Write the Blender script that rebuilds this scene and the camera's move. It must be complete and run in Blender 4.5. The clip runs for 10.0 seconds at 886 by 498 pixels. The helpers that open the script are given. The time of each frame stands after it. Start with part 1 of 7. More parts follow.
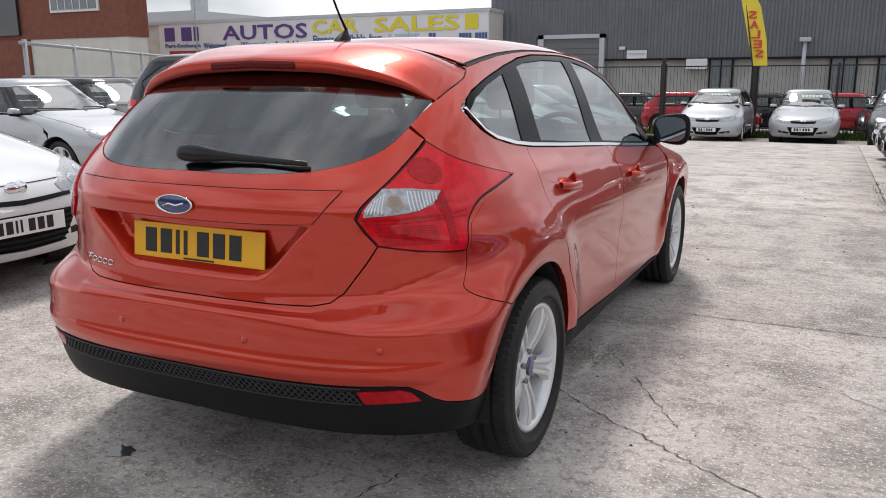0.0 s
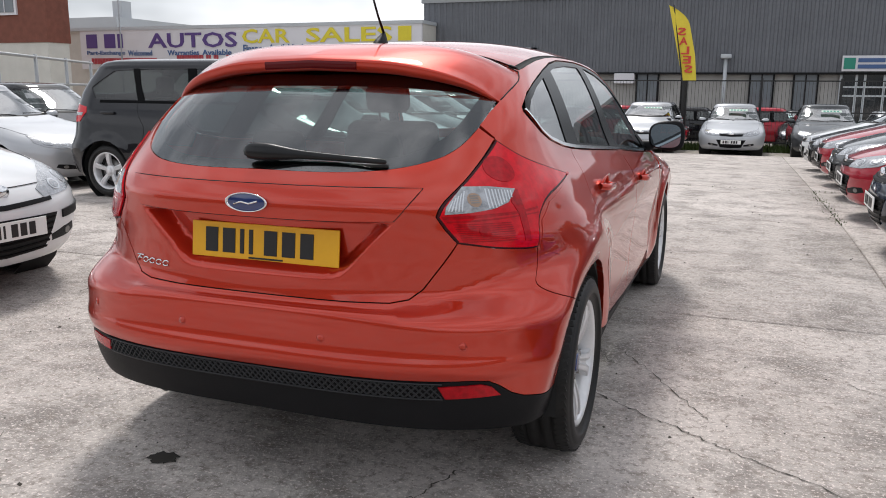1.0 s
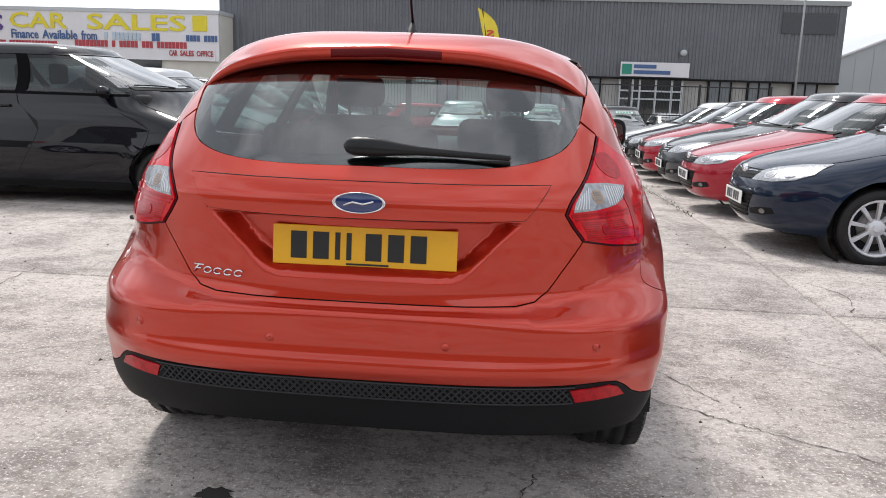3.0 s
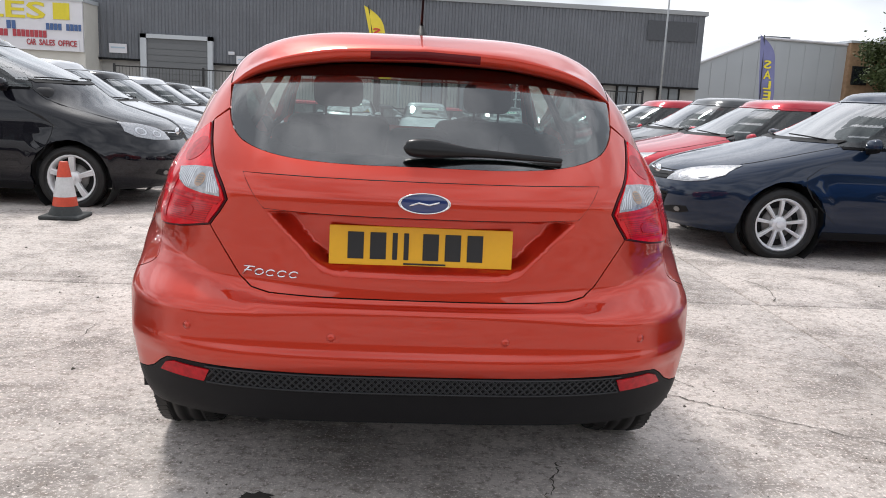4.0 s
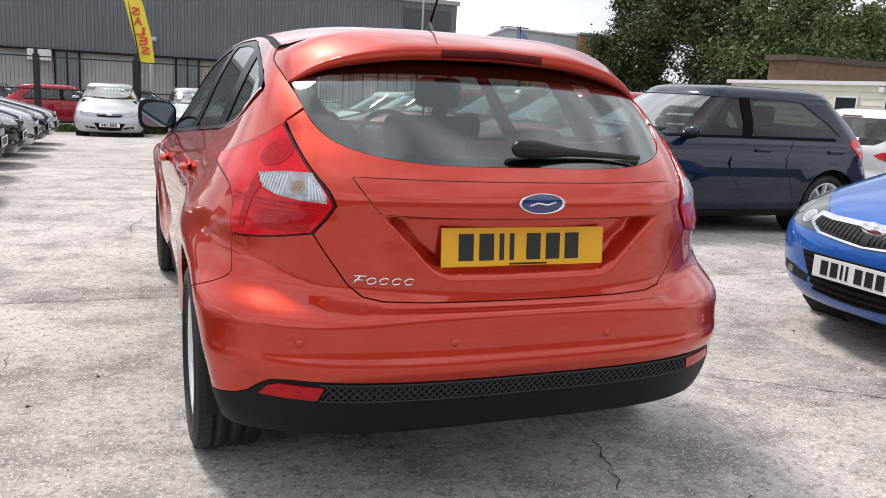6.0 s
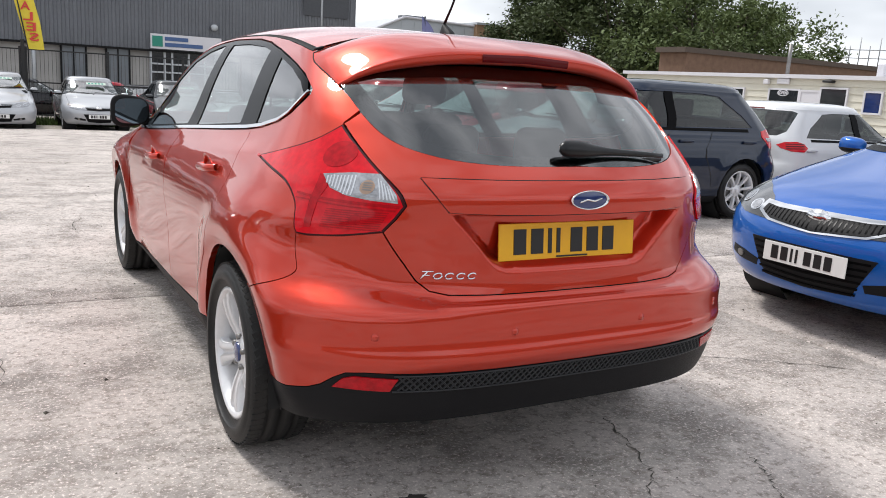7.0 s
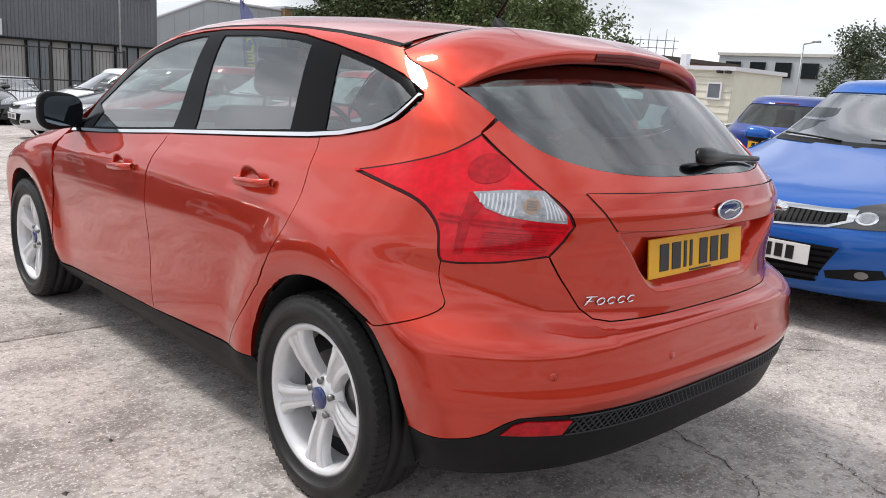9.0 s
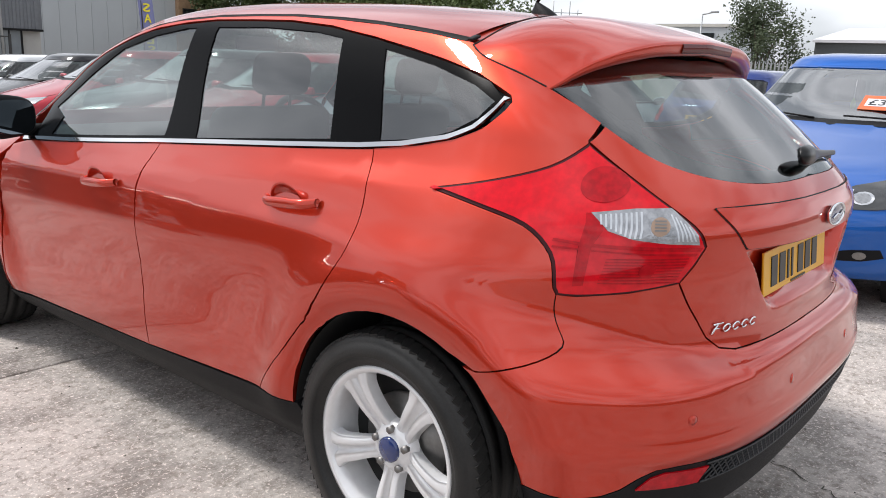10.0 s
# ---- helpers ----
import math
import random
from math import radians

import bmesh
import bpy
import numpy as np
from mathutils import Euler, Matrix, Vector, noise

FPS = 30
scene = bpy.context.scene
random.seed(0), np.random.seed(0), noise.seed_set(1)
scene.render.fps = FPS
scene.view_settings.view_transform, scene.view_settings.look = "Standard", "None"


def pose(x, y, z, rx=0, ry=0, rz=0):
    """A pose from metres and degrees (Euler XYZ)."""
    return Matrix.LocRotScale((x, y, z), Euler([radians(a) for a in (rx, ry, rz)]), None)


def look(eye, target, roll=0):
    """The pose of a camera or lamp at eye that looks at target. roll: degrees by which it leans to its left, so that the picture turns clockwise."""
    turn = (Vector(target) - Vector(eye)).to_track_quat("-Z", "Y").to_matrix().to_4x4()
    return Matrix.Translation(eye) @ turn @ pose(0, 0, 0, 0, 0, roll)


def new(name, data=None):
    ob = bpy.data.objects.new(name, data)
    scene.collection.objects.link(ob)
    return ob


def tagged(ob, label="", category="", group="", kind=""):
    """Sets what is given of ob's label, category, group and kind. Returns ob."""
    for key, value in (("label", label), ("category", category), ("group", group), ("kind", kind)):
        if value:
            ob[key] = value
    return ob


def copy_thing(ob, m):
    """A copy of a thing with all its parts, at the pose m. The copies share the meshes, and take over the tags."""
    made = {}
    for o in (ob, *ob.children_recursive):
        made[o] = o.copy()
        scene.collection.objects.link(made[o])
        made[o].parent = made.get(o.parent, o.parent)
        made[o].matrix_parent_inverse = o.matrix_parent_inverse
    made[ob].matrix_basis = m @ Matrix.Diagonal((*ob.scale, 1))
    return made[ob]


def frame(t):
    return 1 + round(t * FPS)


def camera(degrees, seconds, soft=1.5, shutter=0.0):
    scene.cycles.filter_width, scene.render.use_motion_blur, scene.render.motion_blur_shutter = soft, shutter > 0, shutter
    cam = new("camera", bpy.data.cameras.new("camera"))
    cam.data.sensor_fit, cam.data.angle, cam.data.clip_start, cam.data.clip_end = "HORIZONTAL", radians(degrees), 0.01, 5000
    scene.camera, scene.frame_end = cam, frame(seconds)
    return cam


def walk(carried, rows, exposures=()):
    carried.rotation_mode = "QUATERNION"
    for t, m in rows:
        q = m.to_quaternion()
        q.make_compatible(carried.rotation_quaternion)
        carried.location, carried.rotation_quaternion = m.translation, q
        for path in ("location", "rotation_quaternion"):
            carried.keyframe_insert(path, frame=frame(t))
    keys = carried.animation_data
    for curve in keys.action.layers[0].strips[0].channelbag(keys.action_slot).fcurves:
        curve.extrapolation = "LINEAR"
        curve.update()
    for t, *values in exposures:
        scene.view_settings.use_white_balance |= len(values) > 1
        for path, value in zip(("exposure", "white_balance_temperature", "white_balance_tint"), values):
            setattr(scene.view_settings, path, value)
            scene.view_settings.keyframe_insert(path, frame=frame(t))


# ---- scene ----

from mathutils.geometry import delaunay_2d_cdt


cam = camera(58.0, 10.0, soft=0.95)
PATH = [
    (0, (1.733, -1.73, 1.316), (0.877, 0.027, 0.889), -0.3),
    (0.5, (1.551, -1.891, 1.305), (0.773, -0.093, 0.897), 0.2),
    (1, (1.354, -1.947, 1.282), (0.665, -0.113, 0.884), 0.4),
    (1.5, (1.136, -1.925, 1.27), (0.558, -0.051, 0.876), 0.6),
    (2, (0.883, -1.992, 1.256), (0.429, -0.084, 0.862), 0.9),
    (2.5, (0.618, -2.057, 1.262), (0.309, -0.121, 0.867), 1.4),
    (2.7, (0.544, -2.038, 1.257), (0.283, -0.095, 0.861), 1.5),
    (4, (-0.093, -2.124, 1.249), (0.043, -0.167, 0.861), 2.9),
    (4.5, (-0.34, -2.062, 1.25), (-0.047, -0.121, 0.862), 3.1),
    (5, (-0.606, -2.041, 1.251), (-0.155, -0.132, 0.861), 3.2),
    (5.5, (-0.854, -2.028, 1.25), (-0.259, -0.159, 0.86), 3.2),
    (5.7, (-0.93, -1.979, 1.24), (-0.28, -0.129, 0.85), 3.2),
    (6.8, (-1.463, -1.851, 1.256), (-0.535, -0.126, 0.854), 3.5),
    (7, (-1.539, -1.827, 1.259), (-0.573, -0.124, 0.855), 3.5),
    (7.5, (-1.734, -1.655, 1.253), (-0.655, -0.02, 0.848), 3.5),
    (8, (-1.916, -1.493, 1.253), (-0.738, 0.071, 0.845), 3.5),
    (8.5, (-2.092, -1.322, 1.259), (-0.828, 0.172, 0.847), 3.5),
    (9, (-2.13, -1.052, 1.25), (-0.779, 0.365, 0.841), 3.6),
    (9.5, (-2.139, -0.762, 1.28), (-0.71, 0.566, 0.842), 2.9),
    (10, (-2.219, -0.502, 1.288), (-0.718, 0.738, 0.833), 2.3),
]

walk(cam, [(t, look(eye, target, roll)) for t, eye, target, roll in PATH],
     exposures=((0.0, .20), (0.5, .18), (2.5, .34), (4.0, .49), (5.5, .50), (7.0, .40), (8.0, .34), (9.0, .36), (10.0, .44)))

# ---- daylight: a bright, thinly clouded sky and a soft sun ----
SUN_UP, SUN_ROUND = 56.0, -26.0  # degrees: height, and bearing clockwise from +y
world = bpy.data.worlds.new("sky")
scene.world = world
world.use_nodes = True
wt = world.node_tree
wt.nodes.clear()


def wnode(kind, **kw):
    n = wt.nodes.new(kind)
    for k, v in kw.items():
        n.inputs[k].default_value = v
    return n


sky = wt.nodes.new("ShaderNodeTexSky")
sky.sky_type = "NISHITA"
sky.sun_disc = False
sky.sun_elevation, sky.sun_rotation = radians(SUN_UP), radians(SUN_ROUND)
sky.dust_density = 2.0
sky_bg = wnode("ShaderNodeBackground", Strength=0.10)
wt.links.new(sky.outputs[0], sky_bg.inputs[0])
coords = wt.nodes.new("ShaderNodeTexCoord")
squash = wt.nodes.new("ShaderNodeMapping")
squash.inputs["Scale"].default_value = (1.0, 1.0, 2.6)
wt.links.new(coords.outputs["Generated"], squash.inputs[0])
puffs = wnode("ShaderNodeTexNoise", Scale=2.6, Detail=4.0, Roughness=0.5)
wt.links.new(squash.outputs[0], puffs.inputs["Vector"])
shade = wt.nodes.new("ShaderNodeValToRGB")
shade.color_ramp.elements[0].position, shade.color_ramp.elements[0].color = 0.37, (0.40, 0.425, 0.465, 1)
shade.color_ramp.elements[1].position, shade.color_ramp.elements[1].color = 0.61, (0.97, 0.99, 1.04, 1)
wt.links.new(puffs.outputs["Fac"], shade.inputs[0])
cloud_bg = wnode("ShaderNodeBackground", Strength=1.14)
wt.links.new(shade.outputs[0], cloud_bg.inputs[0])
cover = wnode("ShaderNodeMixShader", Fac=0.86)
wt.links.new(sky_bg.outputs[0], cover.inputs[1])
wt.links.new(cloud_bg.outputs[0], cover.inputs[2])
wt.links.new(cover.outputs[0], wt.nodes.new("ShaderNodeOutputWorld").inputs[0])

sun = new("sun", bpy.data.lights.new("sun", "SUN"))
sun.data.energy, sun.data.angle, sun.data.color = 2.1, radians(12), (1.0, 0.97, 0.94)
a, b = radians(SUN_UP), radians(SUN_ROUND)
sun.matrix_world = look((0, 0, 30), (-30 * math.cos(a) * math.sin(b), -30 * math.cos(a) * math.cos(b), 30 - 30 * math.sin(a)))


# ---- materials ----
def material(name, color, rough=0.5, metal=0.0, coat=0.0, vary=0.0, scale=8.0, bump=0.0, bump_scale=60.0, spec=0.5, per_piece=0.0, second=None, emit=0.0):
    """A plain surface with unevenness at two scales: broad blotches towards the second colour, and fine grain with relief."""
    m = bpy.data.materials.new(name)
    m.use_nodes = True
    nt = m.node_tree
    b = nt.nodes["Principled BSDF"]
    b.inputs["Base Color"].default_value = (*color, 1)
    b.inputs["Roughness"].default_value, b.inputs["Metallic"].default_value = rough, metal
    b.inputs["Coat Weight"].default_value, b.inputs["Coat Roughness"].default_value = coat, 0.03
    b.inputs["Specular IOR Level"].default_value = spec
    if emit:
        b.inputs["Emission Color"].default_value, b.inputs["Emission Strength"].default_value = (*color, 1), emit
    if vary or bump:
        tc = nt.nodes.new("ShaderNodeTexCoord")
        blot = nt.nodes.new("ShaderNodeTexNoise")
        blot.inputs["Scale"].default_value, blot.inputs["Detail"].default_value = scale, 6
        nt.links.new(tc.outputs["Object"], blot.inputs["Vector"])
        grain = nt.nodes.new("ShaderNodeTexNoise")
        grain.inputs["Scale"].default_value, grain.inputs["Detail"].default_value = bump_scale, 4
        nt.links.new(tc.outputs["Object"], grain.inputs["Vector"])
    if vary:
        add = nt.nodes.new("ShaderNodeMath")
        add.operation = "MULTIPLY_ADD"
        add.inputs[1].default_value = 0.4
        nt.links.new(grain.outputs["Fac"], add.inputs[0])
        half = nt.nodes.new("ShaderNodeMath")
        half.operation = "MULTIPLY"
        half.inputs[1].default_value = 0.6
        nt.links.new(blot.outputs["Fac"], half.inputs[0])
        nt.links.new(half.outputs[0], add.inputs[2])
        ramp = nt.nodes.new("ShaderNodeMapRange")
        ramp.inputs["From Min"].default_value, ramp.inputs["From Max"].default_value = 0.34, 0.66
        nt.links.new(add.outputs[0], ramp.inputs["Value"])
        mix = nt.nodes.new("ShaderNodeMix")
        mix.data_type = "RGBA"
        lo = second or tuple(c * (1 - vary) for c in color)
        mix.inputs["A"].default_value, mix.inputs["B"].default_value = (*lo, 1), (*color, 1)
        nt.links.new(ramp.outputs[0], mix.inputs["Factor"])
        out = mix.outputs["Result"]
        if per_piece:
            info = nt.nodes.new("ShaderNodeObjectInfo")
            hsv = nt.nodes.new("ShaderNodeHueSaturation")
            span = nt.nodes.new("ShaderNodeMapRange")
            span.inputs["To Min"].default_value, span.inputs["To Max"].default_value = 1 - per_piece, 1 + per_piece
            nt.links.new(info.outputs["Random"], span.inputs["Value"])
            nt.links.new(span.outputs[0], hsv.inputs["Value"])
            nt.links.new(out, hsv.inputs["Color"])
            out = hsv.outputs["Color"]
        nt.links.new(out, b.inputs["Base Color"])
    if bump:
        bp = nt.nodes.new("ShaderNodeBump")
        bp.inputs["Strength"].default_value, bp.inputs["Distance"].default_value = bump, 0.01
        nt.links.new(grain.outputs["Fac"], bp.inputs["Height"])
        nt.links.new(bp.outputs[0], b.inputs["Normal"])
    return m


def glass(name, tint, gloss=1.0):
    """Thin tinted window glass: clear through, with a mirror sheen that grows at a slant."""
    m = bpy.data.materials.new(name)
    m.use_nodes = True
    nt = m.node_tree
    nt.nodes.clear()
    see, shine, mix = nt.nodes.new("ShaderNodeBsdfTransparent"), nt.nodes.new("ShaderNodeBsdfGlossy"), nt.nodes.new("ShaderNodeMixShader")
    see.inputs[0].default_value = (*tint, 1)
    shine.inputs["Roughness"].default_value = 0.0
    lay = nt.nodes.new("ShaderNodeLayerWeight")
    lay.inputs[0].default_value = 0.5
    steep, gain = nt.nodes.new("ShaderNodeMath"), nt.nodes.new("ShaderNodeMath")
    steep.operation, steep.inputs[1].default_value = "POWER", 4.4
    gain.operation, gain.use_clamp = "MULTIPLY_ADD", True
    gain.inputs[1].default_value, gain.inputs[2].default_value = 0.9, 0.075 * gloss
    nt.links.new(lay.outputs["Facing"], steep.inputs[0])
    nt.links.new(steep.outputs[0], gain.inputs[0])
    nt.links.new(gain.outputs[0], mix.inputs[0])
    nt.links.new(see.outputs[0], mix.inputs[1])
    nt.links.new(shine.outputs[0], mix.inputs[2])
    nt.links.new(mix.outputs[0], nt.nodes.new("ShaderNodeOutputMaterial").inputs[0])
    return m


def paint(name, color, metal=0.25, rough=0.38, ior=1.46):
    """Car paint: a slightly metallic base with fine flake under clear lacquer."""
    m = material(name, color, rough, metal, coat=1.0, vary=0.06, scale=3.0, bump_scale=900.0, spec=0.06)
    b = m.node_tree.nodes["Principled BSDF"]
    b.inputs["Coat IOR"].default_value, b.inputs["Coat Roughness"].default_value = ior, 0.012
    return m


HERO_PAINT = paint("copper_red_paint", (0.535, 0.036, 0.0145), metal=0.66, rough=0.35, ior=1.54)
BLACK_TRIM = material("black_trim", (0.010, 0.010, 0.0112), 0.5, vary=0.2, bump=0.15, bump_scale=500, spec=0.15)
GLOSS_BLACK = material("gloss_black", (0.003, 0.003, 0.0034), 0.22, spec=0.05)
RUBBER = material("tyre_rubber", (0.012, 0.012, 0.012), 0.5, vary=0.35, scale=12, bump=0.1, bump_scale=200, second=(0.026, 0.025, 0.024), spec=0.3)
ALLOY = material("alloy", (0.80, 0.80, 0.81), 0.30, 0.22, coat=0.5, vary=0.10, scale=20)
CHROME = material("chrome", (0.75, 0.75, 0.76), 0.08, 1.0)
STEEL = material("dull_steel", (0.28, 0.27, 0.26), 0.45, 0.8, vary=0.3, scale=15)
DARK = material("dark_cavity", (0.012, 0.012, 0.012), 0.9)
HERO_GLASS = glass("tinted_glass", (0.46, 0.58, 0.55), 2.8)
BACK_GLASS = glass("back_glass", (0.52, 0.66, 0.64), 2.5)
SCREEN_GLASS = glass("windscreen_glass", (0.5, 0.56, 0.55), 5.6)
CLEAR_GLASS = glass("screen_glass", (0.84, 0.91, 0.88), 0.7)
CAR_GLASS = glass("car_glass", (0.27, 0.32, 0.32), 1.1)
RED_LENS = material("red_lens", (0.70, 0.003, 0.013), 0.17, coat=0.55, spec=0.12, vary=0.25, scale=30)
DULL_RED_LENS = material("dull_red_lens", (0.48, 0.003, 0.010), 0.22, coat=0.4, spec=0.12, vary=0.35, scale=60)
DEEP_RED_LENS = material("deep_red_lens", (0.10, 0.0015, 0.003), 0.2, coat=0.1, spec=0.2)
MESH_BLACK = material("mesh_black", (0.024, 0.025, 0.028), 0.4, spec=0.4)
LAMP_EDGE = material("lamp_edge", (0.045, 0.003, 0.006), 0.3, spec=0.25)
CLEAR_LENS = material("clear_lens", (0.46, 0.47, 0.49), 0.22, 0.6, coat=0.7, vary=0.5, scale=45, bump=0.35, bump_scale=70)
PALE_LENS = material("pale_lens", (0.60, 0.62, 0.65), 0.25, 0.5, coat=0.4)
LAMP_DARK = material("lamp_housing", (0.05, 0.052, 0.055), 0.2, 0.2, coat=0.8, vary=0.3, scale=25)
AMBER = material("amber_bulb", (0.36, 0.24, 0.17), 0.3, 0.3, coat=0.5)
PLATE_YELLOW = material("plate_yellow", (0.80, 0.42, 0.015), 0.35, vary=0.06, scale=6)
PLATE_WHITE = material("plate_white", (0.78, 0.78, 0.76), 0.35, vary=0.05, scale=6)
PLATE_INK = material("plate_ink", (0.012, 0.012, 0.013), 0.4)
BADGE_BLUE = material("badge_blue", (0.012, 0.03, 0.13), 0.12, coat=1.0)
CABIN = material("cabin_trim", (0.025, 0.025, 0.027), 0.8, vary=0.3, scale=10, bump=0.1)
CLOTH = material("seat_cloth", (0.035, 0.036, 0.04), 0.95, vary=0.3, scale=20, bump=0.2, bump_scale=300)

# ---- mesh helpers ----
def part(name, bm, mat, parent, label="", smooth=True):
    """Links a bmesh as ONE mesh object under a thing or a part."""
    me = bpy.data.meshes.new(name)
    bm.to_mesh(me)
    bm.free()
    for m in mat if isinstance(mat, (list, tuple)) else (mat,):
        me.materials.append(m)
    if smooth:
        me.shade_smooth()
    ob = new(name, me)
    ob.parent = parent
    if label:
        ob["label"] = label
    return ob


def thing(name, label, category, m=None, group="", kind=""):
    ob = new(name)
    if m is not None:
        ob.matrix_world = m
    return tagged(ob, label, category, group, kind)


def box(bm, lo, hi, m=None, bevel=0.0, seg=2, mat=0):
    """A box between two corners, its edges rounded by bevel."""
    lo, hi = Vector(lo), Vector(hi)
    r = bmesh.ops.create_cube(bm, size=1.0)
    for v in r["verts"]:
        v.co = Vector([lo[i] + (v.co[i] + 0.5) * (hi[i] - lo[i]) for i in range(3)])
    faces = list({f for v in r["verts"] for f in v.link_faces})
    for f in faces:
        f.material_index = mat
    verts = r["verts"]
    if bevel:
        edges = list({e for v in verts for e in v.link_edges})
        out = bmesh.ops.bevel(bm, geom=edges, offset=bevel, segments=seg, affect="EDGES", profile=0.5)
        verts = list({v for f in out["faces"] for v in f.verts} | {v for v in verts if v.is_valid})
        for f in out["faces"]:
            f.material_index = mat
    if m is not None:
        bmesh.ops.transform(bm, matrix=m, verts=[v for v in verts if v.is_valid])
    return verts


def tube(bm, pts, r, seg=10, cap=True, taper=None, mat=0):
    """A round bar along points; taper: the radius at the far end."""
    pts = [Vector(p) for p in pts]
    rings = []
    for i, p in enumerate(pts):
        d = (pts[min(i + 1, len(pts) - 1)] - pts[max(i - 1, 0)]).normalized()
        q = d.to_track_quat("Z", "Y")
        k = i / (len(pts) - 1)
        rr = r if taper is None else r + (taper - r) * k
        rings.append([bm.verts.new(p + q @ Vector((rr * math.cos(2 * math.pi * j / seg), rr * math.sin(2 * math.pi * j / seg), 0))) for j in range(seg)])
    for a, b in zip(rings, rings[1:]):
        for j in range(seg):
            bm.faces.new((a[j], a[(j + 1) % seg], b[(j + 1) % seg], b[j])).material_index = mat
    if cap:
        bm.faces.new(rings[0][::-1]).material_index = mat
        bm.faces.new(rings[-1]).material_index = mat
    return rings


def lathe(bm, profile, seg=48, mat=0, axis="x"):
    """Turns (radius, offset) pairs round the x axis."""
    rings = []
    for r, o in profile:
        rings.append([bm.verts.new((o, r * math.sin(2 * math.pi * j / seg), r * math.cos(2 * math.pi * j / seg))) for j in range(seg)])
    for a, b in zip(rings, rings[1:]):
        for j in range(seg):
            bm.faces.new((a[j], a[(j + 1) % seg], b[(j + 1) % seg], b[j])).material_index = mat
    return rings


def sheet(bm, pts, mat=0, flip=False):
    """A quad grid over a rows x columns array of points."""
    rows = [[bm.verts.new(p) for p in row] for row in pts]
    for a, b in zip(rows, rows[1:]):
        for j in range(len(a) - 1):
            q = (a[j], a[j + 1], b[j + 1], b[j])
            bm.faces.new(q[::-1] if flip else q).material_index = mat
    return rows


# ---- car skin ----
def curve(*pts):
    """A smooth monotone curve through (t, value) pairs."""
    t = np.array(pts[0::2], float)
    v = np.array(pts[1::2], float)
    h = np.diff(t)
    d = np.diff(v) / h
    m = np.zeros(len(t))
    m[0], m[-1] = d[0], d[-1]
    for i in range(1, len(t) - 1):
        if d[i - 1] * d[i] > 0:
            w1, w2 = 2 * h[i] + h[i - 1], h[i] + 2 * h[i - 1]
            m[i] = (w1 + w2) / (w1 / d[i - 1] + w2 / d[i])

    def f(s):
        s = np.clip(np.asarray(s, float), t[0], t[-1])
        i = np.clip(np.searchsorted(t, s, side="right") - 1, 0, len(t) - 2)
        a = (s - t[i]) / h[i]
        return ((1 + 2 * a) * (1 - a) ** 2 * v[i] + a * (1 - a) ** 2 * h[i] * m[i]
                + a * a * (3 - 2 * a) * v[i + 1] + a * a * (a - 1) * h[i] * m[i + 1])

    return f


class Shell:
    """A car's outer skin as a stack of level outlines: u runs 0..1 round the tail corner, 1..2 along the flank, 2..3 round the nose;
    z is the height. side is the half on which it lies."""

    def __init__(self, rear, front, half, lr, nr, lf, nf, arches=(), flare=0.02, arch_r=0.36, dent=None, swage=None, flare_w=0.07):
        self.rear, self.front, self.half, self.lr, self.nr, self.lf, self.nf = rear, front, half, lr, nr, lf, nf
        self.arches, self.flare, self.arch_r, self.dent, self.swage, self.flare_w = arches, flare, arch_r, dent, swage, flare_w

    def __call__(self, u, z, out=0.0, side=1):
        u, z = np.asarray(u, float), np.asarray(z, float)
        w, r, f, lr, lf = self.half(z), self.rear(z), self.front(z), self.lr(z), self.lf(z)
        a = np.where(u < 1, u, np.clip(3 - u, 0, 1)) * np.pi / 2
        n = np.where(u < 1.5, self.nr(z), self.nf(z))
        k = (np.abs(np.sin(a)) ** n + np.abs(np.cos(a)) ** n) ** (-1 / n)
        sx, cy = k * np.sin(a), k * np.cos(a)
        m = np.clip(u - 1, 0, 1)
        y = np.where(u < 1, r + lr * (1 - cy), np.where(u > 2, f - lf * (1 - cy), (r + lr) * (1 - m) + (f - lf) * m))
        x = w * sx
        for cy_, cz_ in self.arches:
            d = np.hypot(y - cy_, z - cz_)
            x = x + self.flare * np.exp(-(((d - self.arch_r) / self.flare_w) ** 2)) * np.clip((z - 0.2) / 0.15, 0, 1) * (x > 0.5 * w)
        if self.swage is not None:
            x = x + np.where(x > 0.6 * w, self.swage(y, z), 0.0)
        if self.dent is not None:
            y = y + np.where(u < 1, self.dent(x, z), 0.0)
        if np.any(out):
            e = 1e-3
            pu = self(u + e, z) - self(u - e, z)
            pz = self(u, z + e) - self(u, z - e)
            nrm = np.cross(pu, pz)
            nrm /= np.linalg.norm(nrm, axis=-1, keepdims=True) + 1e-12
            p = np.stack([x, y, z + 0 * x], -1) + nrm * np.asarray(out)[..., None]
            x, y, z = p[..., 0], p[..., 1], p[..., 2]
        return np.stack([x * side, y, z + 0 * x], -1)

    def u_of(self, z, x=None, y=None):
        """The u at which the outline at height z has this x (near the tail) or this y."""
        lo, hi = (0.0, 1.0) if y is None else (0.0, 3.0)
        for _ in range(4):
            us = np.linspace(lo, hi, 41)
            p = self(us, np.full(41, float(z)))
            past = p[:, 0] >= x if y is None else p[:, 1] >= y
            i = int(np.argmax(past)) if past.any() else 40
            lo, hi = us[max(i - 1, 0)], us[max(i, 1)]
        return float((lo + hi) / 2)


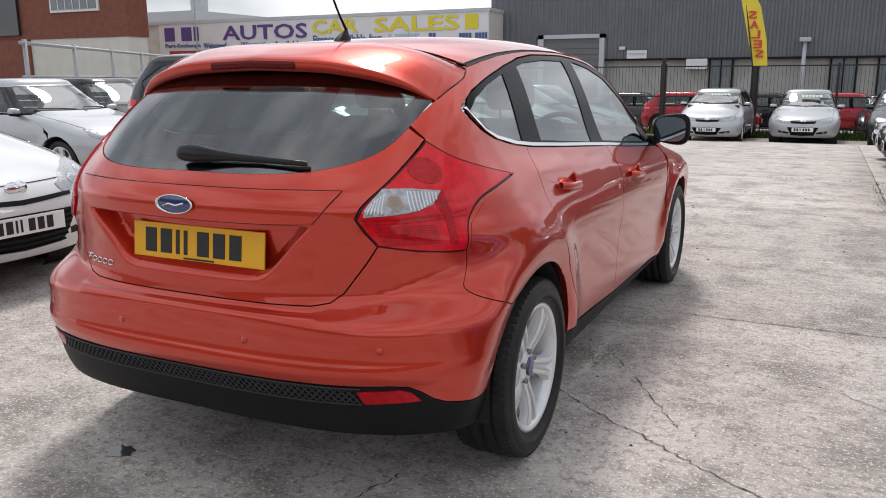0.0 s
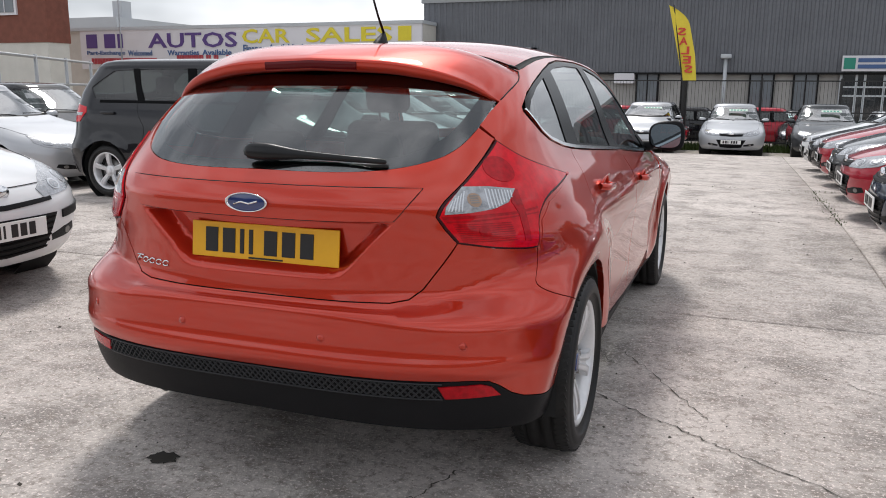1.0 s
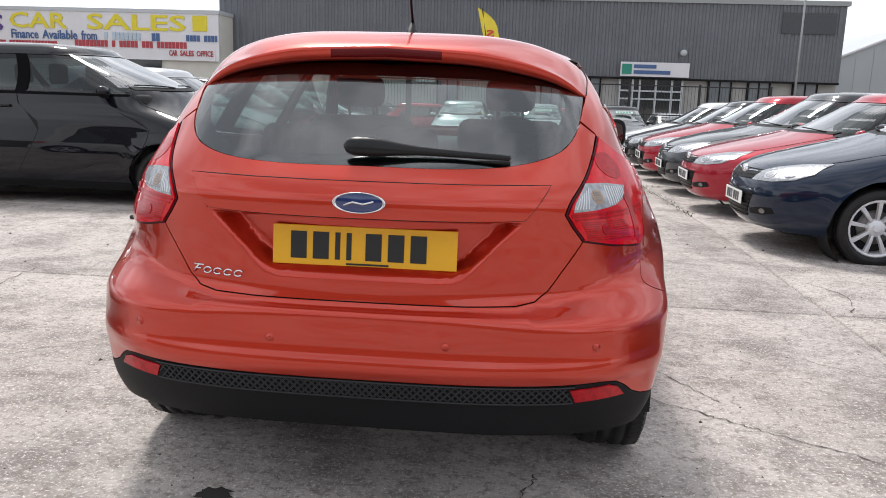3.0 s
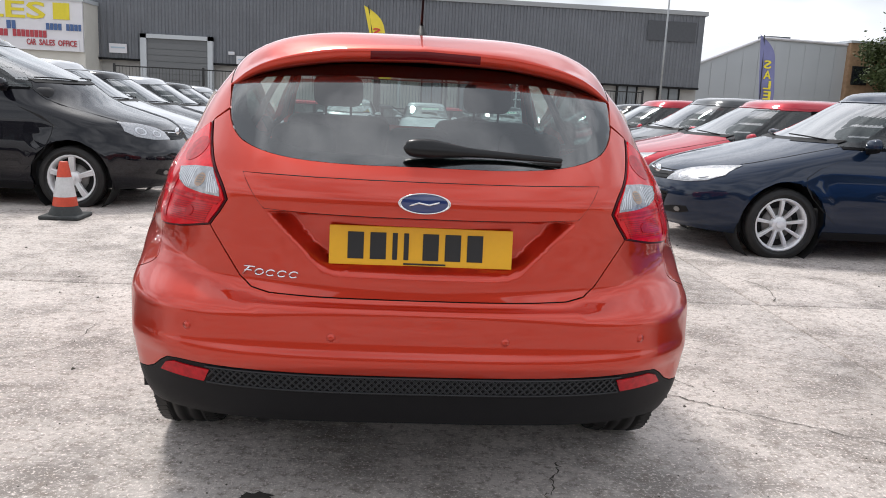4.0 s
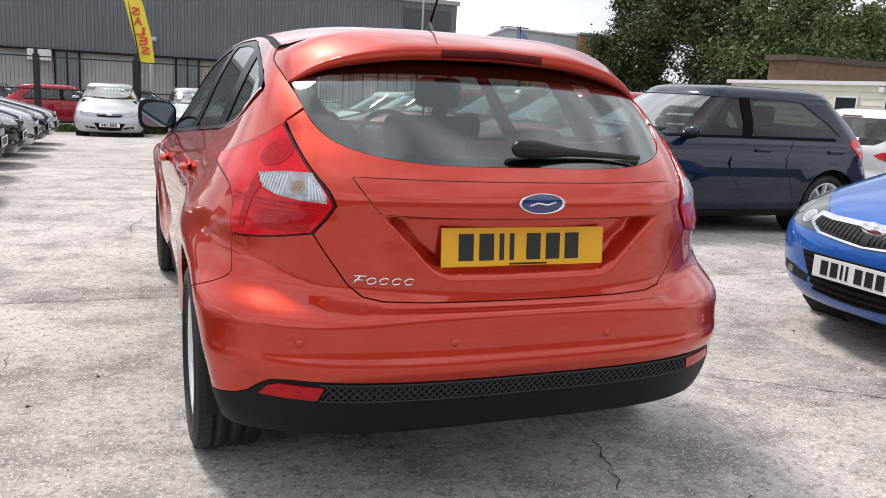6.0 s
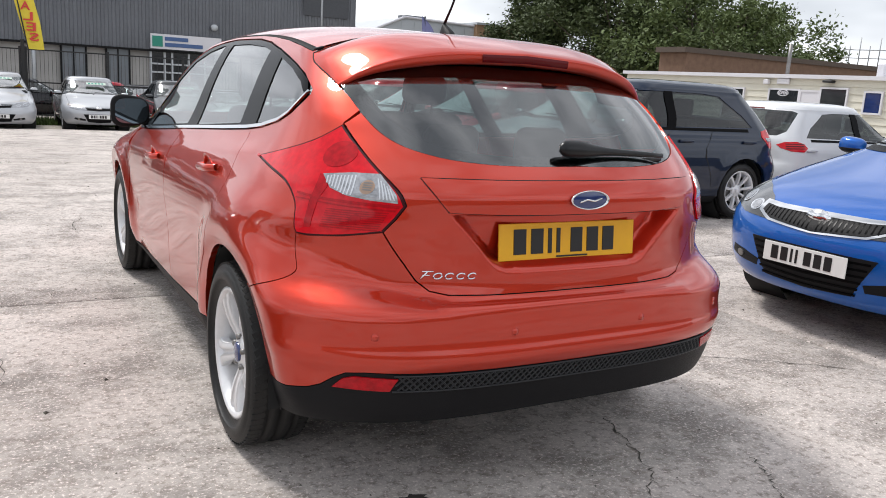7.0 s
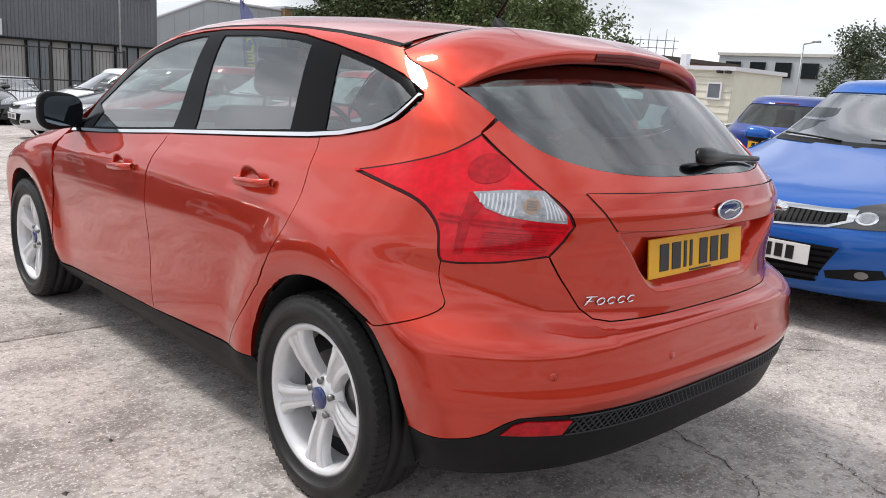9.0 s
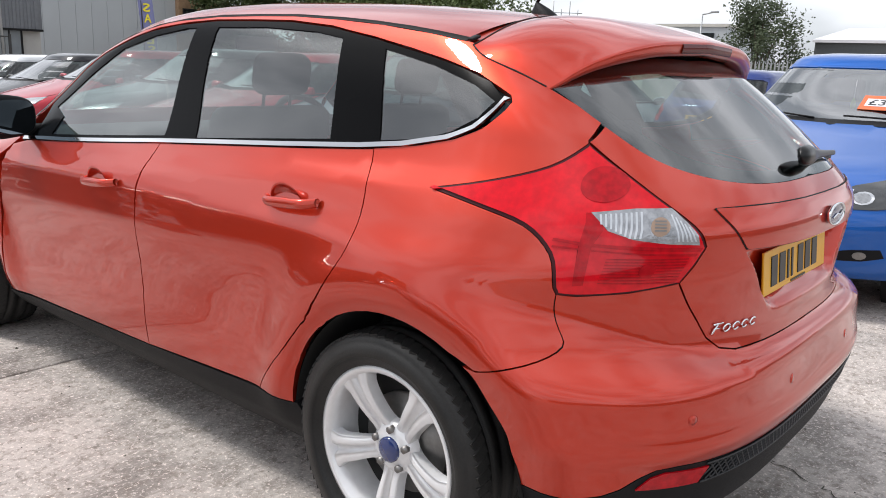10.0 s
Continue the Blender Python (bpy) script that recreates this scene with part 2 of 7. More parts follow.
def smooth_line(pts, n=6, closed=False):
    """A Catmull-Rom curve through points."""
    p = [np.array(q, float) for q in pts]
    out, m = [], len(p)
    for i in range(m if closed else m - 1):
        if closed:
            a, b, c, d = p[i - 1], p[i], p[(i + 1) % m], p[(i + 2) % m]
        else:
            a, b, c, d = p[max(i - 1, 0)], p[i], p[i + 1], p[min(i + 2, m - 1)]
        for k in range(n):
            s = k / n
            out.append(0.5 * (2 * b + (c - a) * s + (2 * a - 5 * b + 4 * c - d) * s * s + (3 * b - a - 3 * c + d) * s ** 3))
    if not closed:
        out.append(p[-1])
    return out


FLANK = 2.2  # metres of flank for one unit of u; the tail corner has 1.15


def to_flat(uz):
    u, z = np.asarray(uz, float)[..., 0], np.asarray(uz, float)[..., 1]
    a = np.abs(u)
    return np.stack([np.sign(u) * (1.15 * np.minimum(a, 1) + FLANK * np.clip(a - 1, 0, None)), z], -1)


def from_flat(s):
    x, z = s[..., 0], s[..., 1]
    a = np.abs(x)
    return np.sign(x) * (np.minimum(a, 1.15) / 1.15 + np.clip(a - 1.15, 0, None) / FLANK), z


def inside(poly, q):
    """Which of the points q lie in the polygon."""
    x, y = q[:, 0], q[:, 1]
    res = np.zeros(len(q), bool)
    for (x0, y0), (x1, y1) in zip(poly, np.roll(poly, -1, 0)):
        hit = ((y0 > y) != (y1 > y)) & (x < (x1 - x0) * (y - y0) / (y1 - y0 + 1e-15) + x0)
        res ^= hit
    return res


def edge_gap(poly, q):
    """The distance of the points q from the polygon's outline."""
    best = np.full(len(q), 1e9)
    for a, b in zip(poly, np.roll(poly, -1, 0)):
        d = b - a
        t = np.clip(((q - a) @ d) / (d @ d + 1e-15), 0, 1)
        best = np.minimum(best, np.linalg.norm(q - (a + t[:, None] * d), axis=1))
    return best


def dense(poly, step):
    out = []
    for a, b in zip(poly, np.roll(poly, -1, 0)):
        n = max(1, int(np.ceil(np.linalg.norm(b - a) / step)))
        out += [a + (b - a) * k / n for k in range(n)]
    return np.array(out)


def inset(poly, d):
    """The outline moved inwards by d (outwards if negative)."""
    a, b = np.roll(poly, 1, 0), np.roll(poly, -1, 0)
    t1, t2 = poly - a, b - poly
    n1 = np.stack([-t1[:, 1], t1[:, 0]], 1) / (np.linalg.norm(t1, axis=1)[:, None] + 1e-12)
    n2 = np.stack([-t2[:, 1], t2[:, 0]], 1) / (np.linalg.norm(t2, axis=1)[:, None] + 1e-12)
    n = n1 + n2
    n /= np.maximum(np.linalg.norm(n, axis=1)[:, None], 0.5)
    area = np.sum(poly[:, 0] * b[:, 1] - b[:, 0] * poly[:, 1])
    return poly + n * d * (1 if area > 0 else -1)


def panel(shell, name, outline, mat, parent, step=0.03, out=0.0, gap=0.002, lip=0.02, holes=(), label="", extra=None, creases=()):
    """A panel of the skin inside an outline of (u, z) points (u below 0: the left flank), with its edges turned in by lip."""
    poly = inset(dense(to_flat(outline), step), gap)
    holes = [dense(to_flat(h), step) for h in holes]
    lo, hi = poly.min(0), poly.max(0)
    gx, gz = np.arange(lo[0], hi[0], step), np.arange(lo[1], hi[1], step)
    q = np.stack(np.meshgrid(gx, gz), -1).reshape(-1, 2)
    q = q[inside(poly, q)]
    q = q[edge_gap(poly, q) > 0.45 * step]
    for h in holes:
        q = q[~inside(h, q)]
        q = q[edge_gap(h, q) > 0.45 * step]
    pts, edges = [Vector(p) for p in poly], [(i, (i + 1) % len(poly)) for i in range(len(poly))]
    for h in holes:
        n = len(pts)
        pts += [Vector(p) for p in h]
        edges += [(n + i, n + (i + 1) % len(h)) for i in range(len(h))]
    for c in creases:
        c = np.asarray(to_flat(c))
        c = np.concatenate([c[i] + (c[i + 1] - c[i]) * np.linspace(0, 1, max(2, int(np.linalg.norm(c[i + 1] - c[i]) / step) + 1))[:, None][:-1] for i in range(len(c) - 1)] + [c[-1:]])
        n = len(pts)
        pts += [Vector(p) for p in c]
        edges += [(n + i, n + i + 1) for i in range(len(c) - 1)]
        gaps = np.min(np.linalg.norm(q[:, None] - c[None], axis=2), axis=1)
        q = q[gaps > 0.5 * step]
    pts += [Vector(p) for p in q]
    from_cdt = delaunay_2d_cdt(pts, edges, [], 0, 1e-6)
    v2 = np.array([tuple(v) for v in from_cdt[0]])
    tris = np.array([f for f in from_cdt[2]])
    mid = v2[tris].mean(1)
    ok = inside(poly, mid)
    for h in holes:
        ok &= ~inside(h, mid)
    tris = tris[ok]
    # turn each piece the same way round, outwards
    a, b, c = v2[tris[:, 0]], v2[tris[:, 1]], v2[tris[:, 2]]
    area = (b - a)[:, 0] * (c - a)[:, 1] - (b - a)[:, 1] * (c - a)[:, 0]
    tris = np.where((area > 0)[:, None], tris, tris[:, ::-1])
    u, z = from_flat(v2)
    side = np.where(u < 0, -1, 1)

    def at(o):
        p = shell(np.abs(u), z, out=np.full(len(u), o) if o else 0.0)
        p[:, 0] *= side
        if extra is not None:
            p = extra(p)
        return p

    p0, p1 = at(out), at(out - 0.004)
    nrm = p0 - p1
    nrm /= np.linalg.norm(nrm, axis=1, keepdims=True) + 1e-12
    verts, faces, normals = [tuple(p) for p in p0], [tuple(t) for t in tris], [tuple(n) for n in nrm]
    if lip:
        from_e = {}
        for t in tris:
            for i in range(3):
                e = (t[i], t[(i + 1) % 3])
                from_e[(min(e), max(e))] = None if (min(e), max(e)) in from_e else e
        p2 = p0 - nrm * lip
        for e in from_e.values():
            if e is None:
                continue
            i, j = e
            n = len(verts)
            verts += [tuple(p0[i]), tuple(p0[j]), tuple(p2[j]), tuple(p2[i])]
            d = p0[j] - p0[i]
            w = np.cross(d, nrm[i])
            w /= np.linalg.norm(w) + 1e-12
            normals += [tuple(w)] * 4
            faces.append((n, n + 3, n + 2, n + 1))
    me = bpy.data.meshes.new(name)
    me.from_pydata(verts, [], faces)
    me.materials.append(mat)
    me.shade_smooth()
    me.normals_split_custom_set_from_vertices(normals)
    ob = new(name, me)
    ob.parent = parent
    if label:
        ob["label"] = label
    return ob


def both(pts):
    """A closed outline over both halves from the right half's points, given from the middle round to the middle."""
    return list(pts) + [(-u, z) for u, z in reversed(pts) if u > 1e-6]


def mirrored(pts, s):
    return [(s * u, z) for u, z in pts]

# ---- ground ----
def ground_z(x, y):
    """The yard is level round the copper car and falls away gently to all sides."""
    r = math.hypot(x, y - 0.5)
    k = max(0.0, r - 4.5)
    k = k * k / (k + 3.0)
    return -0.037 * min(k, 55.0)


def concrete(name, pale, mid_c, dark, gloss=0.8):
    """Old brushed concrete: broad stains, worn pale patches, aggregate specks, pits and a fine rough relief."""
    m = bpy.data.materials.new(name)
    m.use_nodes = True
    nt = m.node_tree
    bsdf = nt.nodes["Principled BSDF"]
    tc = nt.nodes.new("ShaderNodeTexCoord")

    moved = nt.nodes.new("ShaderNodeMapping")
    moved.inputs["Location"].default_value = (4.3, 2.6, 0.0)
    nt.links.new(tc.outputs["Object"], moved.inputs[0])

    def noise_(scale, detail=6, rough=.6, stretch=None):
        n = nt.nodes.new("ShaderNodeTexNoise")
        n.inputs["Scale"].default_value, n.inputs["Detail"].default_value, n.inputs["Roughness"].default_value = scale, detail, rough
        src = moved.outputs[0]
        if stretch:
            mp = nt.nodes.new("ShaderNodeMapping")
            mp.inputs["Scale"].default_value = stretch
            nt.links.new(src, mp.inputs[0])
            src = mp.outputs[0]
        nt.links.new(src, n.inputs["Vector"])
        return n.outputs["Fac"]

    def span(src, lo, hi, a=0.0, b=1.0):
        r = nt.nodes.new("ShaderNodeMapRange")
        r.inputs["From Min"].default_value, r.inputs["From Max"].default_value = lo, hi
        r.inputs["To Min"].default_value, r.inputs["To Max"].default_value = a, b
        nt.links.new(src, r.inputs["Value"])
        return r.outputs[0]

    def mix_(fac, a, b):
        x = nt.nodes.new("ShaderNodeMix")
        x.data_type = "RGBA"
        nt.links.new(fac, x.inputs["Factor"])
        for sock, val in (("A", a), ("B", b)):
            if isinstance(val, tuple):
                x.inputs[sock].default_value = (*val, 1)
            else:
                nt.links.new(val, x.inputs[sock])
        return x.outputs["Result"]

    col = mix_(span(noise_(.45, 5), .38, .62), mid_c, pale)
    col = mix_(span(noise_(.9, 6, .6), .50, .68, 0, .55), col, dark)
    col = mix_(span(noise_(2.3, 8, .68), .46, .62, 0, .8), col, dark)
    col = mix_(span(noise_(6.5, 8, .72, (1.0, 2.2, 1.0)), .52, .66, 0, .7), col, pale)
    col = mix_(span(noise_(28, 6, .7), .50, .66, 0, .75), col, dark)
    col = mix_(span(noise_(14, 8, .75), .49, .62, 0, .38), col, (dark[0] * 1.15, dark[1] * 1.02, dark[2] * .88))
    col = mix_(span(noise_(75, 4, .7), .54, .64, 0, .8), col, tuple(min(1, c * 1.35) for c in pale))
    vor = nt.nodes.new("ShaderNodeTexVoronoi")
    vor.inputs["Scale"].default_value = 34
    nt.links.new(tc.outputs["Object"], vor.inputs["Vector"])
    col = mix_(span(vor.outputs["Distance"], .10, .05, 0, .7), col, tuple(c * .45 for c in dark))
    nt.links.new(col, bsdf.inputs["Base Color"])
    bsdf.inputs["Roughness"].default_value = gloss
    bsdf.inputs["Specular IOR Level"].default_value = 0.35
    bp = nt.nodes.new("ShaderNodeBump")
    bp.inputs["Strength"].default_value, bp.inputs["Distance"].default_value = .7, .006
    nt.links.new(noise_(85, 6, .75), bp.inputs["Height"])
    bp2 = nt.nodes.new("ShaderNodeBump")
    bp2.inputs["Strength"].default_value, bp2.inputs["Distance"].default_value = .5, .02
    nt.links.new(noise_(9, 7, .65), bp2.inputs["Height"])
    nt.links.new(bp.outputs[0], bp2.inputs["Normal"])
    nt.links.new(bp2.outputs[0], bsdf.inputs["Normal"])
    return m


CONCRETE = concrete("concrete", (0.62, 0.56, 0.522), (0.43, 0.386, 0.355), (0.185, 0.164, 0.149))
ASPHALT = concrete("yard_grit", (0.46, 0.42, 0.37), (0.36, 0.33, 0.29), (0.2, 0.18, 0.155), .9)
JOINT = material("joint_dirt", (0.10, 0.09, 0.075), 0.95, vary=0.3, scale=5)

radii = [0, 1.5, 3, 4.5, 5.5, 6.5, 8, 10, 12, 14, 17, 20, 24, 28, 32, 38, 45, 55, 70, 100, 200, 500, 1500, 4000]
bm = bmesh.new()
rings = []
for r in radii[1:]:
    rings.append([bm.verts.new((r * math.sin(k * math.pi / 36), 0.5 + r * math.cos(k * math.pi / 36), ground_z(r, 0.5) - 0.03)) for k in range(72)])
mid = bm.verts.new((0, 0.5, -0.03))
for j in range(72):
    bm.faces.new((mid, rings[0][(j + 1) % 72], rings[0][j]))
for a, b in zip(rings, rings[1:]):
    for j in range(72):
        bm.faces.new((a[j], a[(j + 1) % 72], b[(j + 1) % 72], b[j]))
ground = tagged(part("ground", bm, ASPHALT, None), "worn grey yard ground with grit and dust", "ground", kind="structure")


def slab(x0, x1, y0, y1, mat, parent, name="slab", gap=0.006, lift=0.0, rows=10):
    """One cast concrete bay with a rounded edge, laid on the ground's slope."""
    bm = bmesh.new()
    nx, ny = max(2, int((x1 - x0) * 2)), max(2, int((y1 - y0) * 2))
    xs = [x0 + gap, x0 + gap + 0.01] + [x0 + (x1 - x0) * k / nx for k in range(1, nx)] + [x1 - gap - 0.01, x1 - gap]
    ys = [y0 + gap, y0 + gap + 0.01] + [y0 + (y1 - y0) * k / ny for k in range(1, ny)] + [y1 - gap - 0.01, y1 - gap]

    def top(x, y, edge):
        return (x, y, ground_z(x, y) + lift - (0.006 if edge else 0.0))

    pts = [[top(x, y, x in (xs[0], xs[-1]) or y in (ys[0], ys[-1])) for x in xs] for y in ys]
    g = sheet(bm, pts)
    loop = g[0] + [r[-1] for r in g[1:]] + g[-1][-2::-1] + [r[0] for r in g[-2:0:-1]]
    low = [bm.verts.new((v.co.x, v.co.y, v.co.z - 0.03)) for v in loop]
    for i in range(len(loop)):
        j = (i + 1) % len(loop)
        bm.faces.new((loop[j], loop[i], low[i], low[j]))
    return part(name, bm, mat, parent)


# ---- buildings ----
CLADDING = material("grey_cladding", (0.150, 0.158, 0.175), 0.5, 0.25, vary=0.22, scale=0.6, bump_scale=8)
WHITE_WALL = material("white_render", (0.62, 0.60, 0.55), 0.85, vary=0.15, scale=1.5, bump=0.1)
PALE_GREY = material("pale_grey_cladding", (0.50, 0.525, 0.55), 0.6, 0.1, vary=0.1, scale=0.5)
CREAM = material("cream_boards", (0.70, 0.67, 0.56), 0.6, vary=0.1, scale=2)
WINDOW_DARK = material("window_dark", (0.02, 0.024, 0.028), 0.08, coat=0.8)
WINDOW_GREY = material("window_grey", (0.16, 0.18, 0.20), 0.2, coat=0.6, vary=0.2, scale=2)
SIGN_WHITE = material("sign_white", (0.70, 0.69, 0.72), 0.5, vary=0.08, scale=1.0)
INK_PURPLE = material("ink_purple", (0.10, 0.055, 0.22), 0.5, vary=0.1)
INK_YELLOW = material("ink_yellow", (0.72, 0.60, 0.03), 0.5, vary=0.1)
INK_BLUE = material("ink_blue", (0.06, 0.12, 0.28), 0.5, vary=0.1)
INK_RED = material("ink_red", (0.42, 0.045, 0.06), 0.5, vary=0.1)
INK_PALE = material("ink_pale", (0.42, 0.52, 0.62), 0.5, vary=0.1)
INK_GREEN = material("ink_green", (0.02, 0.24, 0.17), 0.5)
BRICK_RED = material("red_brick", (0.22, 0.075, 0.05), 0.85, vary=0.35, scale=3, bump=0.2, bump_scale=30)
BRICK_TAN = material("tan_brick", (0.44, 0.28, 0.165), 0.85, vary=0.4, scale=4, bump=0.2, bump_scale=30)
BLACK_METAL = material("black_metal", (0.015, 0.015, 0.016), 0.5, vary=0.2)


def facade(name, x0, x1, y, z0, z1, depth, mat, label, category="building"):
    """A building block with its front at y, turned towards -y."""
    t = thing(name, label, category, pose((x0 + x1) / 2, y, z0))
    bm = bmesh.new()
    w = (x1 - x0) / 2
    box(bm, (-w, 0, 0), (w, depth, z1 - z0))
    part("wall", bm, mat, t, smooth=False)
    return t


def plate_at(name, parent, lo, hi, mat, origin, label="", bevel=0.0):
    """A box part given in world places under a thing that stands at origin."""
    bm = bmesh.new()
    o = Vector(origin)
    box(bm, Vector(lo) - o, Vector(hi) - o, bevel=bevel)
    return part(name, bm, mat, parent, label, smooth=False)


GX0, GX1, GY = -15.6, 15.85, 40.0
gz = -1.3
grey = thing("warehouse", "large dark grey ribbed metal-clad warehouse with white base wall", "building", pose(0, GY, gz))
GO = (0, GY, gz)
plate_at("base_wall", grey, (GX0, GY + 0.25, gz), (GX1, GY + 22, 2.08), material("grey_render", (0.40, 0.39, 0.375), 0.85, vary=0.2, scale=1.5, bump=0.1), GO)
bm = bmesh.new()
n = int((GX1 - GX0) / 0.333)
prof = []
for i in range(n):
    x = GX0 + i * 0.333
    prof += [(x, 0.0), (x + 0.12, 0.0), (x + 0.16, -0.04), (x + 0.29, -0.04)]
prof.append((GX1, 0.0))
sheet(bm, [[(x, GY_ - 0.02, z - gz) for x, GY_ in prof] for z in (2.02, 5.72)], flip=False)
part("cladding", bm, CLADDING, grey, "dark grey ribbed metal cladding", smooth=False)
plate_at("upper_wall", grey, (GX0, GY + 0.02, 2.0), (GX1, GY + 22, 5.7), CLADDING, GO)
plate_at("roof_edge", grey, (GX0 - 0.1, GY - 0.15, 5.7), (GX1 + 0.12, GY + 22, 5.92), material("edge_trim", (0.3, 0.31, 0.32), 0.5), GO)
plate_at("sill_trim", grey, (GX0, GY - 0.13, 1.95), (GX1, GY - 0.003, 2.05), BLACK_TRIM, GO)
plate_at("roller_door", grey, (-12.55, GY - 0.2, gz), (-9.45, GY - 0.02, 3.15), material("roller_grey", (0.13, 0.135, 0.14), 0.5, 0.3, vary=0.1), GO)
for lo, hi in (((-12.8, GY - 0.3, gz), (-12.5, GY + 0.1, 3.3)), ((-9.5, GY - 0.3, gz), (-9.25, GY + 0.1, 3.3)), ((-12.8, GY - 0.3, 3.1), (-9.25, GY + 0.1, 3.3))):
    plate_at("door_frame", grey, lo, hi, PALE_GREY, GO)
for k in range(14):
    plate_at("door_slat", grey, (-12.5, GY - 0.23, gz + 0.3 * k), (-9.5, GY - 0.19, gz + 0.3 * k + 0.27), material("slat_grey", (0.14, 0.145, 0.15), 0.45, 0.3) if k == 0 else bpy.data.materials["slat_grey"], GO)
# windows between the white piers
for x0, x1 in ((-4.05, -3.0), (-1.05 + 2.35, 2.36), (3.25, 4.28), (9.67, 10.75), (11.59, 12.62), (13.78, 14.9)):
    w = plate_at("window", grey, (x0, GY + 0.1, gz + 0.9), (x1, GY + 0.3, 2.0), WINDOW_GREY, GO, "window with pale blinds behind")
    for a_, b_ in (((x0 - 0.04, gz + 0.86), (x0 + 0.04, 2.0)), ((x1 - 0.04, gz + 0.86), (x1 + 0.04, 2.0)), ((x0, gz + 0.82), (x1, gz + 0.92)), (((x0 + x1) / 2 - 0.03, gz + 0.9), ((x0 + x1) / 2 + 0.03, 2.0))):
        plate_at("window_frame", w, (a_[0], GY + 0.06, a_[1]), (b_[0], GY + 0.24, b_[1]), BLACK_TRIM, GO)
# entrance
plate_at("entrance", grey, (5.25, GY + 0.08, gz), (8.4, GY + 0.3, 2.0), WINDOW_DARK, GO, "dark glazed entrance with double doors")
for x in (5.25, 5.9, 6.25, 7.05, 7.85, 8.35):
    plate_at("mullion", grey, (x - 0.05, GY + 0.02, gz), (x + 0.05, GY + 0.2, 2.0), PALE_GREY, GO)
for z in (0.95, 1.35):
    plate_at("transom", grey, (5.25, GY + 0.0, z), (8.4, GY + 0.2, z + 0.08), PALE_GREY, GO)
plate_at("company_sign", grey, (5.2, GY - 0.3, 2.1), (8.57, GY - 0.18, 2.8), SIGN_WHITE, GO, "white company sign board with a green square")
plate_at("sign_emblem", grey, (5.27, GY - 0.33, 2.2), (5.75, GY - 0.29, 2.7), INK_GREEN, GO)
for x0, x1, z in ((5.85, 6.95, 2.5), (5.85, 7.65, 2.22)):
    plate_at("sign_bar", grey, (x0, GY - 0.33, z), (x1, GY - 0.29, z + 0.18), INK_BLUE, GO)
plate_at("louvre", grey, (12.85, GY - 0.12, 4.35), (15.4, GY + 0.02, 5.35), material("louvre_grey", (0.07, 0.074, 0.084), 0.6, vary=0.2), GO, "dark louvred vent panel")
for x0, x1, z0, z1 in ((-8.1, -7.1, 2.05, 2.45), (-14.35, -13.5, 2.3, 2.75), (-8.5, -8.2, 2.5, 2.65)):
    plate_at("notice", grey, (x0, GY - 0.16, z0), (x1, GY - 0.1, z1), SIGN_WHITE, GO, "small white notice board")
    plate_at("notice_bar", grey, (x0 + 0.08, GY - 0.18, z0 + (z1 - z0) * 0.5), (x1 - 0.08, GY - 0.155, z0 + (z1 - z0) * 0.66), INK_PALE, GO)
plate_at("wall_unit", grey, (-5.15, GY - 0.25, 1.5), (-4.15, GY + 0.2, 2.0), SIGN_WHITE, GO, "white air-conditioning unit", bevel=0.03)
bm = bmesh.new()
tube(bm, [(0.14, -0.25, 0.9), (0.14, -0.25, 4.0)], 0.09)
box(bm, (-0.1, -0.5, 4.0), (0.4, -0.1, 4.2), bevel=0.04)
part("drainpipe", bm, PALE_GREY, grey)
bm = bmesh.new()
tube(bm, [(8.23, -0.1, 4.6), (8.23, -0.35, 4.6)], 0.16)
part("wall_lamp", bm, PALE_GREY, grey)

# sign building
sz = -1.3
SO = (-26, 38.0, sz)
office = thing("sales_office", "white single-storey sales office with a long printed sign", "building", pose(*SO))
plate_at("wall", office, (-40.0, 38.15, sz), (-14.9, 46, 4.55), WHITE_WALL, SO)
plate_at("sign_board", office, (-37.8, 38.0, 2.2), (-14.92, 38.12, 4.5), SIGN_WHITE, SO, "long white sign board with purple and yellow words")
plate_at("roof_trim", office, (-40.1, 37.95, 4.5), (-14.85, 46.1, 4.68), PALE_GREY, SO)
plate_at("shop_window", office, (-21.5, 38.05, 0.2), (-18.0, 38.3, 2.3), WINDOW_DARK, SO)
plate_at("office_board", office, (-17.6, 37.96, 2.2), (-15.1, 38.05, 2.75), SIGN_WHITE, SO)


def words(text, x0, x1, z0, z1, y, mat, parent, origin, name="lettering"):
    """Raised words on a sign, fitted between x0 and x1, z0 and z1, facing -y."""
    cu = bpy.data.curves.new(name, "FONT")
    cu.body, cu.extrude, cu.resolution_u, cu.offset = text, 0.012, 2, 0.018
    tmp = bpy.data.objects.new(name, cu)
    scene.collection.objects.link(tmp)
    bpy.context.view_layer.update()
    me = bpy.data.meshes.new_from_object(tmp.evaluated_get(bpy.context.evaluated_depsgraph_get()))
    bpy.data.objects.remove(tmp)
    co = np.array([v.co[:] for v in me.vertices])
    lo, hi = co.min(0), co.max(0)
    o = origin
    for v in me.vertices:
        a = (v.co.x - lo[0]) / (hi[0] - lo[0])
        b = (v.co.y - lo[1]) / (hi[1] - lo[1])
        v.co = (x0 + a * (x1 - x0) - o[0], y - v.co.z - o[1], z0 + b * (z1 - z0) - o[2])
    me.materials.append(mat)
    ob = new(name, me)
    ob.parent = parent
    return ob


YS = 37.97


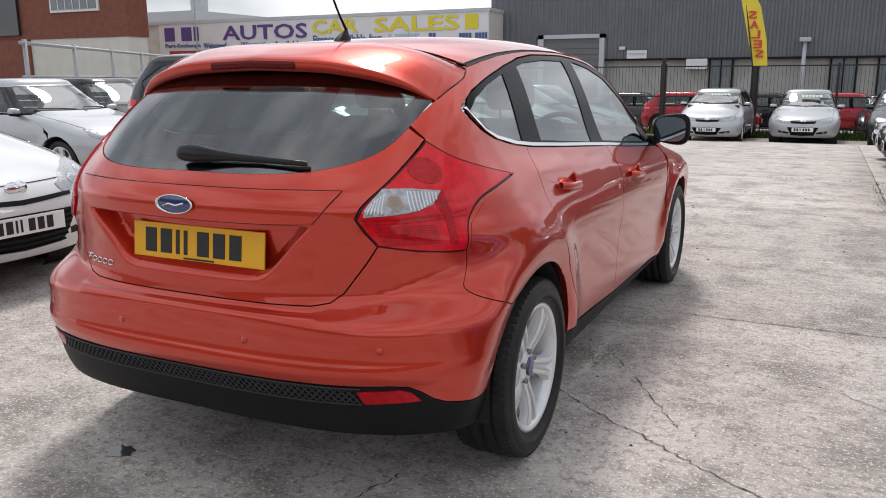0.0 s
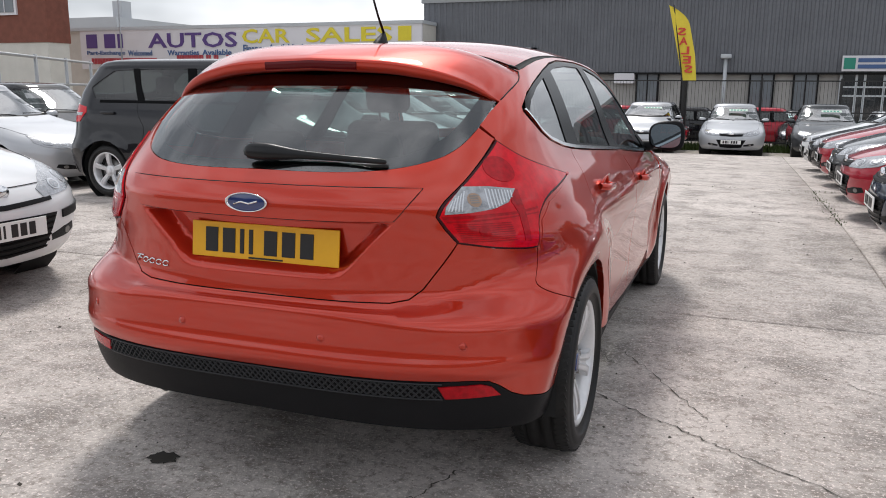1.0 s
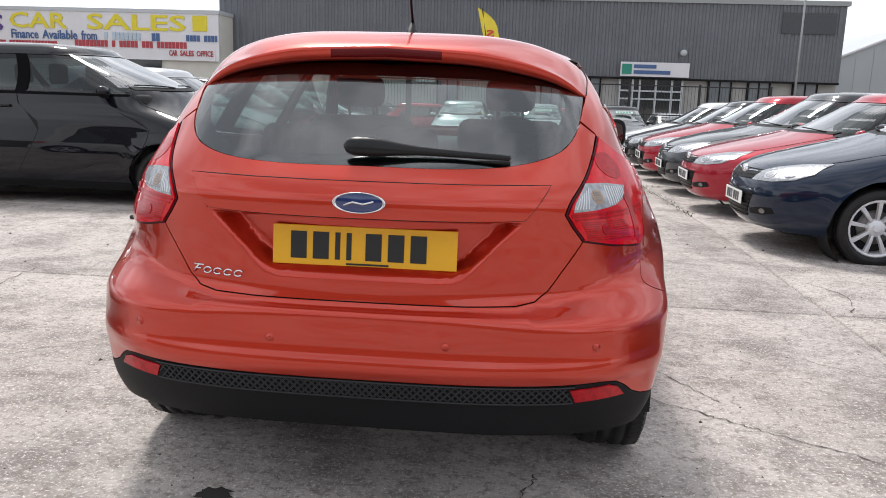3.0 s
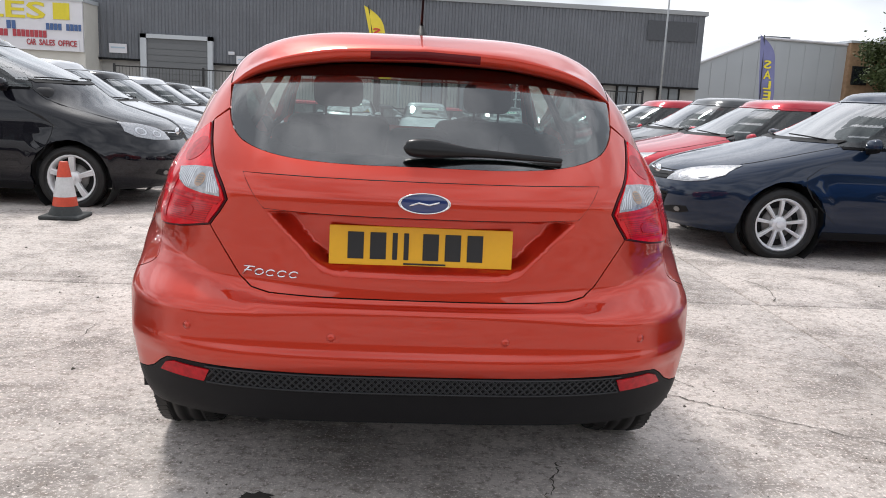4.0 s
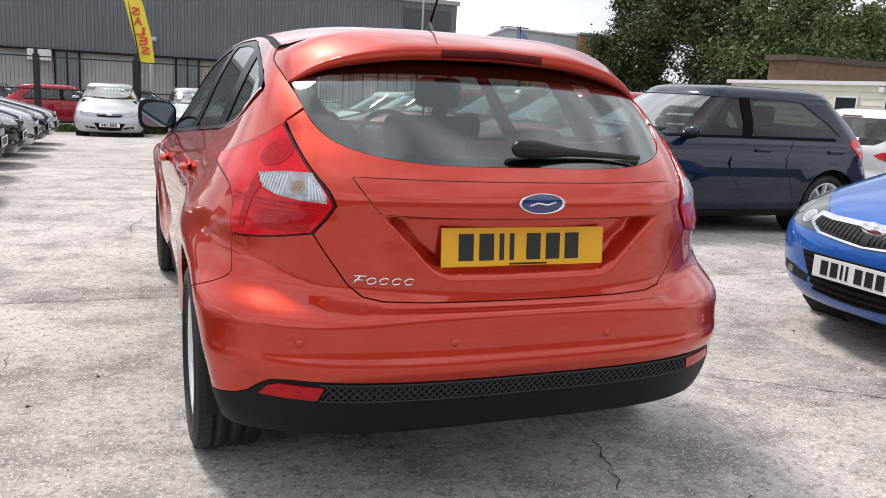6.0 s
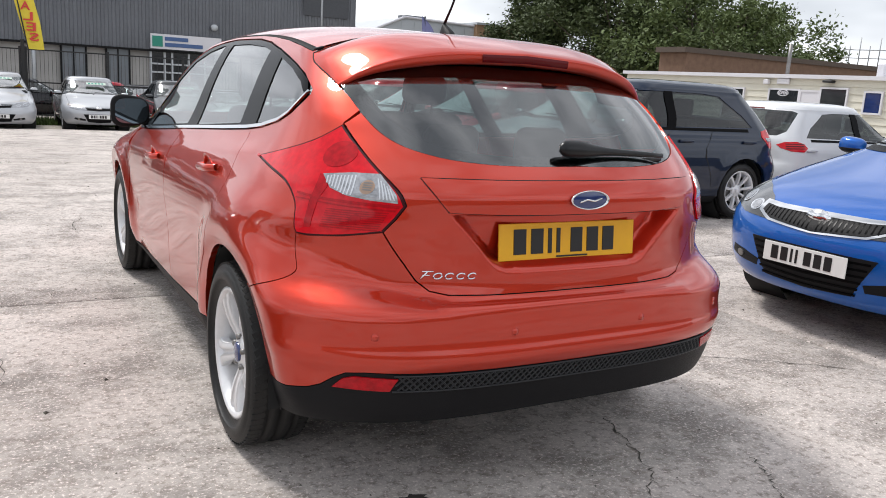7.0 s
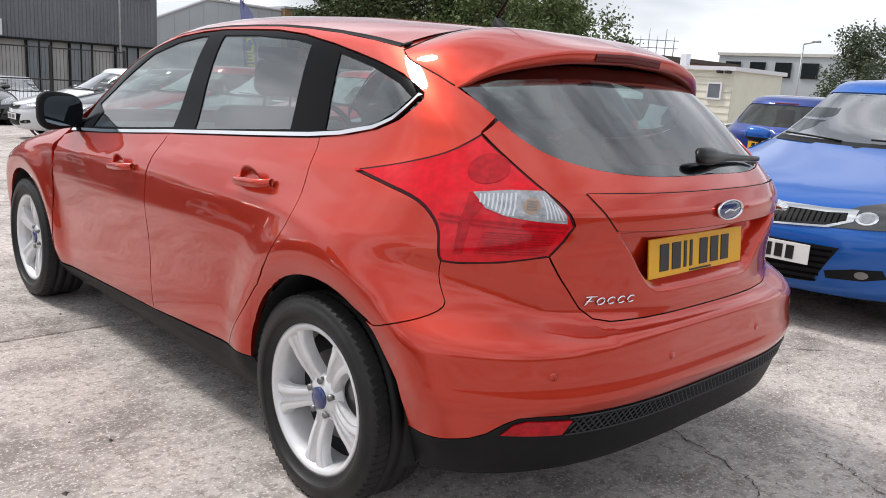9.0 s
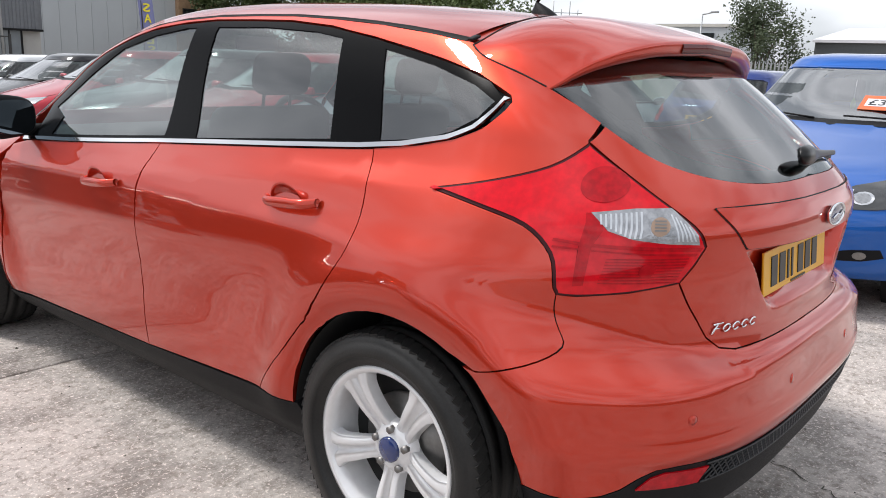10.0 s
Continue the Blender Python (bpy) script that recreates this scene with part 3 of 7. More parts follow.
def sentence(text, x0, x1, z0, z1, y, mat, parent, origin):
    """Words side by side, each one a piece of its own, sharing the length by their letters."""
    total = len(text) - 1 + 1.0
    at_ = 0
    for w_ in text.split(" "):
        if w_ and w_ != "-":
            tall = any(c in w_ for c in "ABCDEFGHIJKLMNOPQRSTUVWXYZbdfhklt")
            words(w_, x0 + (x1 - x0) * at_ / total, x0 + (x1 - x0) * (at_ + len(w_)) / total, z0, z1 if tall else z0 + (z1 - z0) * .75, y, mat, parent, origin)
        at_ += len(w_) + 1


words("AUTOS", -32.6, -26.3, 3.42, 4.28, YS, INK_PURPLE, office, SO)
sentence("CAR SALES", -25.95, -16.6, 3.62, 4.4, YS, INK_YELLOW, office, SO)
sentence("Finance Available from", -25.9, -21.3, 3.1, 3.55, YS, INK_BLUE, office, SO)
sentence("Part-Exchange Welcomed -   Warranties Available", -37.3, -26.7, 2.98, 3.3, YS, INK_BLUE, office, SO)
sentence("CAR SALES OFFICE", -17.5, -15.2, 2.42, 2.7, 37.93, INK_RED, office, SO)
for x0, x1, z0, z1, m_ in ((-37.3, -36.1, 3.45, 4.28, INK_PURPLE), (-35.9, -34.5, 3.45, 4.28, INK_PURPLE), (-16.25, -15.35, 3.65, 4.4, INK_YELLOW), (-37.2, -31.9, 2.5, 2.85, INK_RED),
                           (-30.9, -23.4, 2.72, 3.0, INK_RED), (-22.5, -16.6, 2.78, 3.1, INK_RED), (-20.9, -18.9, 3.15, 3.5, INK_PALE), (-16.6, -15.0, 3.15, 3.45, INK_BLUE), (-18.4, -18.0, 3.12, 3.5, INK_BLUE)):
    bm = bmesh.new()
    run = random.Random(int(x0 * 10))
    wide_ = (z1 - z0) * .62
    xx = x0
    while xx < x1 - wide_ * .5:
        if wide_ > .45 or run.random() > .13:
            box(bm, (xx - SO[0], -.04, z0 - sz), (min(xx + wide_ * (1.6 if wide_ > .45 else .78), x1) - SO[0], .0, z1 - sz))
        xx += wide_ * (2.0 if wide_ > .45 else 1.0)
    part("sign_bar", bm, m_, office, smooth=False)["kind"] = "stuff"

# far left: brick block with a white lower wall, and a pale grey shed behind it
BO = (-36, 30, -1.0)
brickb = thing("brick_block", "red brick building with white lower wall and steel window", "building", pose(*BO))
plate_at("brick_wall", brickb, (-48, 30, 3.35), (-32.05, 31.5, 9.0), BRICK_RED, BO)
plate_at("lower_wall", brickb, (-39.6, 30.05, -1.0), (-32.1, 31.4, 3.35), WHITE_WALL, BO)
plate_at("lower_brick", brickb, (-48, 29.9, -1.0), (-39.6, 31.4, 3.35), BRICK_RED, BO)
plate_at("window_frame", brickb, (-37.6, 29.9, 4.72), (-33.9, 30.05, 6.6), SIGN_WHITE, BO)
plate_at("window_pane", brickb, (-37.45, 29.86, 4.85), (-34.05, 29.9, 6.5), WINDOW_GREY, BO)
for k in range(1, 6):
    plate_at("window_bar", brickb, (-37.45 + 0.566 * k - 0.02, 29.83, 4.85), (-37.45 + 0.566 * k + 0.02, 29.87, 6.5), SIGN_WHITE, BO)
plate_at("dark_window", brickb, (-47, 29.8, 3.6), (-40.2, 29.98, 7), WINDOW_DARK, BO)
shedL = facade("grey_shed", -48, -41.2, 45, -1.2, 6.0, 12, PALE_GREY, "plain pale grey metal shed")
plate_at("vent_box", shedL, (-42.4, 46, 6.0), (-41.6, 47, 7.2), PALE_GREY, (-44.6, 45, -1.2))

# far right: pale grey gabled shed and tan brick block
bm = bmesh.new()
gp = [(19.2, 3.6), (23.6, 5.6), (29.5, 5.45), (29.5, -1.8), (19.2, -1.8)]
f0 = [bm.verts.new((x - 24, 0, z + 1.8)) for x, z in gp]
f1 = [bm.verts.new((x - 24, 15, z + 1.8)) for x, z in gp]
bm.faces.new(f0)
bm.faces.new(f1[::-1])
for i in range(5):
    bm.faces.new((f0[i], f1[i], f1[(i + 1) % 5], f0[(i + 1) % 5]))
shedR = thing("gabled_shed", "pale grey metal-clad shed with a low gable", "building", pose(24, 50, -1.8))
bmesh.ops.recalc_face_normals(bm, faces=bm.faces[:])
part("wall", bm, PALE_GREY, shedR, smooth=False)
SHO = (24, 50, -1.8)
for (xa, za), (xb, zb) in zip(gp[:2], gp[1:3]):
    bm = bmesh.new()
    tube(bm, [(xa - 24 - .1, -.06, za + 1.84), (xb - 24 + .1, -.06, zb + 1.84)], .09, 6)
    part("roof_edge", bm, SIGN_WHITE, shedR, smooth=False)
for k in range(10):
    xx = 19.35 + k * 1.02
    top_ = 3.55 + (xx - 19.2) * .4545 if xx < 23.6 else 5.5
    plate_at("wall_panel", shedR, (xx, 49.965, -1.8), (min(xx + 1.0, 29.4), 49.99, min(top_, 3.6 + (xx - 19.2) * .4545) - .15), PALE_GREY, SHO)
plate_at("roof_vent", shedR, (24.6, 52, 5.5), (26.4, 53, 5.95), CLADDING, SHO)
RO = (31.2, 49.5, -1.8)
tan = thing("tan_brick_block", "tan brick building with a small dark window", "building", pose(*RO))
plate_at("wall", tan, (29.3, 49.5, -1.8), (33.2, 62, 5.6), BRICK_TAN, RO)
plate_at("roof_edge", tan, (29.2, 49.4, 5.6), (33.3, 62, 5.75), PALE_GREY, RO)
plate_at("window_frame", tan, (29.55, 49.42, 2.95), (30.6, 49.52, 4.15), BLACK_METAL, RO)
plate_at("window_pane", tan, (29.62, 49.38, 3.02), (30.53, 49.43, 4.08), WINDOW_DARK, RO)

# cream cabins along the right edge of the yard
CX = 19.0
CO = (CX, 14, -0.6)
cabin = thing("site_cabin", "long cream weatherboarded site cabin with flat roof", "cabin", pose(*CO))
plate_at("wall", cabin, (CX + 0.03, 10.0, -0.6), (CX + 3, 21.4, 2.05), CREAM, CO)
for k in range(13):
    z = -0.5 + 0.195 * k
    bm = bmesh.new()
    sheet(bm, [[(0.03 - CO[0] + CX, 10.0 - 14, z + 0.6), (0.03, 21.4 - 14, z + 0.6)], [(-0.0, 10.0 - 14, z + 0.6), (0.0, 21.4 - 14, z + 0.6)], [(0.025, 10.0 - 14, z + 0.6 + 0.19), (0.025, 21.4 - 14, z + 0.6 + 0.19)]], flip=True)
    part("board", bm, CREAM, cabin, smooth=False)
plate_at("roof_edge", cabin, (CX - 0.12, 9.9, 2.03), (CX + 3.1, 21.5, 2.14), SIGN_WHITE, CO)
for y0, y1, z0, z1, m_, nm in ((12.42, 13.2, -0.3, 1.76, WINDOW_DARK, "door"), (15.95, 16.7, 0.75, 1.66, WINDOW_DARK, "window"), (13.95, 14.95, 0.75, 1.68, WINDOW_DARK, "window"),
                               (11.40, 11.85, 1.18, 1.70, BADGE_BLUE, "poster_window"), (10.32, 10.68, 1.28, 1.66, WINDOW_GREY, "window"), (13.3, 13.85, 0.4, 1.66, SIGN_WHITE, "panel")):
    w = plate_at(nm, cabin, (CX - 0.03, y0, z0), (CX + 0.03, y1, z1), m_, CO)
    for a_, b_ in (((y0 - 0.05, z0 - 0.05), (y0, z1 + 0.05)), ((y1, z0 - 0.05), (y1 + 0.05, z1 + 0.05)), ((y0, z1), (y1, z1 + 0.05)), ((y0, z0 - 0.05), (y1, z0))):
        plate_at("frame", w, (CX - 0.05, a_[0], a_[1]), (CX + 0.03, b_[0], b_[1]), SIGN_WHITE, CO)

# fittings on the cabin's front
for nm, lo, hi, mt, lb in (("wall_lamp", (CX - .12, 15.0, 1.83), (CX, 15.18, 1.98), SIGN_WHITE, "round white bulkhead lamp"), ("vent_box", (CX - .08, 14.3, 1.85), (CX, 14.72, 2.02), SIGN_WHITE, "white vent box"),
                           ("floodlight", (CX - .22, 12.8, 1.93), (CX - .02, 13.1, 2.0), BLACK_METAL, "black floodlight"), ("security_camera", (CX - .25, 10.05, 1.95), (CX, 10.15, 2.03), BLACK_METAL, ""),
                           ("security_camera", (CX - .25, 10.3, 1.95), (CX, 10.4, 2.03), BLACK_METAL, ""), ("flue", (CX + .5, 11.78, 2.1), (CX + .72, 12.0, 2.5), SIGN_WHITE, "short white roof flue")):
    plate_at(nm, cabin, lo, hi, mt, CO, lb, bevel=.025)
bm = bmesh.new()
lathe(bm, [(.80, 0), (1.0, -.012), (.94, -.02), (.80, -.012)], 32)
for v in bm.verts:
    v.co = (v.co.x + CX - .045 - CO[0], v.co.y * .20 + 14.46 - CO[1], v.co.z * .095 + 1.60 - CO[2])
part("open_sign", bm, SIGN_WHITE, cabin, "oval white open sign")
ow = words("OPEN", -.13, .13, 1.555, 1.645, 0, SIGN_WHITE, cabin, (0, 0, 0))
for v in ow.data.vertices:
    x_, y_, z_ = v.co
    v.co = (CX - .05 + y_ - CO[0], 14.46 - x_ - CO[1], z_ - CO[2])

# plain wall added out of view on the street side, darkening reflections and low sky
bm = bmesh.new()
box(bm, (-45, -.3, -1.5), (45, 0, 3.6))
south = part("wall_south", bm, material("unseen_wall_dark", (0.12, 0.11, 0.10), 0.8, vary=0.35, scale=1.2), None, smooth=False)
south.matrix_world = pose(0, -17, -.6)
tagged(south, "plain dark wall added out of view on the street side", "wall", kind="structure")

# ---- wheels ----
def wheel(parent, at_, side, r=0.316, wid=0.205, spokes=5, twin=True, rim=ALLOY, rim_r=0.222, name="wheel", fine=True, spin=0.0):
    """A wheel whose outer face looks to side (1: +x): tyre with grooved tread, dished rim with spokes, hub cap, bolts, brake disc."""
    hub = new(name)
    hub.parent = parent
    hub.matrix_local = pose(*at_, spin, 0, 0) if side > 0 else pose(*at_, spin, 0, 180)
    h = wid / 2
    seg = 72 if fine else 28
    bm = bmesh.new()
    prof = [(rim_r - 0.012, h * 0.62), (rim_r - 0.004, h * 0.86), (rim_r + 0.012, h * 0.93), (rim_r + 0.03, h * 1.0), (r * 0.80, h * 1.05), (r * 0.805, h * 1.075), (r * 0.84, h * 1.08), (r * 0.90, h * 1.055), (r * 0.905, h * 1.03), (r * 0.93, h * 1.01), (r * 0.955, h * 0.97), (r * 0.985, h * 0.86), (r * 0.996, h * 0.74)]
    tread = [(r, h * 0.60), (r, h * 0.50), (r - 0.009, h * 0.48), (r - 0.009, h * 0.40), (r, h * 0.38), (r, h * 0.10), (r - 0.009, h * 0.08), (r - 0.009, -h * 0.08), (r, -h * 0.10)]
    full = prof + tread + [(q, -o) for q, o in reversed(prof + tread[:5])]
    lathe(bm, full, seg)
    part("tyre", bm, RUBBER, hub)
    if fine:
        bm = bmesh.new()
        for k in range(seg):  # tread blocks at the shoulder
            a = 2 * math.pi * (k + 0.5) / seg
            for s_ in (1, -1):
                v = box(bm, (-0.020, -0.0095, -0.006), (0.020, 0.0095, 0.0052))
                bmesh.ops.transform(bm, matrix=Matrix.Rotation(-a, 4, "X") @ Matrix.Translation((s_ * h * 0.74, 0, r - 0.0066)) @ Matrix.Rotation(s_ * 0.17, 4, "Y") @ Matrix.Rotation(s_ * 0.35, 4, "Z"), verts=v)
        part("tread", bm, RUBBER, hub, smooth=False)["kind"] = "stuff"
    bm = bmesh.new()
    lathe(bm, [(rim_r - 0.012, h * 0.62), (rim_r + 0.002, h * 0.85), (rim_r + 0.006, h * 0.90), (rim_r - 0.004, h * 0.92), (rim_r - 0.014, h * 0.84), (rim_r - 0.022, h * 0.55), (rim_r - 0.03, -h * 0.7)], seg)
    for k in range(spokes):
        rows = []
        for i in range(11):
            q = i / 10
            rad = 0.045 + (rim_r - 0.014 - 0.045) * q
            wd = 0.023 + 0.020 * q + 0.016 * max(0.0, q - 0.78) / 0.22 + 0.010 * max(0.0, 0.22 - q) / 0.22 if twin else 0.022 + 0.008 * q if spokes < 7 else 0.010 + 0.007 * q
            dip = 0.013 * min(1.0, q * 3.0) * (1 if twin else 0.0)
            xo = h * (0.62 + 0.22 * math.sin(q * 2.2)) - 0.012 * (1 - q)
            half_ = [(xo - 0.036, wd), (xo - 0.008, wd), (xo - 0.003, wd * 0.96), (xo - 0.003, wd * 0.96), (xo, wd * 0.86), (xo + 0.0015, wd * 0.50), (xo, wd * 0.30), (xo, wd * 0.30), (xo - dip, wd * 0.10), (xo - dip, 0.0)]
            rows.append([(x_, -o_, rad) for x_, o_ in half_] + [(x_, o_, rad) for x_, o_ in half_[-2::-1]])
        g = sheet(bm, rows, flip=True)
        bmesh.ops.rotate(bm, verts=[v for r_ in g for v in r_], cent=(0, 0, 0), matrix=Matrix.Rotation(2 * math.pi * k / spokes, 3, "X"))
    lathe(bm, [(0.075, h * 0.3), (0.068, h * 0.52), (0.05, h * 0.62), (0.034, h * 0.64), (0.030, h * 0.70)], 24)
    part("rim", bm, rim, hub)
    bm = bmesh.new()
    lathe(bm, [(0.034, h * 0.60), (0.034, h * 0.71), (0.029, h * 0.735), (0.0001, h * 0.745)], 24)
    part("hub_cap", bm, BADGE_BLUE if fine else rim, hub)
    bm = bmesh.new()
    lathe(bm, [(0.0001, h * 0.10), (0.135, h * 0.10), (0.135, -h * 0.05)], 32)
    part("brake_disc", bm, STEEL, hub)
    bm = bmesh.new()
    lathe(bm, [(0.0001, -h * 0.1), (rim_r - 0.025, -h * 0.1)], 24)
    part("backing", bm, DARK, hub)
    if fine:
        for k in range(5):
            a = 2 * math.pi * (k + 0.5) / 5
            bm = bmesh.new()
            tube(bm, [(h * 0.5, 0.054 * math.sin(a), 0.054 * math.cos(a)), (h * 0.70, 0.054 * math.sin(a), 0.054 * math.cos(a))], 0.0105, 6)
            part("wheel_nut", bm, STEEL, hub)
    return hub


BAR_MESH = {}


def number_plate(parent, at_, turn, mat, w=0.52, h=0.111, name="number_plate", rec="shared"):
    """A plate with dark bars in place of its characters; local -y is its face."""
    bm = bmesh.new()
    box(bm, (-w / 2, 0, -h / 2), (w / 2, 0.006, h / 2), bevel=0.002)
    ob = part(name, bm, mat, parent, smooth=False)
    ob.matrix_local = at_ @ pose(0, 0, 0, 0, 0, turn)
    x = -w * 0.40
    for k in range(7):
        wd = 0.014 if k in (2, 3) else 0.045
        if wd not in BAR_MESH:
            bm = bmesh.new()
            box(bm, (0, -0.0025, -0.038), (wd, 0.001, 0.038), bevel=0.0008)
            BAR_MESH[wd] = part("character_bar", bm, PLATE_INK, ob, smooth=False).data
            bar = ob.children[-1]
        else:
            bar = new("character_bar", BAR_MESH[wd])
            bar.parent = ob
        bar.location = (x, 0, 0)
        x += wd + 0.014 + (0.026 if k == 3 else 0.004)
    return ob


# ---- other cars ----
MADE = {}


def build_car(name, label, mat, m, L=4.3, W=1.78, H=1.46, style="hatch", rim_spokes=5, group="parked cars", belt=0.93, wb=None, chrome=True, nose="bars", tail="plain"):
    """A parked car: tail at local y = 0, nose at y = L, wheels on z = 0."""
    t = thing(name, label, "car", m, group)
    w = W / 2
    k = H / 1.46
    hood = {"hatch": 1.02, "saloon": 1.15, "mpv": 0.92}[style]
    cowl = L - hood - 0.12
    zc = (0.98 if style != "mpv" else 1.05) * k
    head = cowl - {"hatch": 0.78, "saloon": 0.75, "mpv": 0.85}[style]
    ztop = H - 0.10
    if style == "saloon":
        rear = curve(.18, .22, .26, .08, .40, .02, .52, .0, .62, .01, .70, .05, .85, .06, .93 * k, .14, .97 * k, .42, 1.02 * k, .62, ztop, 1.30)
    elif style == "mpv":
        rear = curve(.18, .2, .26, .08, .40, .02, .52, .0, .62, .02, .72, .07, 1.0, .10, 1.1 * k, .15, ztop, .34)
    else:
        rear = curve(.18, .2, .26, .08, .40, .02, .52, .0, .62, .02, .72, .07, .95, .08, 1.03 * k, .14, ztop, .48)
    front = curve(.18, L - .14, .26, L - .05, .36, L - .01, .50, L, .58, L - .015, .66, L - .07, .73 * k, L - .20, .80 * k, L - .42, .88 * k, L - .74, .94 * k, L - hood + .04, zc, cowl, ztop, head)
    half = curve(.18, w * .90, .26, w * .955, .40, w * .985, .58, w, .74, w * .985, .85 * k, w * .955, belt * k, w * .90, ztop, w * .68)
    sh = Shell(rear, front, half, lr=curve(.18, .5, .9, .55, ztop, .40), nr=curve(.18, 2.9, ztop, 2.9), lf=curve(.18, .78, .7, .72, zc, .62, ztop, .34), nf=curve(.18, 2.5, .9, 2.4, ztop, 2.6),
               arches=((.80, .31), (L - .88, .31)), flare=.018, arch_r=.36)
    ry, fy, wr = .80, L - .88, .37
    zb = .20

    def P(y, z):
        return (sh.u_of(z, y=y), z)

    def arch(cy):
        return [P(cy + wr * math.cos(a), .31 + wr * math.sin(a)) for a in np.linspace(math.pi + .28, -.28, 13)]

    wz0, wz1 = belt * k + .035, ztop - .03
    dlo = [P(y, z) for y, z in ((head + .05, wz1), (cowl - .30, wz0 + .10), (cowl - .22, wz0), (.62 if style != "saloon" else 1.15, wz0 + .03), (.52 if style == "mpv" else (.75 if style == "hatch" else 1.35), wz0 + .16),
                                     (.80 if style == "mpv" else (1.05 if style == "hatch" else 1.65), wz1 - .02), (1.3 if style != "saloon" else 1.95, wz1))]
    screen = [(2.30, zc + .03), (3.03, zc + .02), (3.03, ztop - .015), (2.36, ztop - .02)]
    rz = (1.06 * k if style == "hatch" else 1.08 * k if style == "mpv" else 1.04 * k)
    if tail == "claw":
        rz = .99 * k
    back = [(-.03, rz), (.50, rz + .02), (.60, rz + .08), (.66, ztop - .05), (.56, ztop - .025), (-.03, ztop - .02)]
    bottom = [(0.0, zb + .06), (.5, zb + .04)] + arch(ry) + arch(fy) + [(2.6, zb + .02), (3.0, zb + .02)]
    edge = bottom + [(3.0, ztop), (2.5, ztop), (2.0, ztop), (1.5, ztop), (1.0, ztop), (.5, ztop), (0.0, ztop)]
    wide = lambda pts, s: mirrored(pts, s)  # noqa: E731
    for s in (1, -1):
        panel(sh, "body", wide(edge, s), mat, t, step=.065, gap=0.0, lip=.03, holes=[wide(dlo, s), wide(screen, s), wide(back, s)])
        panel(sh, "side_window", wide(dlo, s), CAR_GLASS, t, step=.09, out=-.006, gap=0, lip=0)
        panel(sh, "windscreen", [(s * min(u, 3.0), z) for u, z in screen], SCREEN_GLASS, t, step=.045, out=-.006, gap=0, lip=0)
        panel(sh, "rear_window", [(s * max(u, 0.0), z) for u, z in back], CAR_GLASS, t, step=.09, out=-.006, gap=0, lip=0)
        yb = (head + .05 + 1.2) / 2 + .1
        panel(sh, "pillar", wide([P(yb - .05, wz0 - .004), P(yb + .07, wz0 - .004), P(yb + .0, wz1 + .004), P(yb - .12, wz1 + .004)], s), GLOSS_BLACK, t, step=.06, out=.002, gap=0, lip=.01)
        if style == "mpv":
            panel(sh, "pillar", wide([P(1.27, wz0 - .004), P(1.37, wz0 - .004), P(1.25, wz0 + .2), P(1.17, wz1 + .004), P(1.08, wz1 + .004), P(1.17, wz0 + .2)], s), GLOSS_BLACK, t, step=.06, out=.002, gap=0, lip=.01)
        if chrome:
            panel(sh, "belt_trim", wide([P(.7 if style != "saloon" else 1.2, wz0 - .02), P(cowl - .24, wz0 - .02), P(cowl - .24, wz0 + .0), P(.7 if style != "saloon" else 1.2, wz0 + .012)], s), CHROME if chrome == 2 else GLOSS_BLACK, t, step=.08, out=.004, gap=0, lip=.01)
        for y, zt in ((yb - .02, belt * k + .02), (fy - .47, .86 * k), (ry + .46, belt * k + .02)):
            panel(sh, "door_seam", wide([P(y - .003, .32), P(y + .003, .32), P(y + .003, zt), P(y - .003, zt)], s), DARK, t, step=.1, out=.0015, gap=0, lip=0)
        panel(sh, "sill", wide([P(ry + .36, .19), P(fy - .36, .19), P(fy - .36, .26), P(ry + .36, .26)], s), BLACK_TRIM, t, step=.1, out=.004, gap=0, lip=.01)
        for y in (yb - .16, yb - 1.12):
            u, z = P(y, (belt - .09) * k)
            c = sh(u, z, side=s)
            bm = bmesh.new()
            box(bm, (-.015, -.10, -.014), (.018, .10, .014), bevel=.008)
            h = part("door_handle", bm, mat, t)
            h.matrix_local = pose(c[0] + s * .012, c[1], c[2])
        # lamps
        zl = .64 * k
        cover = [(2.40, zl + .05), (2.47, zl - .005), (2.60, zl - .035), (2.78, zl - .045), (2.80, zl + .01), (2.70, zl + .075), (2.58, zl + .115), (2.44, zl + .135)]
        lamp_ = panel(sh, "headlamp", wide(cover, s), LAMP_DARK if nose == "framed" else CLEAR_LENS, t, step=.04, out=.003, gap=0, lip=.012, label="headlamp behind a clear cover")
        for cu, cz, r1 in ((2.53, zl + .045, .036), (2.66, zl + .015, .032)):
            oval = lambda f: [(cu + f * r1 * 1.25 * math.cos(a), cz + f * r1 * math.sin(a)) for a in np.linspace(0, 2 * math.pi, 12, endpoint=False)]  # noqa: E731,B023
            panel(sh, "lamp_ring", wide(oval(1.0), s), CHROME if nose == "framed" else PALE_LENS, lamp_, step=.03, out=.006, gap=0, lip=.004)
            panel(sh, "lamp_lens", wide(oval(.72), s), CLEAR_LENS, lamp_, step=.03, out=.008, gap=0, lip=.003)
        panel(sh, "fog_recess", wide([(2.54, .36), (2.62, .335), (2.75, .325), (2.76, .365), (2.66, .395), (2.56, .405)], s), BLACK_TRIM, t, step=.05, out=.002, gap=0, lip=.006)
        panel(sh, "fog_lamp", wide([(2.63 + .025 * math.cos(a), .366 + .021 * math.sin(a)) for a in np.linspace(0, 2 * math.pi, 10, endpoint=False)], s), STEEL, t, step=.05, out=.006, gap=0, lip=.006)
        tl = .86 * k
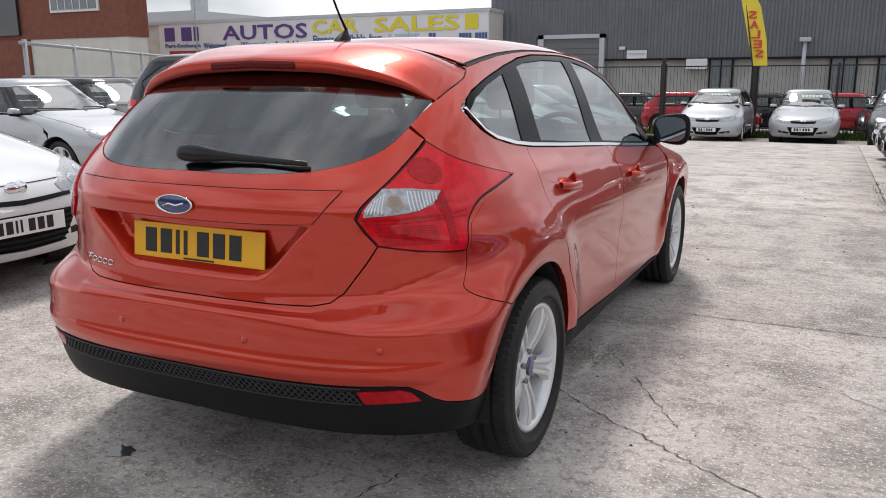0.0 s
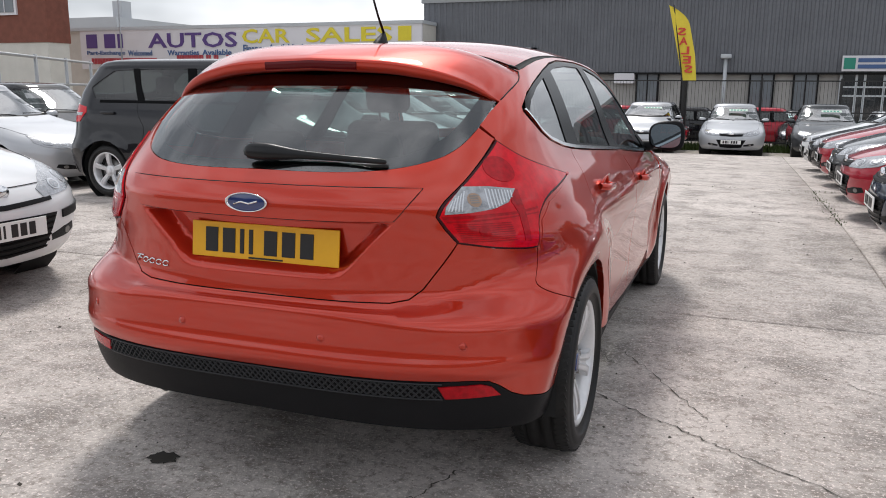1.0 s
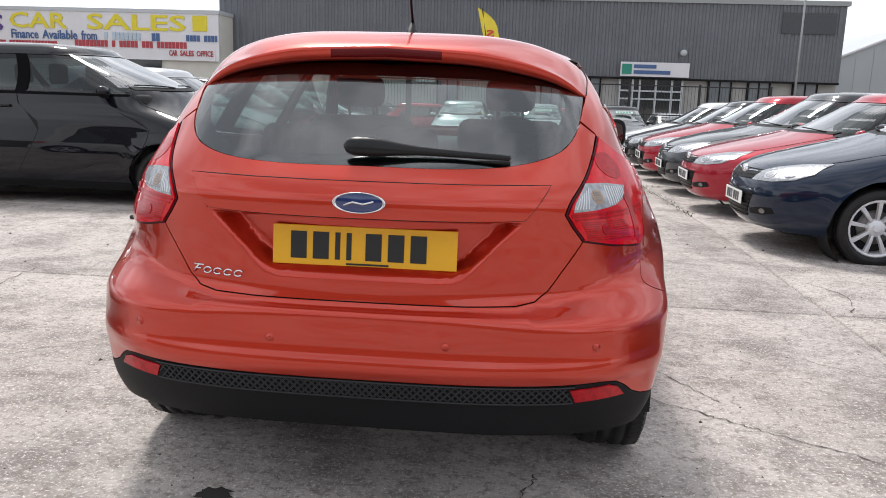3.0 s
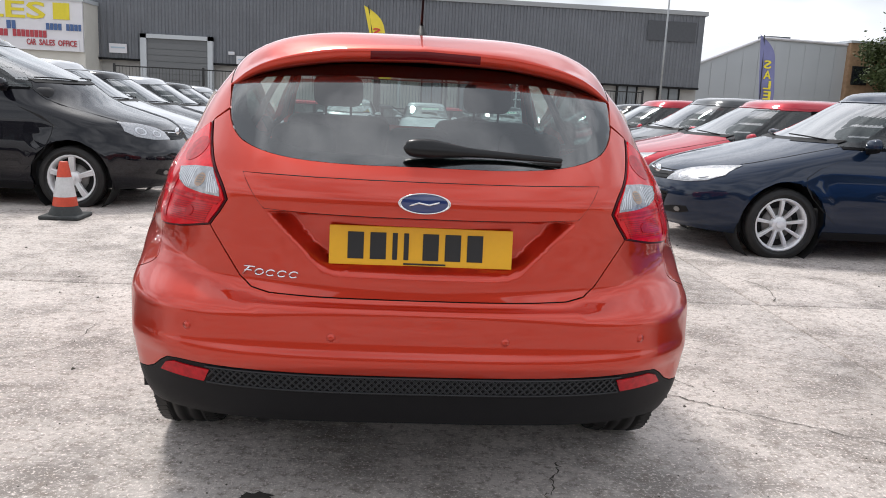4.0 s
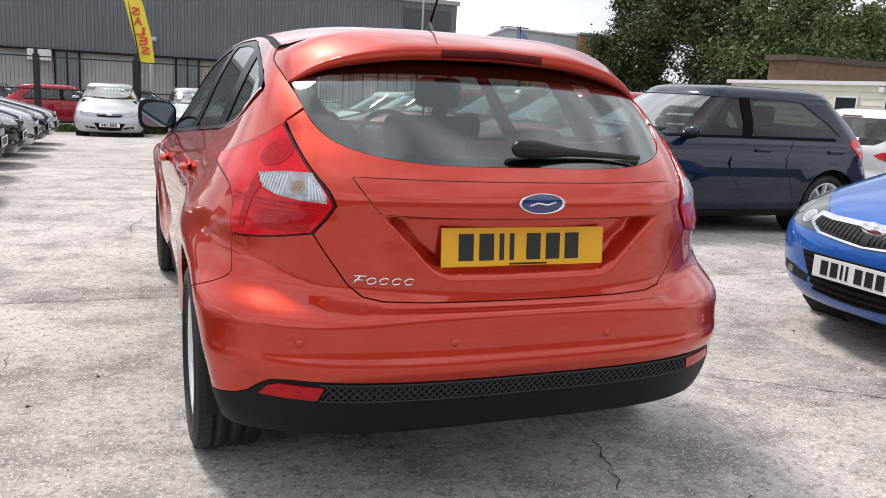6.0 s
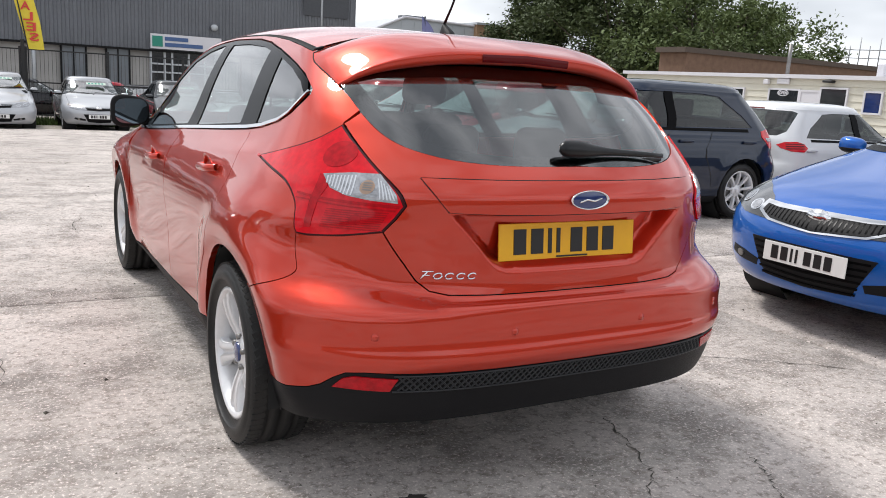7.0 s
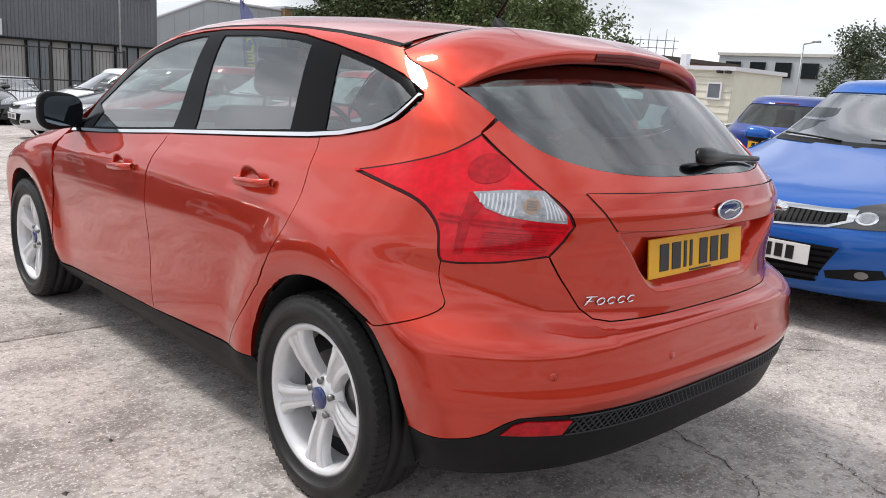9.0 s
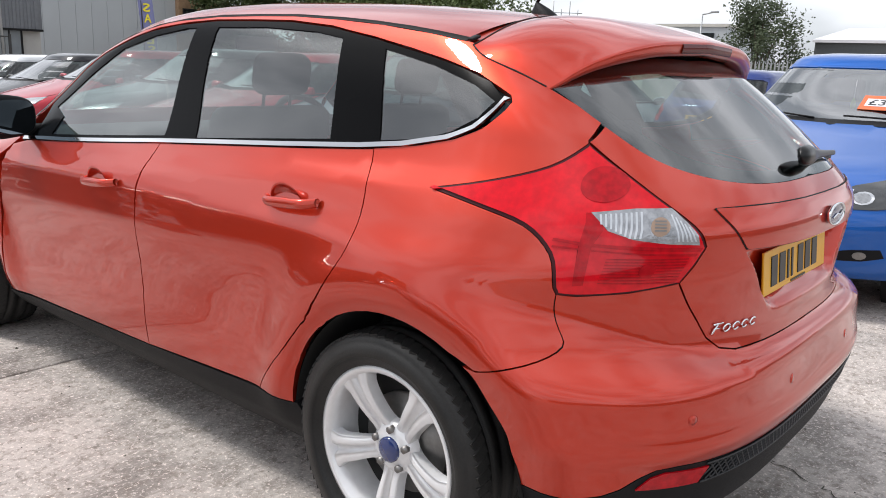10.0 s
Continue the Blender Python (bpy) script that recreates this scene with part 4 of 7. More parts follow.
        if tail == "claw":
            claw = [(.50, tl + .035), (.60, tl + .075), (.78, tl + .085), (.90, tl + .055), (.95, tl + .005), (.86, tl - .045), (.66, tl - .04), (.54, tl - .005)]
            tail_ = panel(sh, "tail_lamp", wide(claw, s), RED_LENS, t, step=.04, out=.006, gap=0, lip=.014, label="red claw-shaped tail lamp")
            for o_ in (-.012, .016, .044):
                panel(sh, "lamp_bar", wide([(.60, tl + o_), (.88, tl + o_ + .006), (.88, tl + o_ + .016), (.60, tl + o_ + .008)], s), LAMP_EDGE, tail_, step=.05, out=.009, gap=0, lip=.003)
        else:
            tail_ = panel(sh, "tail_lamp", wide([(.52, tl - .09), (.74, tl - .08), (.86, tl + .04), (.84, tl + .10), (.64, tl + .13), (.50, tl + .06)], s), RED_LENS, t, step=.05, out=.004, gap=0, lip=.012)
            panel(sh, "lamp_bar", wide([(.56, tl - .01), (.78, tl - .005), (.80, tl + .03), (.56, tl + .03)], s), CLEAR_LENS, tail_, step=.05, out=.007, gap=0, lip=.003)
        # mirror
        u, z = P(cowl - .46, belt * k + .02)
        c = sh(u, z, side=s)
        mm = new("wing_mirror")
        mm.parent = t
        mm.matrix_local = pose(c[0] + s * .095, c[1] + .02, c[2] + .040, 0, -6 * s, 5 * s)
        for nm, mt, top_ in (("mirror_cap", mat, True), ("mirror_base", BLACK_TRIM, False)):
            bm = bmesh.new()
            bmesh.ops.create_uvsphere(bm, u_segments=16, v_segments=10, radius=1.0)
            for v in bm.verts:
                x_, y_, z_ = v.co
                x_, z_ = math.copysign(abs(x_) ** .65, x_), math.copysign(abs(z_) ** .65, z_)
                v.co = (x_ * .100, (y_ if y_ > 0 else y_ * .3) * .062, z_ * .058) if top_ else (x_ * .101, (y_ if y_ > 0 else y_ * .36) * .063, min(z_ * .061, -.020 - .01 * x_ * s))
            if not top_:
                box(bm, (-.10 if s > 0 else .02, -.012, -.062), (-.02 if s > 0 else .10, .03, -.030), bevel=.008)
            part(nm, bm, mt, mm)
        bm = bmesh.new()
        lathe(bm, [(0.0001, 0), (.9, 0)], 16)
        for v in bm.verts:
            v.co = (v.co.y * .095, -.0215, v.co.z * .052)
        part("mirror_glass", bm, CHROME, mm)
        # bonnet shut line, cowl and wiper
        bm = bmesh.new()
        tube(bm, [sh(uu, zz, side=s, out=.0005) for uu, zz in ((2.47, zl + .14), (2.44, .80 * k), (2.40, .86 * k), (2.36, .92 * k), (2.33, zc - .01))], .0028, 4)
        tube(bm, [sh(uu, .672 * k + .03 * (3 - uu), side=s, out=.0005) for uu in np.linspace(2.66, 3.0, 8)], .0028, 4)
        part("bonnet_gap", bm, DARK, t)
        panel(sh, "cowl", wide([(2.42, zc + .004), (3.0, zc - .004), (3.0, zc + .026), (2.40, zc + .036)], s), BLACK_TRIM, t, step=.03, out=.004, gap=0, lip=.006)
        bm = bmesh.new()
        a0, a1 = (2.90, 2.46) if s > 0 else (2.52, 2.96)
        tube(bm, [sh(a0 + (a1 - a0) * q, zc + .022 + .022 * q, side=s, out=.010 + .008 * math.sin(3.1 * q)) for q in np.linspace(0, 1, 6)], .007, 6)
        part("wiper", bm, BLACK_TRIM, t)
        # grille
        g0, g1 = (.60 * k, .665 * k)
        if nose == "framed":
            panel(sh, "grille_frame", wide([(2.70, g0 + .035), (2.78, g0 - .008), (3.0, g0 - .030), (3.0, g1 + .022), (2.80, g1 + .022), (2.70, g1 + .028)], s), CHROME, t, step=.018, out=.006, gap=0, lip=.012, label="bright chrome grille frame")
            panel(sh, "upper_grille", wide([(2.725, g0 + .038), (2.79, g0 + .003), (3.0, g0 - .020), (3.0, g1 - .002), (2.80, g1 - .002), (2.73, g1 + .006)], s), BLACK_TRIM, t, step=.018, out=.0095, gap=0, lip=.004)
            for k_ in range(12):
                uu = 2.75 + k_ * .0205
                panel(sh, "grille_cell", wide([(uu, g0 + .022 - k_ * .003), (uu + .006, g0 + .022 - k_ * .003), (uu + .006, g1 - .004), (uu, g1 - .004)], s), GLOSS_BLACK, t, step=.05, out=.0115, gap=0, lip=.003)
        elif nose == "plain":
            panel(sh, "upper_grille", wide([(2.74, .575 * k), (3.0, .555 * k), (3.0, .585 * k), (2.74, .600 * k)], s), BLACK_TRIM, t, step=.05, out=.003, gap=0, lip=.008)
            panel(sh, "rub_strip", wide([(2.40, .47), (2.68, .455), (2.68, .505), (2.40, .525)], s), BLACK_TRIM, t, step=.05, out=.010, gap=0, lip=.012, label="black bumper rubbing strip")
        else:
            panel(sh, "upper_grille", wide([(2.79, g0), (3.0, g0 - .012), (3.0, g1), (2.77, g1 - .003)], s), BLACK_TRIM, t, step=.03, out=.005, gap=0, lip=.008)
            for dz in (.0, .03, .06):
                panel(sh, "grille_bar", wide([(2.80, g0 + dz), (3.0, g0 - .012 + dz), (3.0, g0 - .006 + dz), (2.80, g0 + .006 + dz)], s), CHROME if chrome == 2 or dz == .06 else GLOSS_BLACK, t, step=.08, out=.008, gap=0, lip=.006)
        panel(sh, "lower_grille", wide([(2.80, .29), (3.0, .275), (3.0, .505), (2.72, .50)], s), BLACK_TRIM, t, step=.06, out=.003, gap=0, lip=.006)
        for k_ in range(6):
            dz = .035 * k_
            panel(sh, "grille_slat", wide([(2.785 - dz * .25, .297 + dz), (3.0, .287 + dz), (3.0, .298 + dz), (2.785 - dz * .25, .308 + dz)], s), GLOSS_BLACK, t, step=.08, out=.008, gap=0, lip=.006)
        if style != "saloon":
            panel(sh, "brake_light", wide([(0.0, ztop - .016), (.16, ztop - .016), (.16, ztop - .002), (0.0, ztop - .002)], s), DEEP_RED_LENS, t, step=.06, out=.006, gap=0, lip=.006)
    number_plate(t, pose(0, L + .012, .44), 180, PLATE_WHITE)
    number_plate(t, pose(0, float(rear(.80)) - .02, .80), 0, PLATE_YELLOW)
    bm = bmesh.new()
    lathe(bm, [(.0001, .012), (.05, .01), (.058, .0)], 20)
    b = part("badge", bm, CHROME, t)
    b.matrix_local = pose(0, float(front(.655 * k)) + .006, .655 * k, 0, 0, 90) @ Matrix.Diagonal((1.6, 1.35, .85, 1))
    # roof
    bm = bmesh.new()
    us = np.r_[np.linspace(0, 1, 8), np.linspace(1, 2, 9)[1:], np.linspace(2, 3, 8)[1:]]
    right = sh(us, np.full(len(us), ztop))
    loop = np.concatenate([right, (right * (-1, 1, 1))[-2:0:-1]])
    cen = np.array([0, (loop[:, 1].min() + loop[:, 1].max()) / 2, 0])
    rows = []
    for sc, dz in ((1, 0), (.965, .035), (.91, .06), (.82, .078), (.65, .092), (.4, .099), (.12, .10)):
        q = cen + (loop - cen) * (sc, sc, 1)
        q[:, 2] = ztop + dz
        rows.append([tuple(p) for p in np.vstack([q, q[:1]])])
    g = sheet(bm, rows, flip=True)
    bm.faces.new([v for v in g[-1][:-1]][::-1])
    bmesh.ops.remove_doubles(bm, verts=bm.verts[:], dist=1e-4)
    bmesh.ops.recalc_face_normals(bm, faces=bm.faces[:])
    part("roof", bm, mat, t)
    # inside and under
    bm = bmesh.new()
    box(bm, (-w * .84, .55, .22), (w * .84, L - .55, .45))
    box(bm, (-w * .80, fy - .75, .45), (w * .80, cowl - .06, zc - .04), bevel=.05)
    box(bm, (-w * .80, .25, .45), (w * .80, .9, .84), bevel=.04)
    part("cabin_floor", bm, CABIN, t)
    for y in (1.35, 2.2):
        for x in (-.36, .36):
            bm = bmesh.new()
            box(bm, (x - .23, y, .45), (x + .23, y + .5, .62), bevel=.05)
            box(bm, (x - .22, y - .10, .55), (x + .22, y + .06, 1.05 * k), bevel=.05)
            box(bm, (x - .13, y - .10, 1.08 * k), (x + .13, y + .0, 1.27 * k), bevel=.04)
            part("seat", bm, CLOTH, t)
    for cy in (ry, fy):
        for s in (1, -1):
            bm = bmesh.new()
            lathe(bm, [(wr + .01, s * (w - .05)), (wr + .01, s * (w - .34))], 20)
            for v in bm.verts:
                v.co.y += cy
                v.co.z += .31
            part("arch_liner", bm, DARK, t)
    for cy in (ry, fy):
        for s in (1, -1):
            wheel(t, (s * (w - .125), cy, .31), s, r=.31, wid=.20, spokes=rim_spokes, twin=rim_spokes <= 5 and style != "mpv", fine=False, name="wheel")
    return t


def car(name, label, mat, m, L=4.3, W=1.78, H=1.46, **kw):
    """A parked car: the first of its kind is built, the next ones are recoloured copies, a little longer or higher."""
    key = (kw.get("style", "hatch"), kw.get("rim_spokes", 5), kw.get("chrome", True), kw.get("nose", "bars"), kw.get("tail", "plain"))
    if key not in MADE:
        MADE[key] = (build_car(name, label, mat, m, L, W, H, **kw), L, W, H, mat)
        return MADE[key][0]
    first, l0, w0, h0, m0 = MADE[key]
    t = copy_thing(first, m)
    t.scale = (W / w0, L / l0, H / h0)
    t.name = name
    tagged(t, label, "car", kw.get("group", "parked cars"))
    for o in t.children_recursive:
        if o.type == "MESH" and o.data.materials[0] == m0:
            o.material_slots[0].link = "OBJECT"
            o.material_slots[0].material = mat
    return t


def facing_left(x, y, L):
    """The pose of a car whose nose is at x and looks towards -x."""
    return pose(x + L, y, ground_z(x + L / 2, y), 0, 0, 90)


def facing_right(x, y, L):
    return pose(x - L, y, ground_z(x - L / 2, y), 0, 0, -90)


def facing_us(x, y, L):
    return pose(x, y + L, ground_z(x, y + L / 2), 0, 0, 180)


def facing_away(x, y, L):
    """Tail at x, looking towards +x."""
    return pose(x, y, ground_z(x + L / 2, y), 0, 0, -90)


P_BLUE = paint("bright_blue_paint", (0.010, 0.105, 0.42))
P_NAVY = paint("navy_paint", (0.005, 0.014, 0.036), metal=.1)
P_RED = paint("red_paint", (0.38, 0.014, 0.03))
P_GREY = paint("dark_grey_paint", (0.055, 0.058, 0.062), metal=.4)
P_BLACK = paint("black_paint", (0.004, 0.004, 0.007), metal=0)
P_WHITE = paint("white_paint", (0.68, 0.69, 0.70), metal=0)
P_SILVER = paint("silver_paint", (0.46, 0.47, 0.49), metal=.4)
P_DEEPBLUE = paint("deep_blue_paint", (0.03, 0.055, 0.22))
RIGHT, LEFT = "cars parked in the facing row", "cars parked in the opposite row"
car("hatchback", "bright blue hatchback with chrome grille bar, parked nose out", P_BLUE, facing_left(2.32, .95, 4.25), 4.25, 1.78, 1.48, group=RIGHT, chrome=2, nose="framed")
car("hatchback", "navy blue hatchback with multi-spoke alloy wheels", P_NAVY, facing_left(2.32, 5.2, 4.2), 4.2, 1.79, 1.48, rim_spokes=9, group=RIGHT)
car("hatchback", "red hatchback with large dark grille", P_RED, facing_left(2.32, 7.5, 4.25), 4.25, 1.77, 1.43, group=RIGHT)
car("saloon_car", "dark grey saloon car with chrome window trim", P_GREY, facing_left(2.4, 9.7, 4.8), 4.8, 1.85, 1.50, style="saloon", group=RIGHT, chrome=2)
car("hatchback", "red hatchback with black lower grille", P_RED, facing_left(2.4, 11.8, 4.2), 4.2, 1.75, 1.50, group=RIGHT)
car("hatchback", "black hatchback with bright headlamps", P_BLACK, facing_left(2.4, 13.8, 4.2), 4.2, 1.75, 1.46, group=RIGHT)
car("hatchback", "small white hatchback at the row's end", P_WHITE, facing_left(2.4, 15.8, 4.0), 4.0, 1.72, 1.46, group=RIGHT)
car("people_carrier", "black people carrier with five-spoke alloy wheels", P_BLACK, facing_right(-2.25, 6.55, 4.4), 4.4, 1.83, 1.65, style="mpv", group=LEFT, belt=.98)
car("hatchback", "silver upright hatchback with black bumper strip", P_SILVER, facing_right(-2.4, 8.8, 4.0), 4.0, 1.72, 1.52, group=LEFT)
car("hatchback", "black hatchback beside a silver one", P_BLACK, facing_right(-2.4, 10.9, 4.2), 4.2, 1.75, 1.48, group=LEFT)
car("hatchback", "pale silver hatchback in the row", P_SILVER, facing_right(-2.4, 13.0, 4.2), 4.2, 1.75, 1.48, group=LEFT)
car("hatchback", "black hatchback near the fence end", P_BLACK, facing_right(-2.4, 15.0, 4.2), 4.2, 1.75, 1.46, group=LEFT)
car("hatchback", "silver hatchback near the fence end", P_SILVER, facing_right(-2.4, 17.0, 4.2), 4.2, 1.75, 1.46, group=LEFT)
car("hatchback", "white hatchback with black lower grille, nose out", P_WHITE, facing_right(-2.62, 1.45, 4.3), 4.3, 1.80, 1.47, group=LEFT, nose="plain")
car("saloon_car", "silver saloon car parked further back", P_SILVER, facing_right(-7.05, 6.80, 4.55), 4.55, 1.74, 1.47, style="saloon", group=LEFT)
car("estate_car", "dark estate car with chrome window line", P_BLACK, facing_right(-8.6, 9.4, 4.6), 4.6, 1.82, 1.58, group=LEFT, chrome=2)
car("estate_car", "silver estate car facing the yard before the fence", P_SILVER, facing_us(-1.45, 21.3, 4.5), 4.5, 1.77, 1.47, style="mpv", group="cars before the fence")
car("saloon_car", "silver saloon car facing the yard before the fence", P_SILVER, facing_us(.95, 21.8, 4.8), 4.8, 1.77, 1.46, style="saloon", group="cars before the fence")
car("saloon_car", "dark grey saloon car facing the yard", P_GREY, facing_us(3.45, 21.8, 4.8), 4.8, 1.85, 1.48, style="saloon", group="cars before the fence")
car("hatchback", "white hatchback seen from behind, red lamps", P_WHITE, facing_away(7.2, 5.9, 4.0), 4.0, 1.74, 1.46, group="cars in the second row", tail="claw")
car("hatchback", "deep blue hatchback seen from behind", P_DEEPBLUE, facing_away(7.6, 3.5, 4.0), 4.0, 1.70, 1.49, group="cars in the second row")

# ---- the copper-red hatchback in the middle ----
def ease(t):
    t = np.clip(t, 0, 1)
    return t * t * (3 - 2 * t)


def recess_half(z):
    return 0.295 + (z - 0.745) * 0.95


def plate_recess(x, z):
    """The hollow in the tailgate in which the plate sits, under an overhanging lip."""
    hw = recess_half(z)
    return 0.070 * ease((hw - np.abs(x)) / 0.07) * ease((0.903 - z) / 0.010) * ease((z - 0.725) / 0.06)


def tail_form(x, z):
    """The plate's hollow, and the bumper standing proud below a ledge that climbs towards the lamps and softens."""
    a = np.abs(x)
    out = np.clip((a - 0.46) / 0.34, 0, 1)
    ledge = 0.664 + 0.12 * out ** 1.3
    soft = 0.030 + 0.13 * out
    return plate_recess(x, z) - 0.050 * ease((ledge - z) / soft)


def crease_z(y):
    """The height of the shoulder crease that runs from the tail lamp forwards."""
    return 1.0 - 0.083 * (y - 0.72)


def flank_lines(y, z):
    """A crisp shoulder crease and a shallow hollow low on the doors."""
    run = ease((y - 0.72) / 0.25) * ease((3.3 - y) / 0.5)
    d = z - crease_z(y)
    edge = 0.006 * np.clip(1 - np.abs(d) / np.where(d > 0, 0.05, 0.075), 0, 1)
    low = ease((y - 1.02) / 0.25) * ease((3.02 - y) / 0.2)
    return run * edge - 0.004 * low * np.exp(-(((z - 0.52 + 0.03 * (y - 2)) / 0.085) ** 2))


HERO = Shell(
    rear=curve(.18, .245, .24, .145, .30, .095, .40, .066, .455, .052, .475, .043, .497, .038, .512, .0402, .53, .0455, .56, .0500, .60, .0520, .632, .052, .668, .055, .70, .058, .78, .052, .88, .035,
               .94, .03, .985, .048, 1.03, .085, 1.10, .165, 1.20, .29, 1.30, .42, 1.42, .60),
    front=curve(.18, 4.2, .3, 4.32, .5, 4.36, .62, 4.35, .70, 4.28, .8, 4.02, .9, 3.6, .98, 3.34, 1.1, 3.12, 1.2, 2.93, 1.3, 2.7, 1.42, 2.4),
    half=curve(.18, .78, .26, .84, .36, .858, .5, .868, .62, .876, .74, .886, .83, .88, .91, .848, .985, .808, 1.05, .768, 1.1, .742,
               1.2, .695, 1.3, .64, 1.36, .60, 1.42, .54),
    lr=curve(.18, .56, .60, .56, .68, .66, .8, .75, .9, .75, .985, .70, 1.1, .55, 1.15, .48, 1.24, .42, 1.42, .42),
    nr=curve(.18, 3.2, .6, 3.2, .7, 2.6, 1.42, 2.6),
    lf=curve(.18, .9, .6, .9, .9, .8, 1.15, .55, 1.3, .34, 1.42, .30), nf=curve(.18, 2.6, 1.42, 2.6),
    arches=((.755, .31), (3.435, .31)), flare=.026, arch_r=.45, dent=tail_form, swage=flank_lines, flare_w=.085)


hero = thing("hatchback", "copper-red five-door hatchback with silver alloy wheels, clean", "car", pose(0, 0, 0), "")


def hp(y, z):
    return (HERO.u_of(z, y=y), z)


def hline(pts, n=5):
    """Straight runs over the flank through (y, z) places."""
    out = []
    for (ya, za), (yb, zb_) in zip(pts, pts[1:]):
        out += [hp(ya + (yb - ya) * k / n, za + (zb_ - za) * k / n) for k in range(n)]
    return out + [hp(*pts[-1])]


def hloop(pts, n=5):
    return hline(list(pts) + [pts[0]], n)[:-1]


def hbow(pts, n=4):
    """A smooth line over the flank through (y, z) places."""
    return [hp(float(q[0]), float(q[1])) for q in smooth_line(pts, n)]


def hx(x, z):
    return (HERO.u_of(z, x=x), z)


def arc(cy, cz, r, a0, a1, n=16, squash=1.0):
    return [hp(cy + r * math.cos(radians(a)), cz + squash * r * math.sin(radians(a))) for a in np.linspace(a0, a1, n)]


BELT = curve(.60, 1.21, .64, 1.152, .725, 1.112, .85, 1.086, .942, 1.074, 1.482, 1.031, 1.85, 1.004, 2.385, .960, 2.9, .925)
TOPLINE = curve(.60, 1.215, .72, 1.256, .90, 1.296, 1.10, 1.333, 1.29, 1.362, 1.60, 1.382, 1.9, 1.382, 2.15, 1.362, 2.40, 1.30, 2.65, 1.17, 2.85, 1.02, 2.95, .925)
RAIL = curve(.56, 1.30, .76, 1.338, 1.0, 1.372, 1.3, 1.398, 1.6, 1.41, 1.9, 1.408, 2.1, 1.395, 2.3, 1.36, 2.5, 1.29)
ARCH_R = (.752, .31, .385)
ARCH_F = (3.43, .31, .37)

PILLAR_TRIM = material("pillar_trim", (.055, .055, .056), .7, vary=.2)

# right half outlines; s = -1 mirrors them
lamp = smooth_line([(.975, .999), (.846, 1.030), (.706, 1.074), (.612, 1.124)], 4)[:-1] + smooth_line([(.612, 1.124), (.521, 1.036), (.443, .963), (.414, .920)], 4)[:-1] + \
    [(.414, .920), (.424, .882), (.440, .842)] + smooth_line([(.440, .842), (.52, .822), (.60, .811), (.632, .812)], 3) + smooth_line([(.640, .826), (.668, .897), (.735, .948), (.847, .977), (.975, .999)], 4)[:-1]
tail_side = [(.0, .664), (.21, .664), (.30, .667), (.339, .678), (.365, .705), (.389, .752), (.440, .842)]
bumper_rear = smooth_line([(.632, .812), (.630, .74), (.640, .705), (.70, .675), (.80, .648), (.905, .624)], 3)
arch_back = [hp(ARCH_R[0] + ARCH_R[2] * math.cos(radians(a)), ARCH_R[1] + ARCH_R[2] * math.sin(radians(a))) for a in (125, 135, 145, 155, 163, 169)]
black_line = [(.781, .383), (.72, .381), (.661, .386), (.60, .398), (.572, .413), (.545, .440), (.52, .458), (.48, .463), (.40, .461), (.22, .459), (.0, .458)]

panel(HERO, "rear_bumper", both(tail_side + [(.52, .822), (.60, .811)] + bumper_rear + arch_back + black_line), HERO_PAINT, hero, step=.014, gap=.0012, lip=.03, label="copper-red bumper with parking sensors")
valance = black_line[::-1] + [hp(ARCH_R[0] + ARCH_R[2] * math.cos(radians(a)), ARCH_R[1] + ARCH_R[2] * math.sin(radians(a))) for a in (173, 180, 187)] + [(.74, .275), (.60, .285), (.45, .292), (.20, .298), (.0, .300)]
panel(HERO, "lower_bumper", both(valance), BLACK_TRIM, hero, step=.02, lip=.05, label="textured black plastic lower bumper")

# tailgate with glass
glass_edge = smooth_line([(.0, 1.040), (.19, 1.039), (.33, 1.050), (.435, 1.077), (.500, 1.113), (.556, 1.163)], 4) + [(.594, 1.203), (.635, 1.240), (.645, 1.262)]
gate_edge = tail_side[:-1] + [(.440, .842), (.424, .882), (.414, .920)] + smooth_line([(.414, .920), (.443, .963), (.521, 1.036), (.610, 1.128)], 4)[1:]
folds = []
for d_ in (0.0, .020, .045, .070):
    loop = [(-hx(float(recess_half(z)) - d_, z)[0], z) for z in np.linspace(.728, .9025, 14)]
    folds += [loop, [(-u, z) for u, z in loop]]
for z in (.893, .8965, .8995, .903):
    folds.append([(-hx(.43, z)[0], z), (0, z), (hx(.43, z)[0], z)])
panel(HERO, "tailgate", both(gate_edge + glass_edge[:-3][::-1]), HERO_PAINT, hero, step=.0135, gap=.0024, lip=.03, label="copper-red tailgate", creases=folds)
back_glass = both([(.0, 1.043)] + glass_edge[1:-1] + [(.655, 1.30), (.62, 1.335), (.4, 1.335), (.0, 1.335)])
panel(HERO, "rear_window", back_glass, BACK_GLASS, hero, step=.03, out=-.003, gap=.0, lip=0, label="tinted rear window reflecting clouds")
band = glass_edge
frit_in = [(u * .915, z + .027) for u, z in band]
panel(HERO, "window_border", [(u, z) for u, z in band] + frit_in[::-1], GLOSS_BLACK, hero, step=.03, out=-.006, gap=0, lip=0)
panel(HERO, "window_border", [(-u, z) for u, z in band] + [(-u, z) for u, z in frit_in[::-1]], GLOSS_BLACK, hero, step=.03, out=-.006, gap=0, lip=0)
panel(HERO, "window_border", both([(.0, 1.287), (.3, 1.284), (.5, 1.268), (.60, 1.245), (.625, 1.235), (.655, 1.30), (.62, 1.335), (.4, 1.335), (.0, 1.335)]), GLOSS_BLACK, hero, step=.03, out=-.006, gap=0, lip=0)
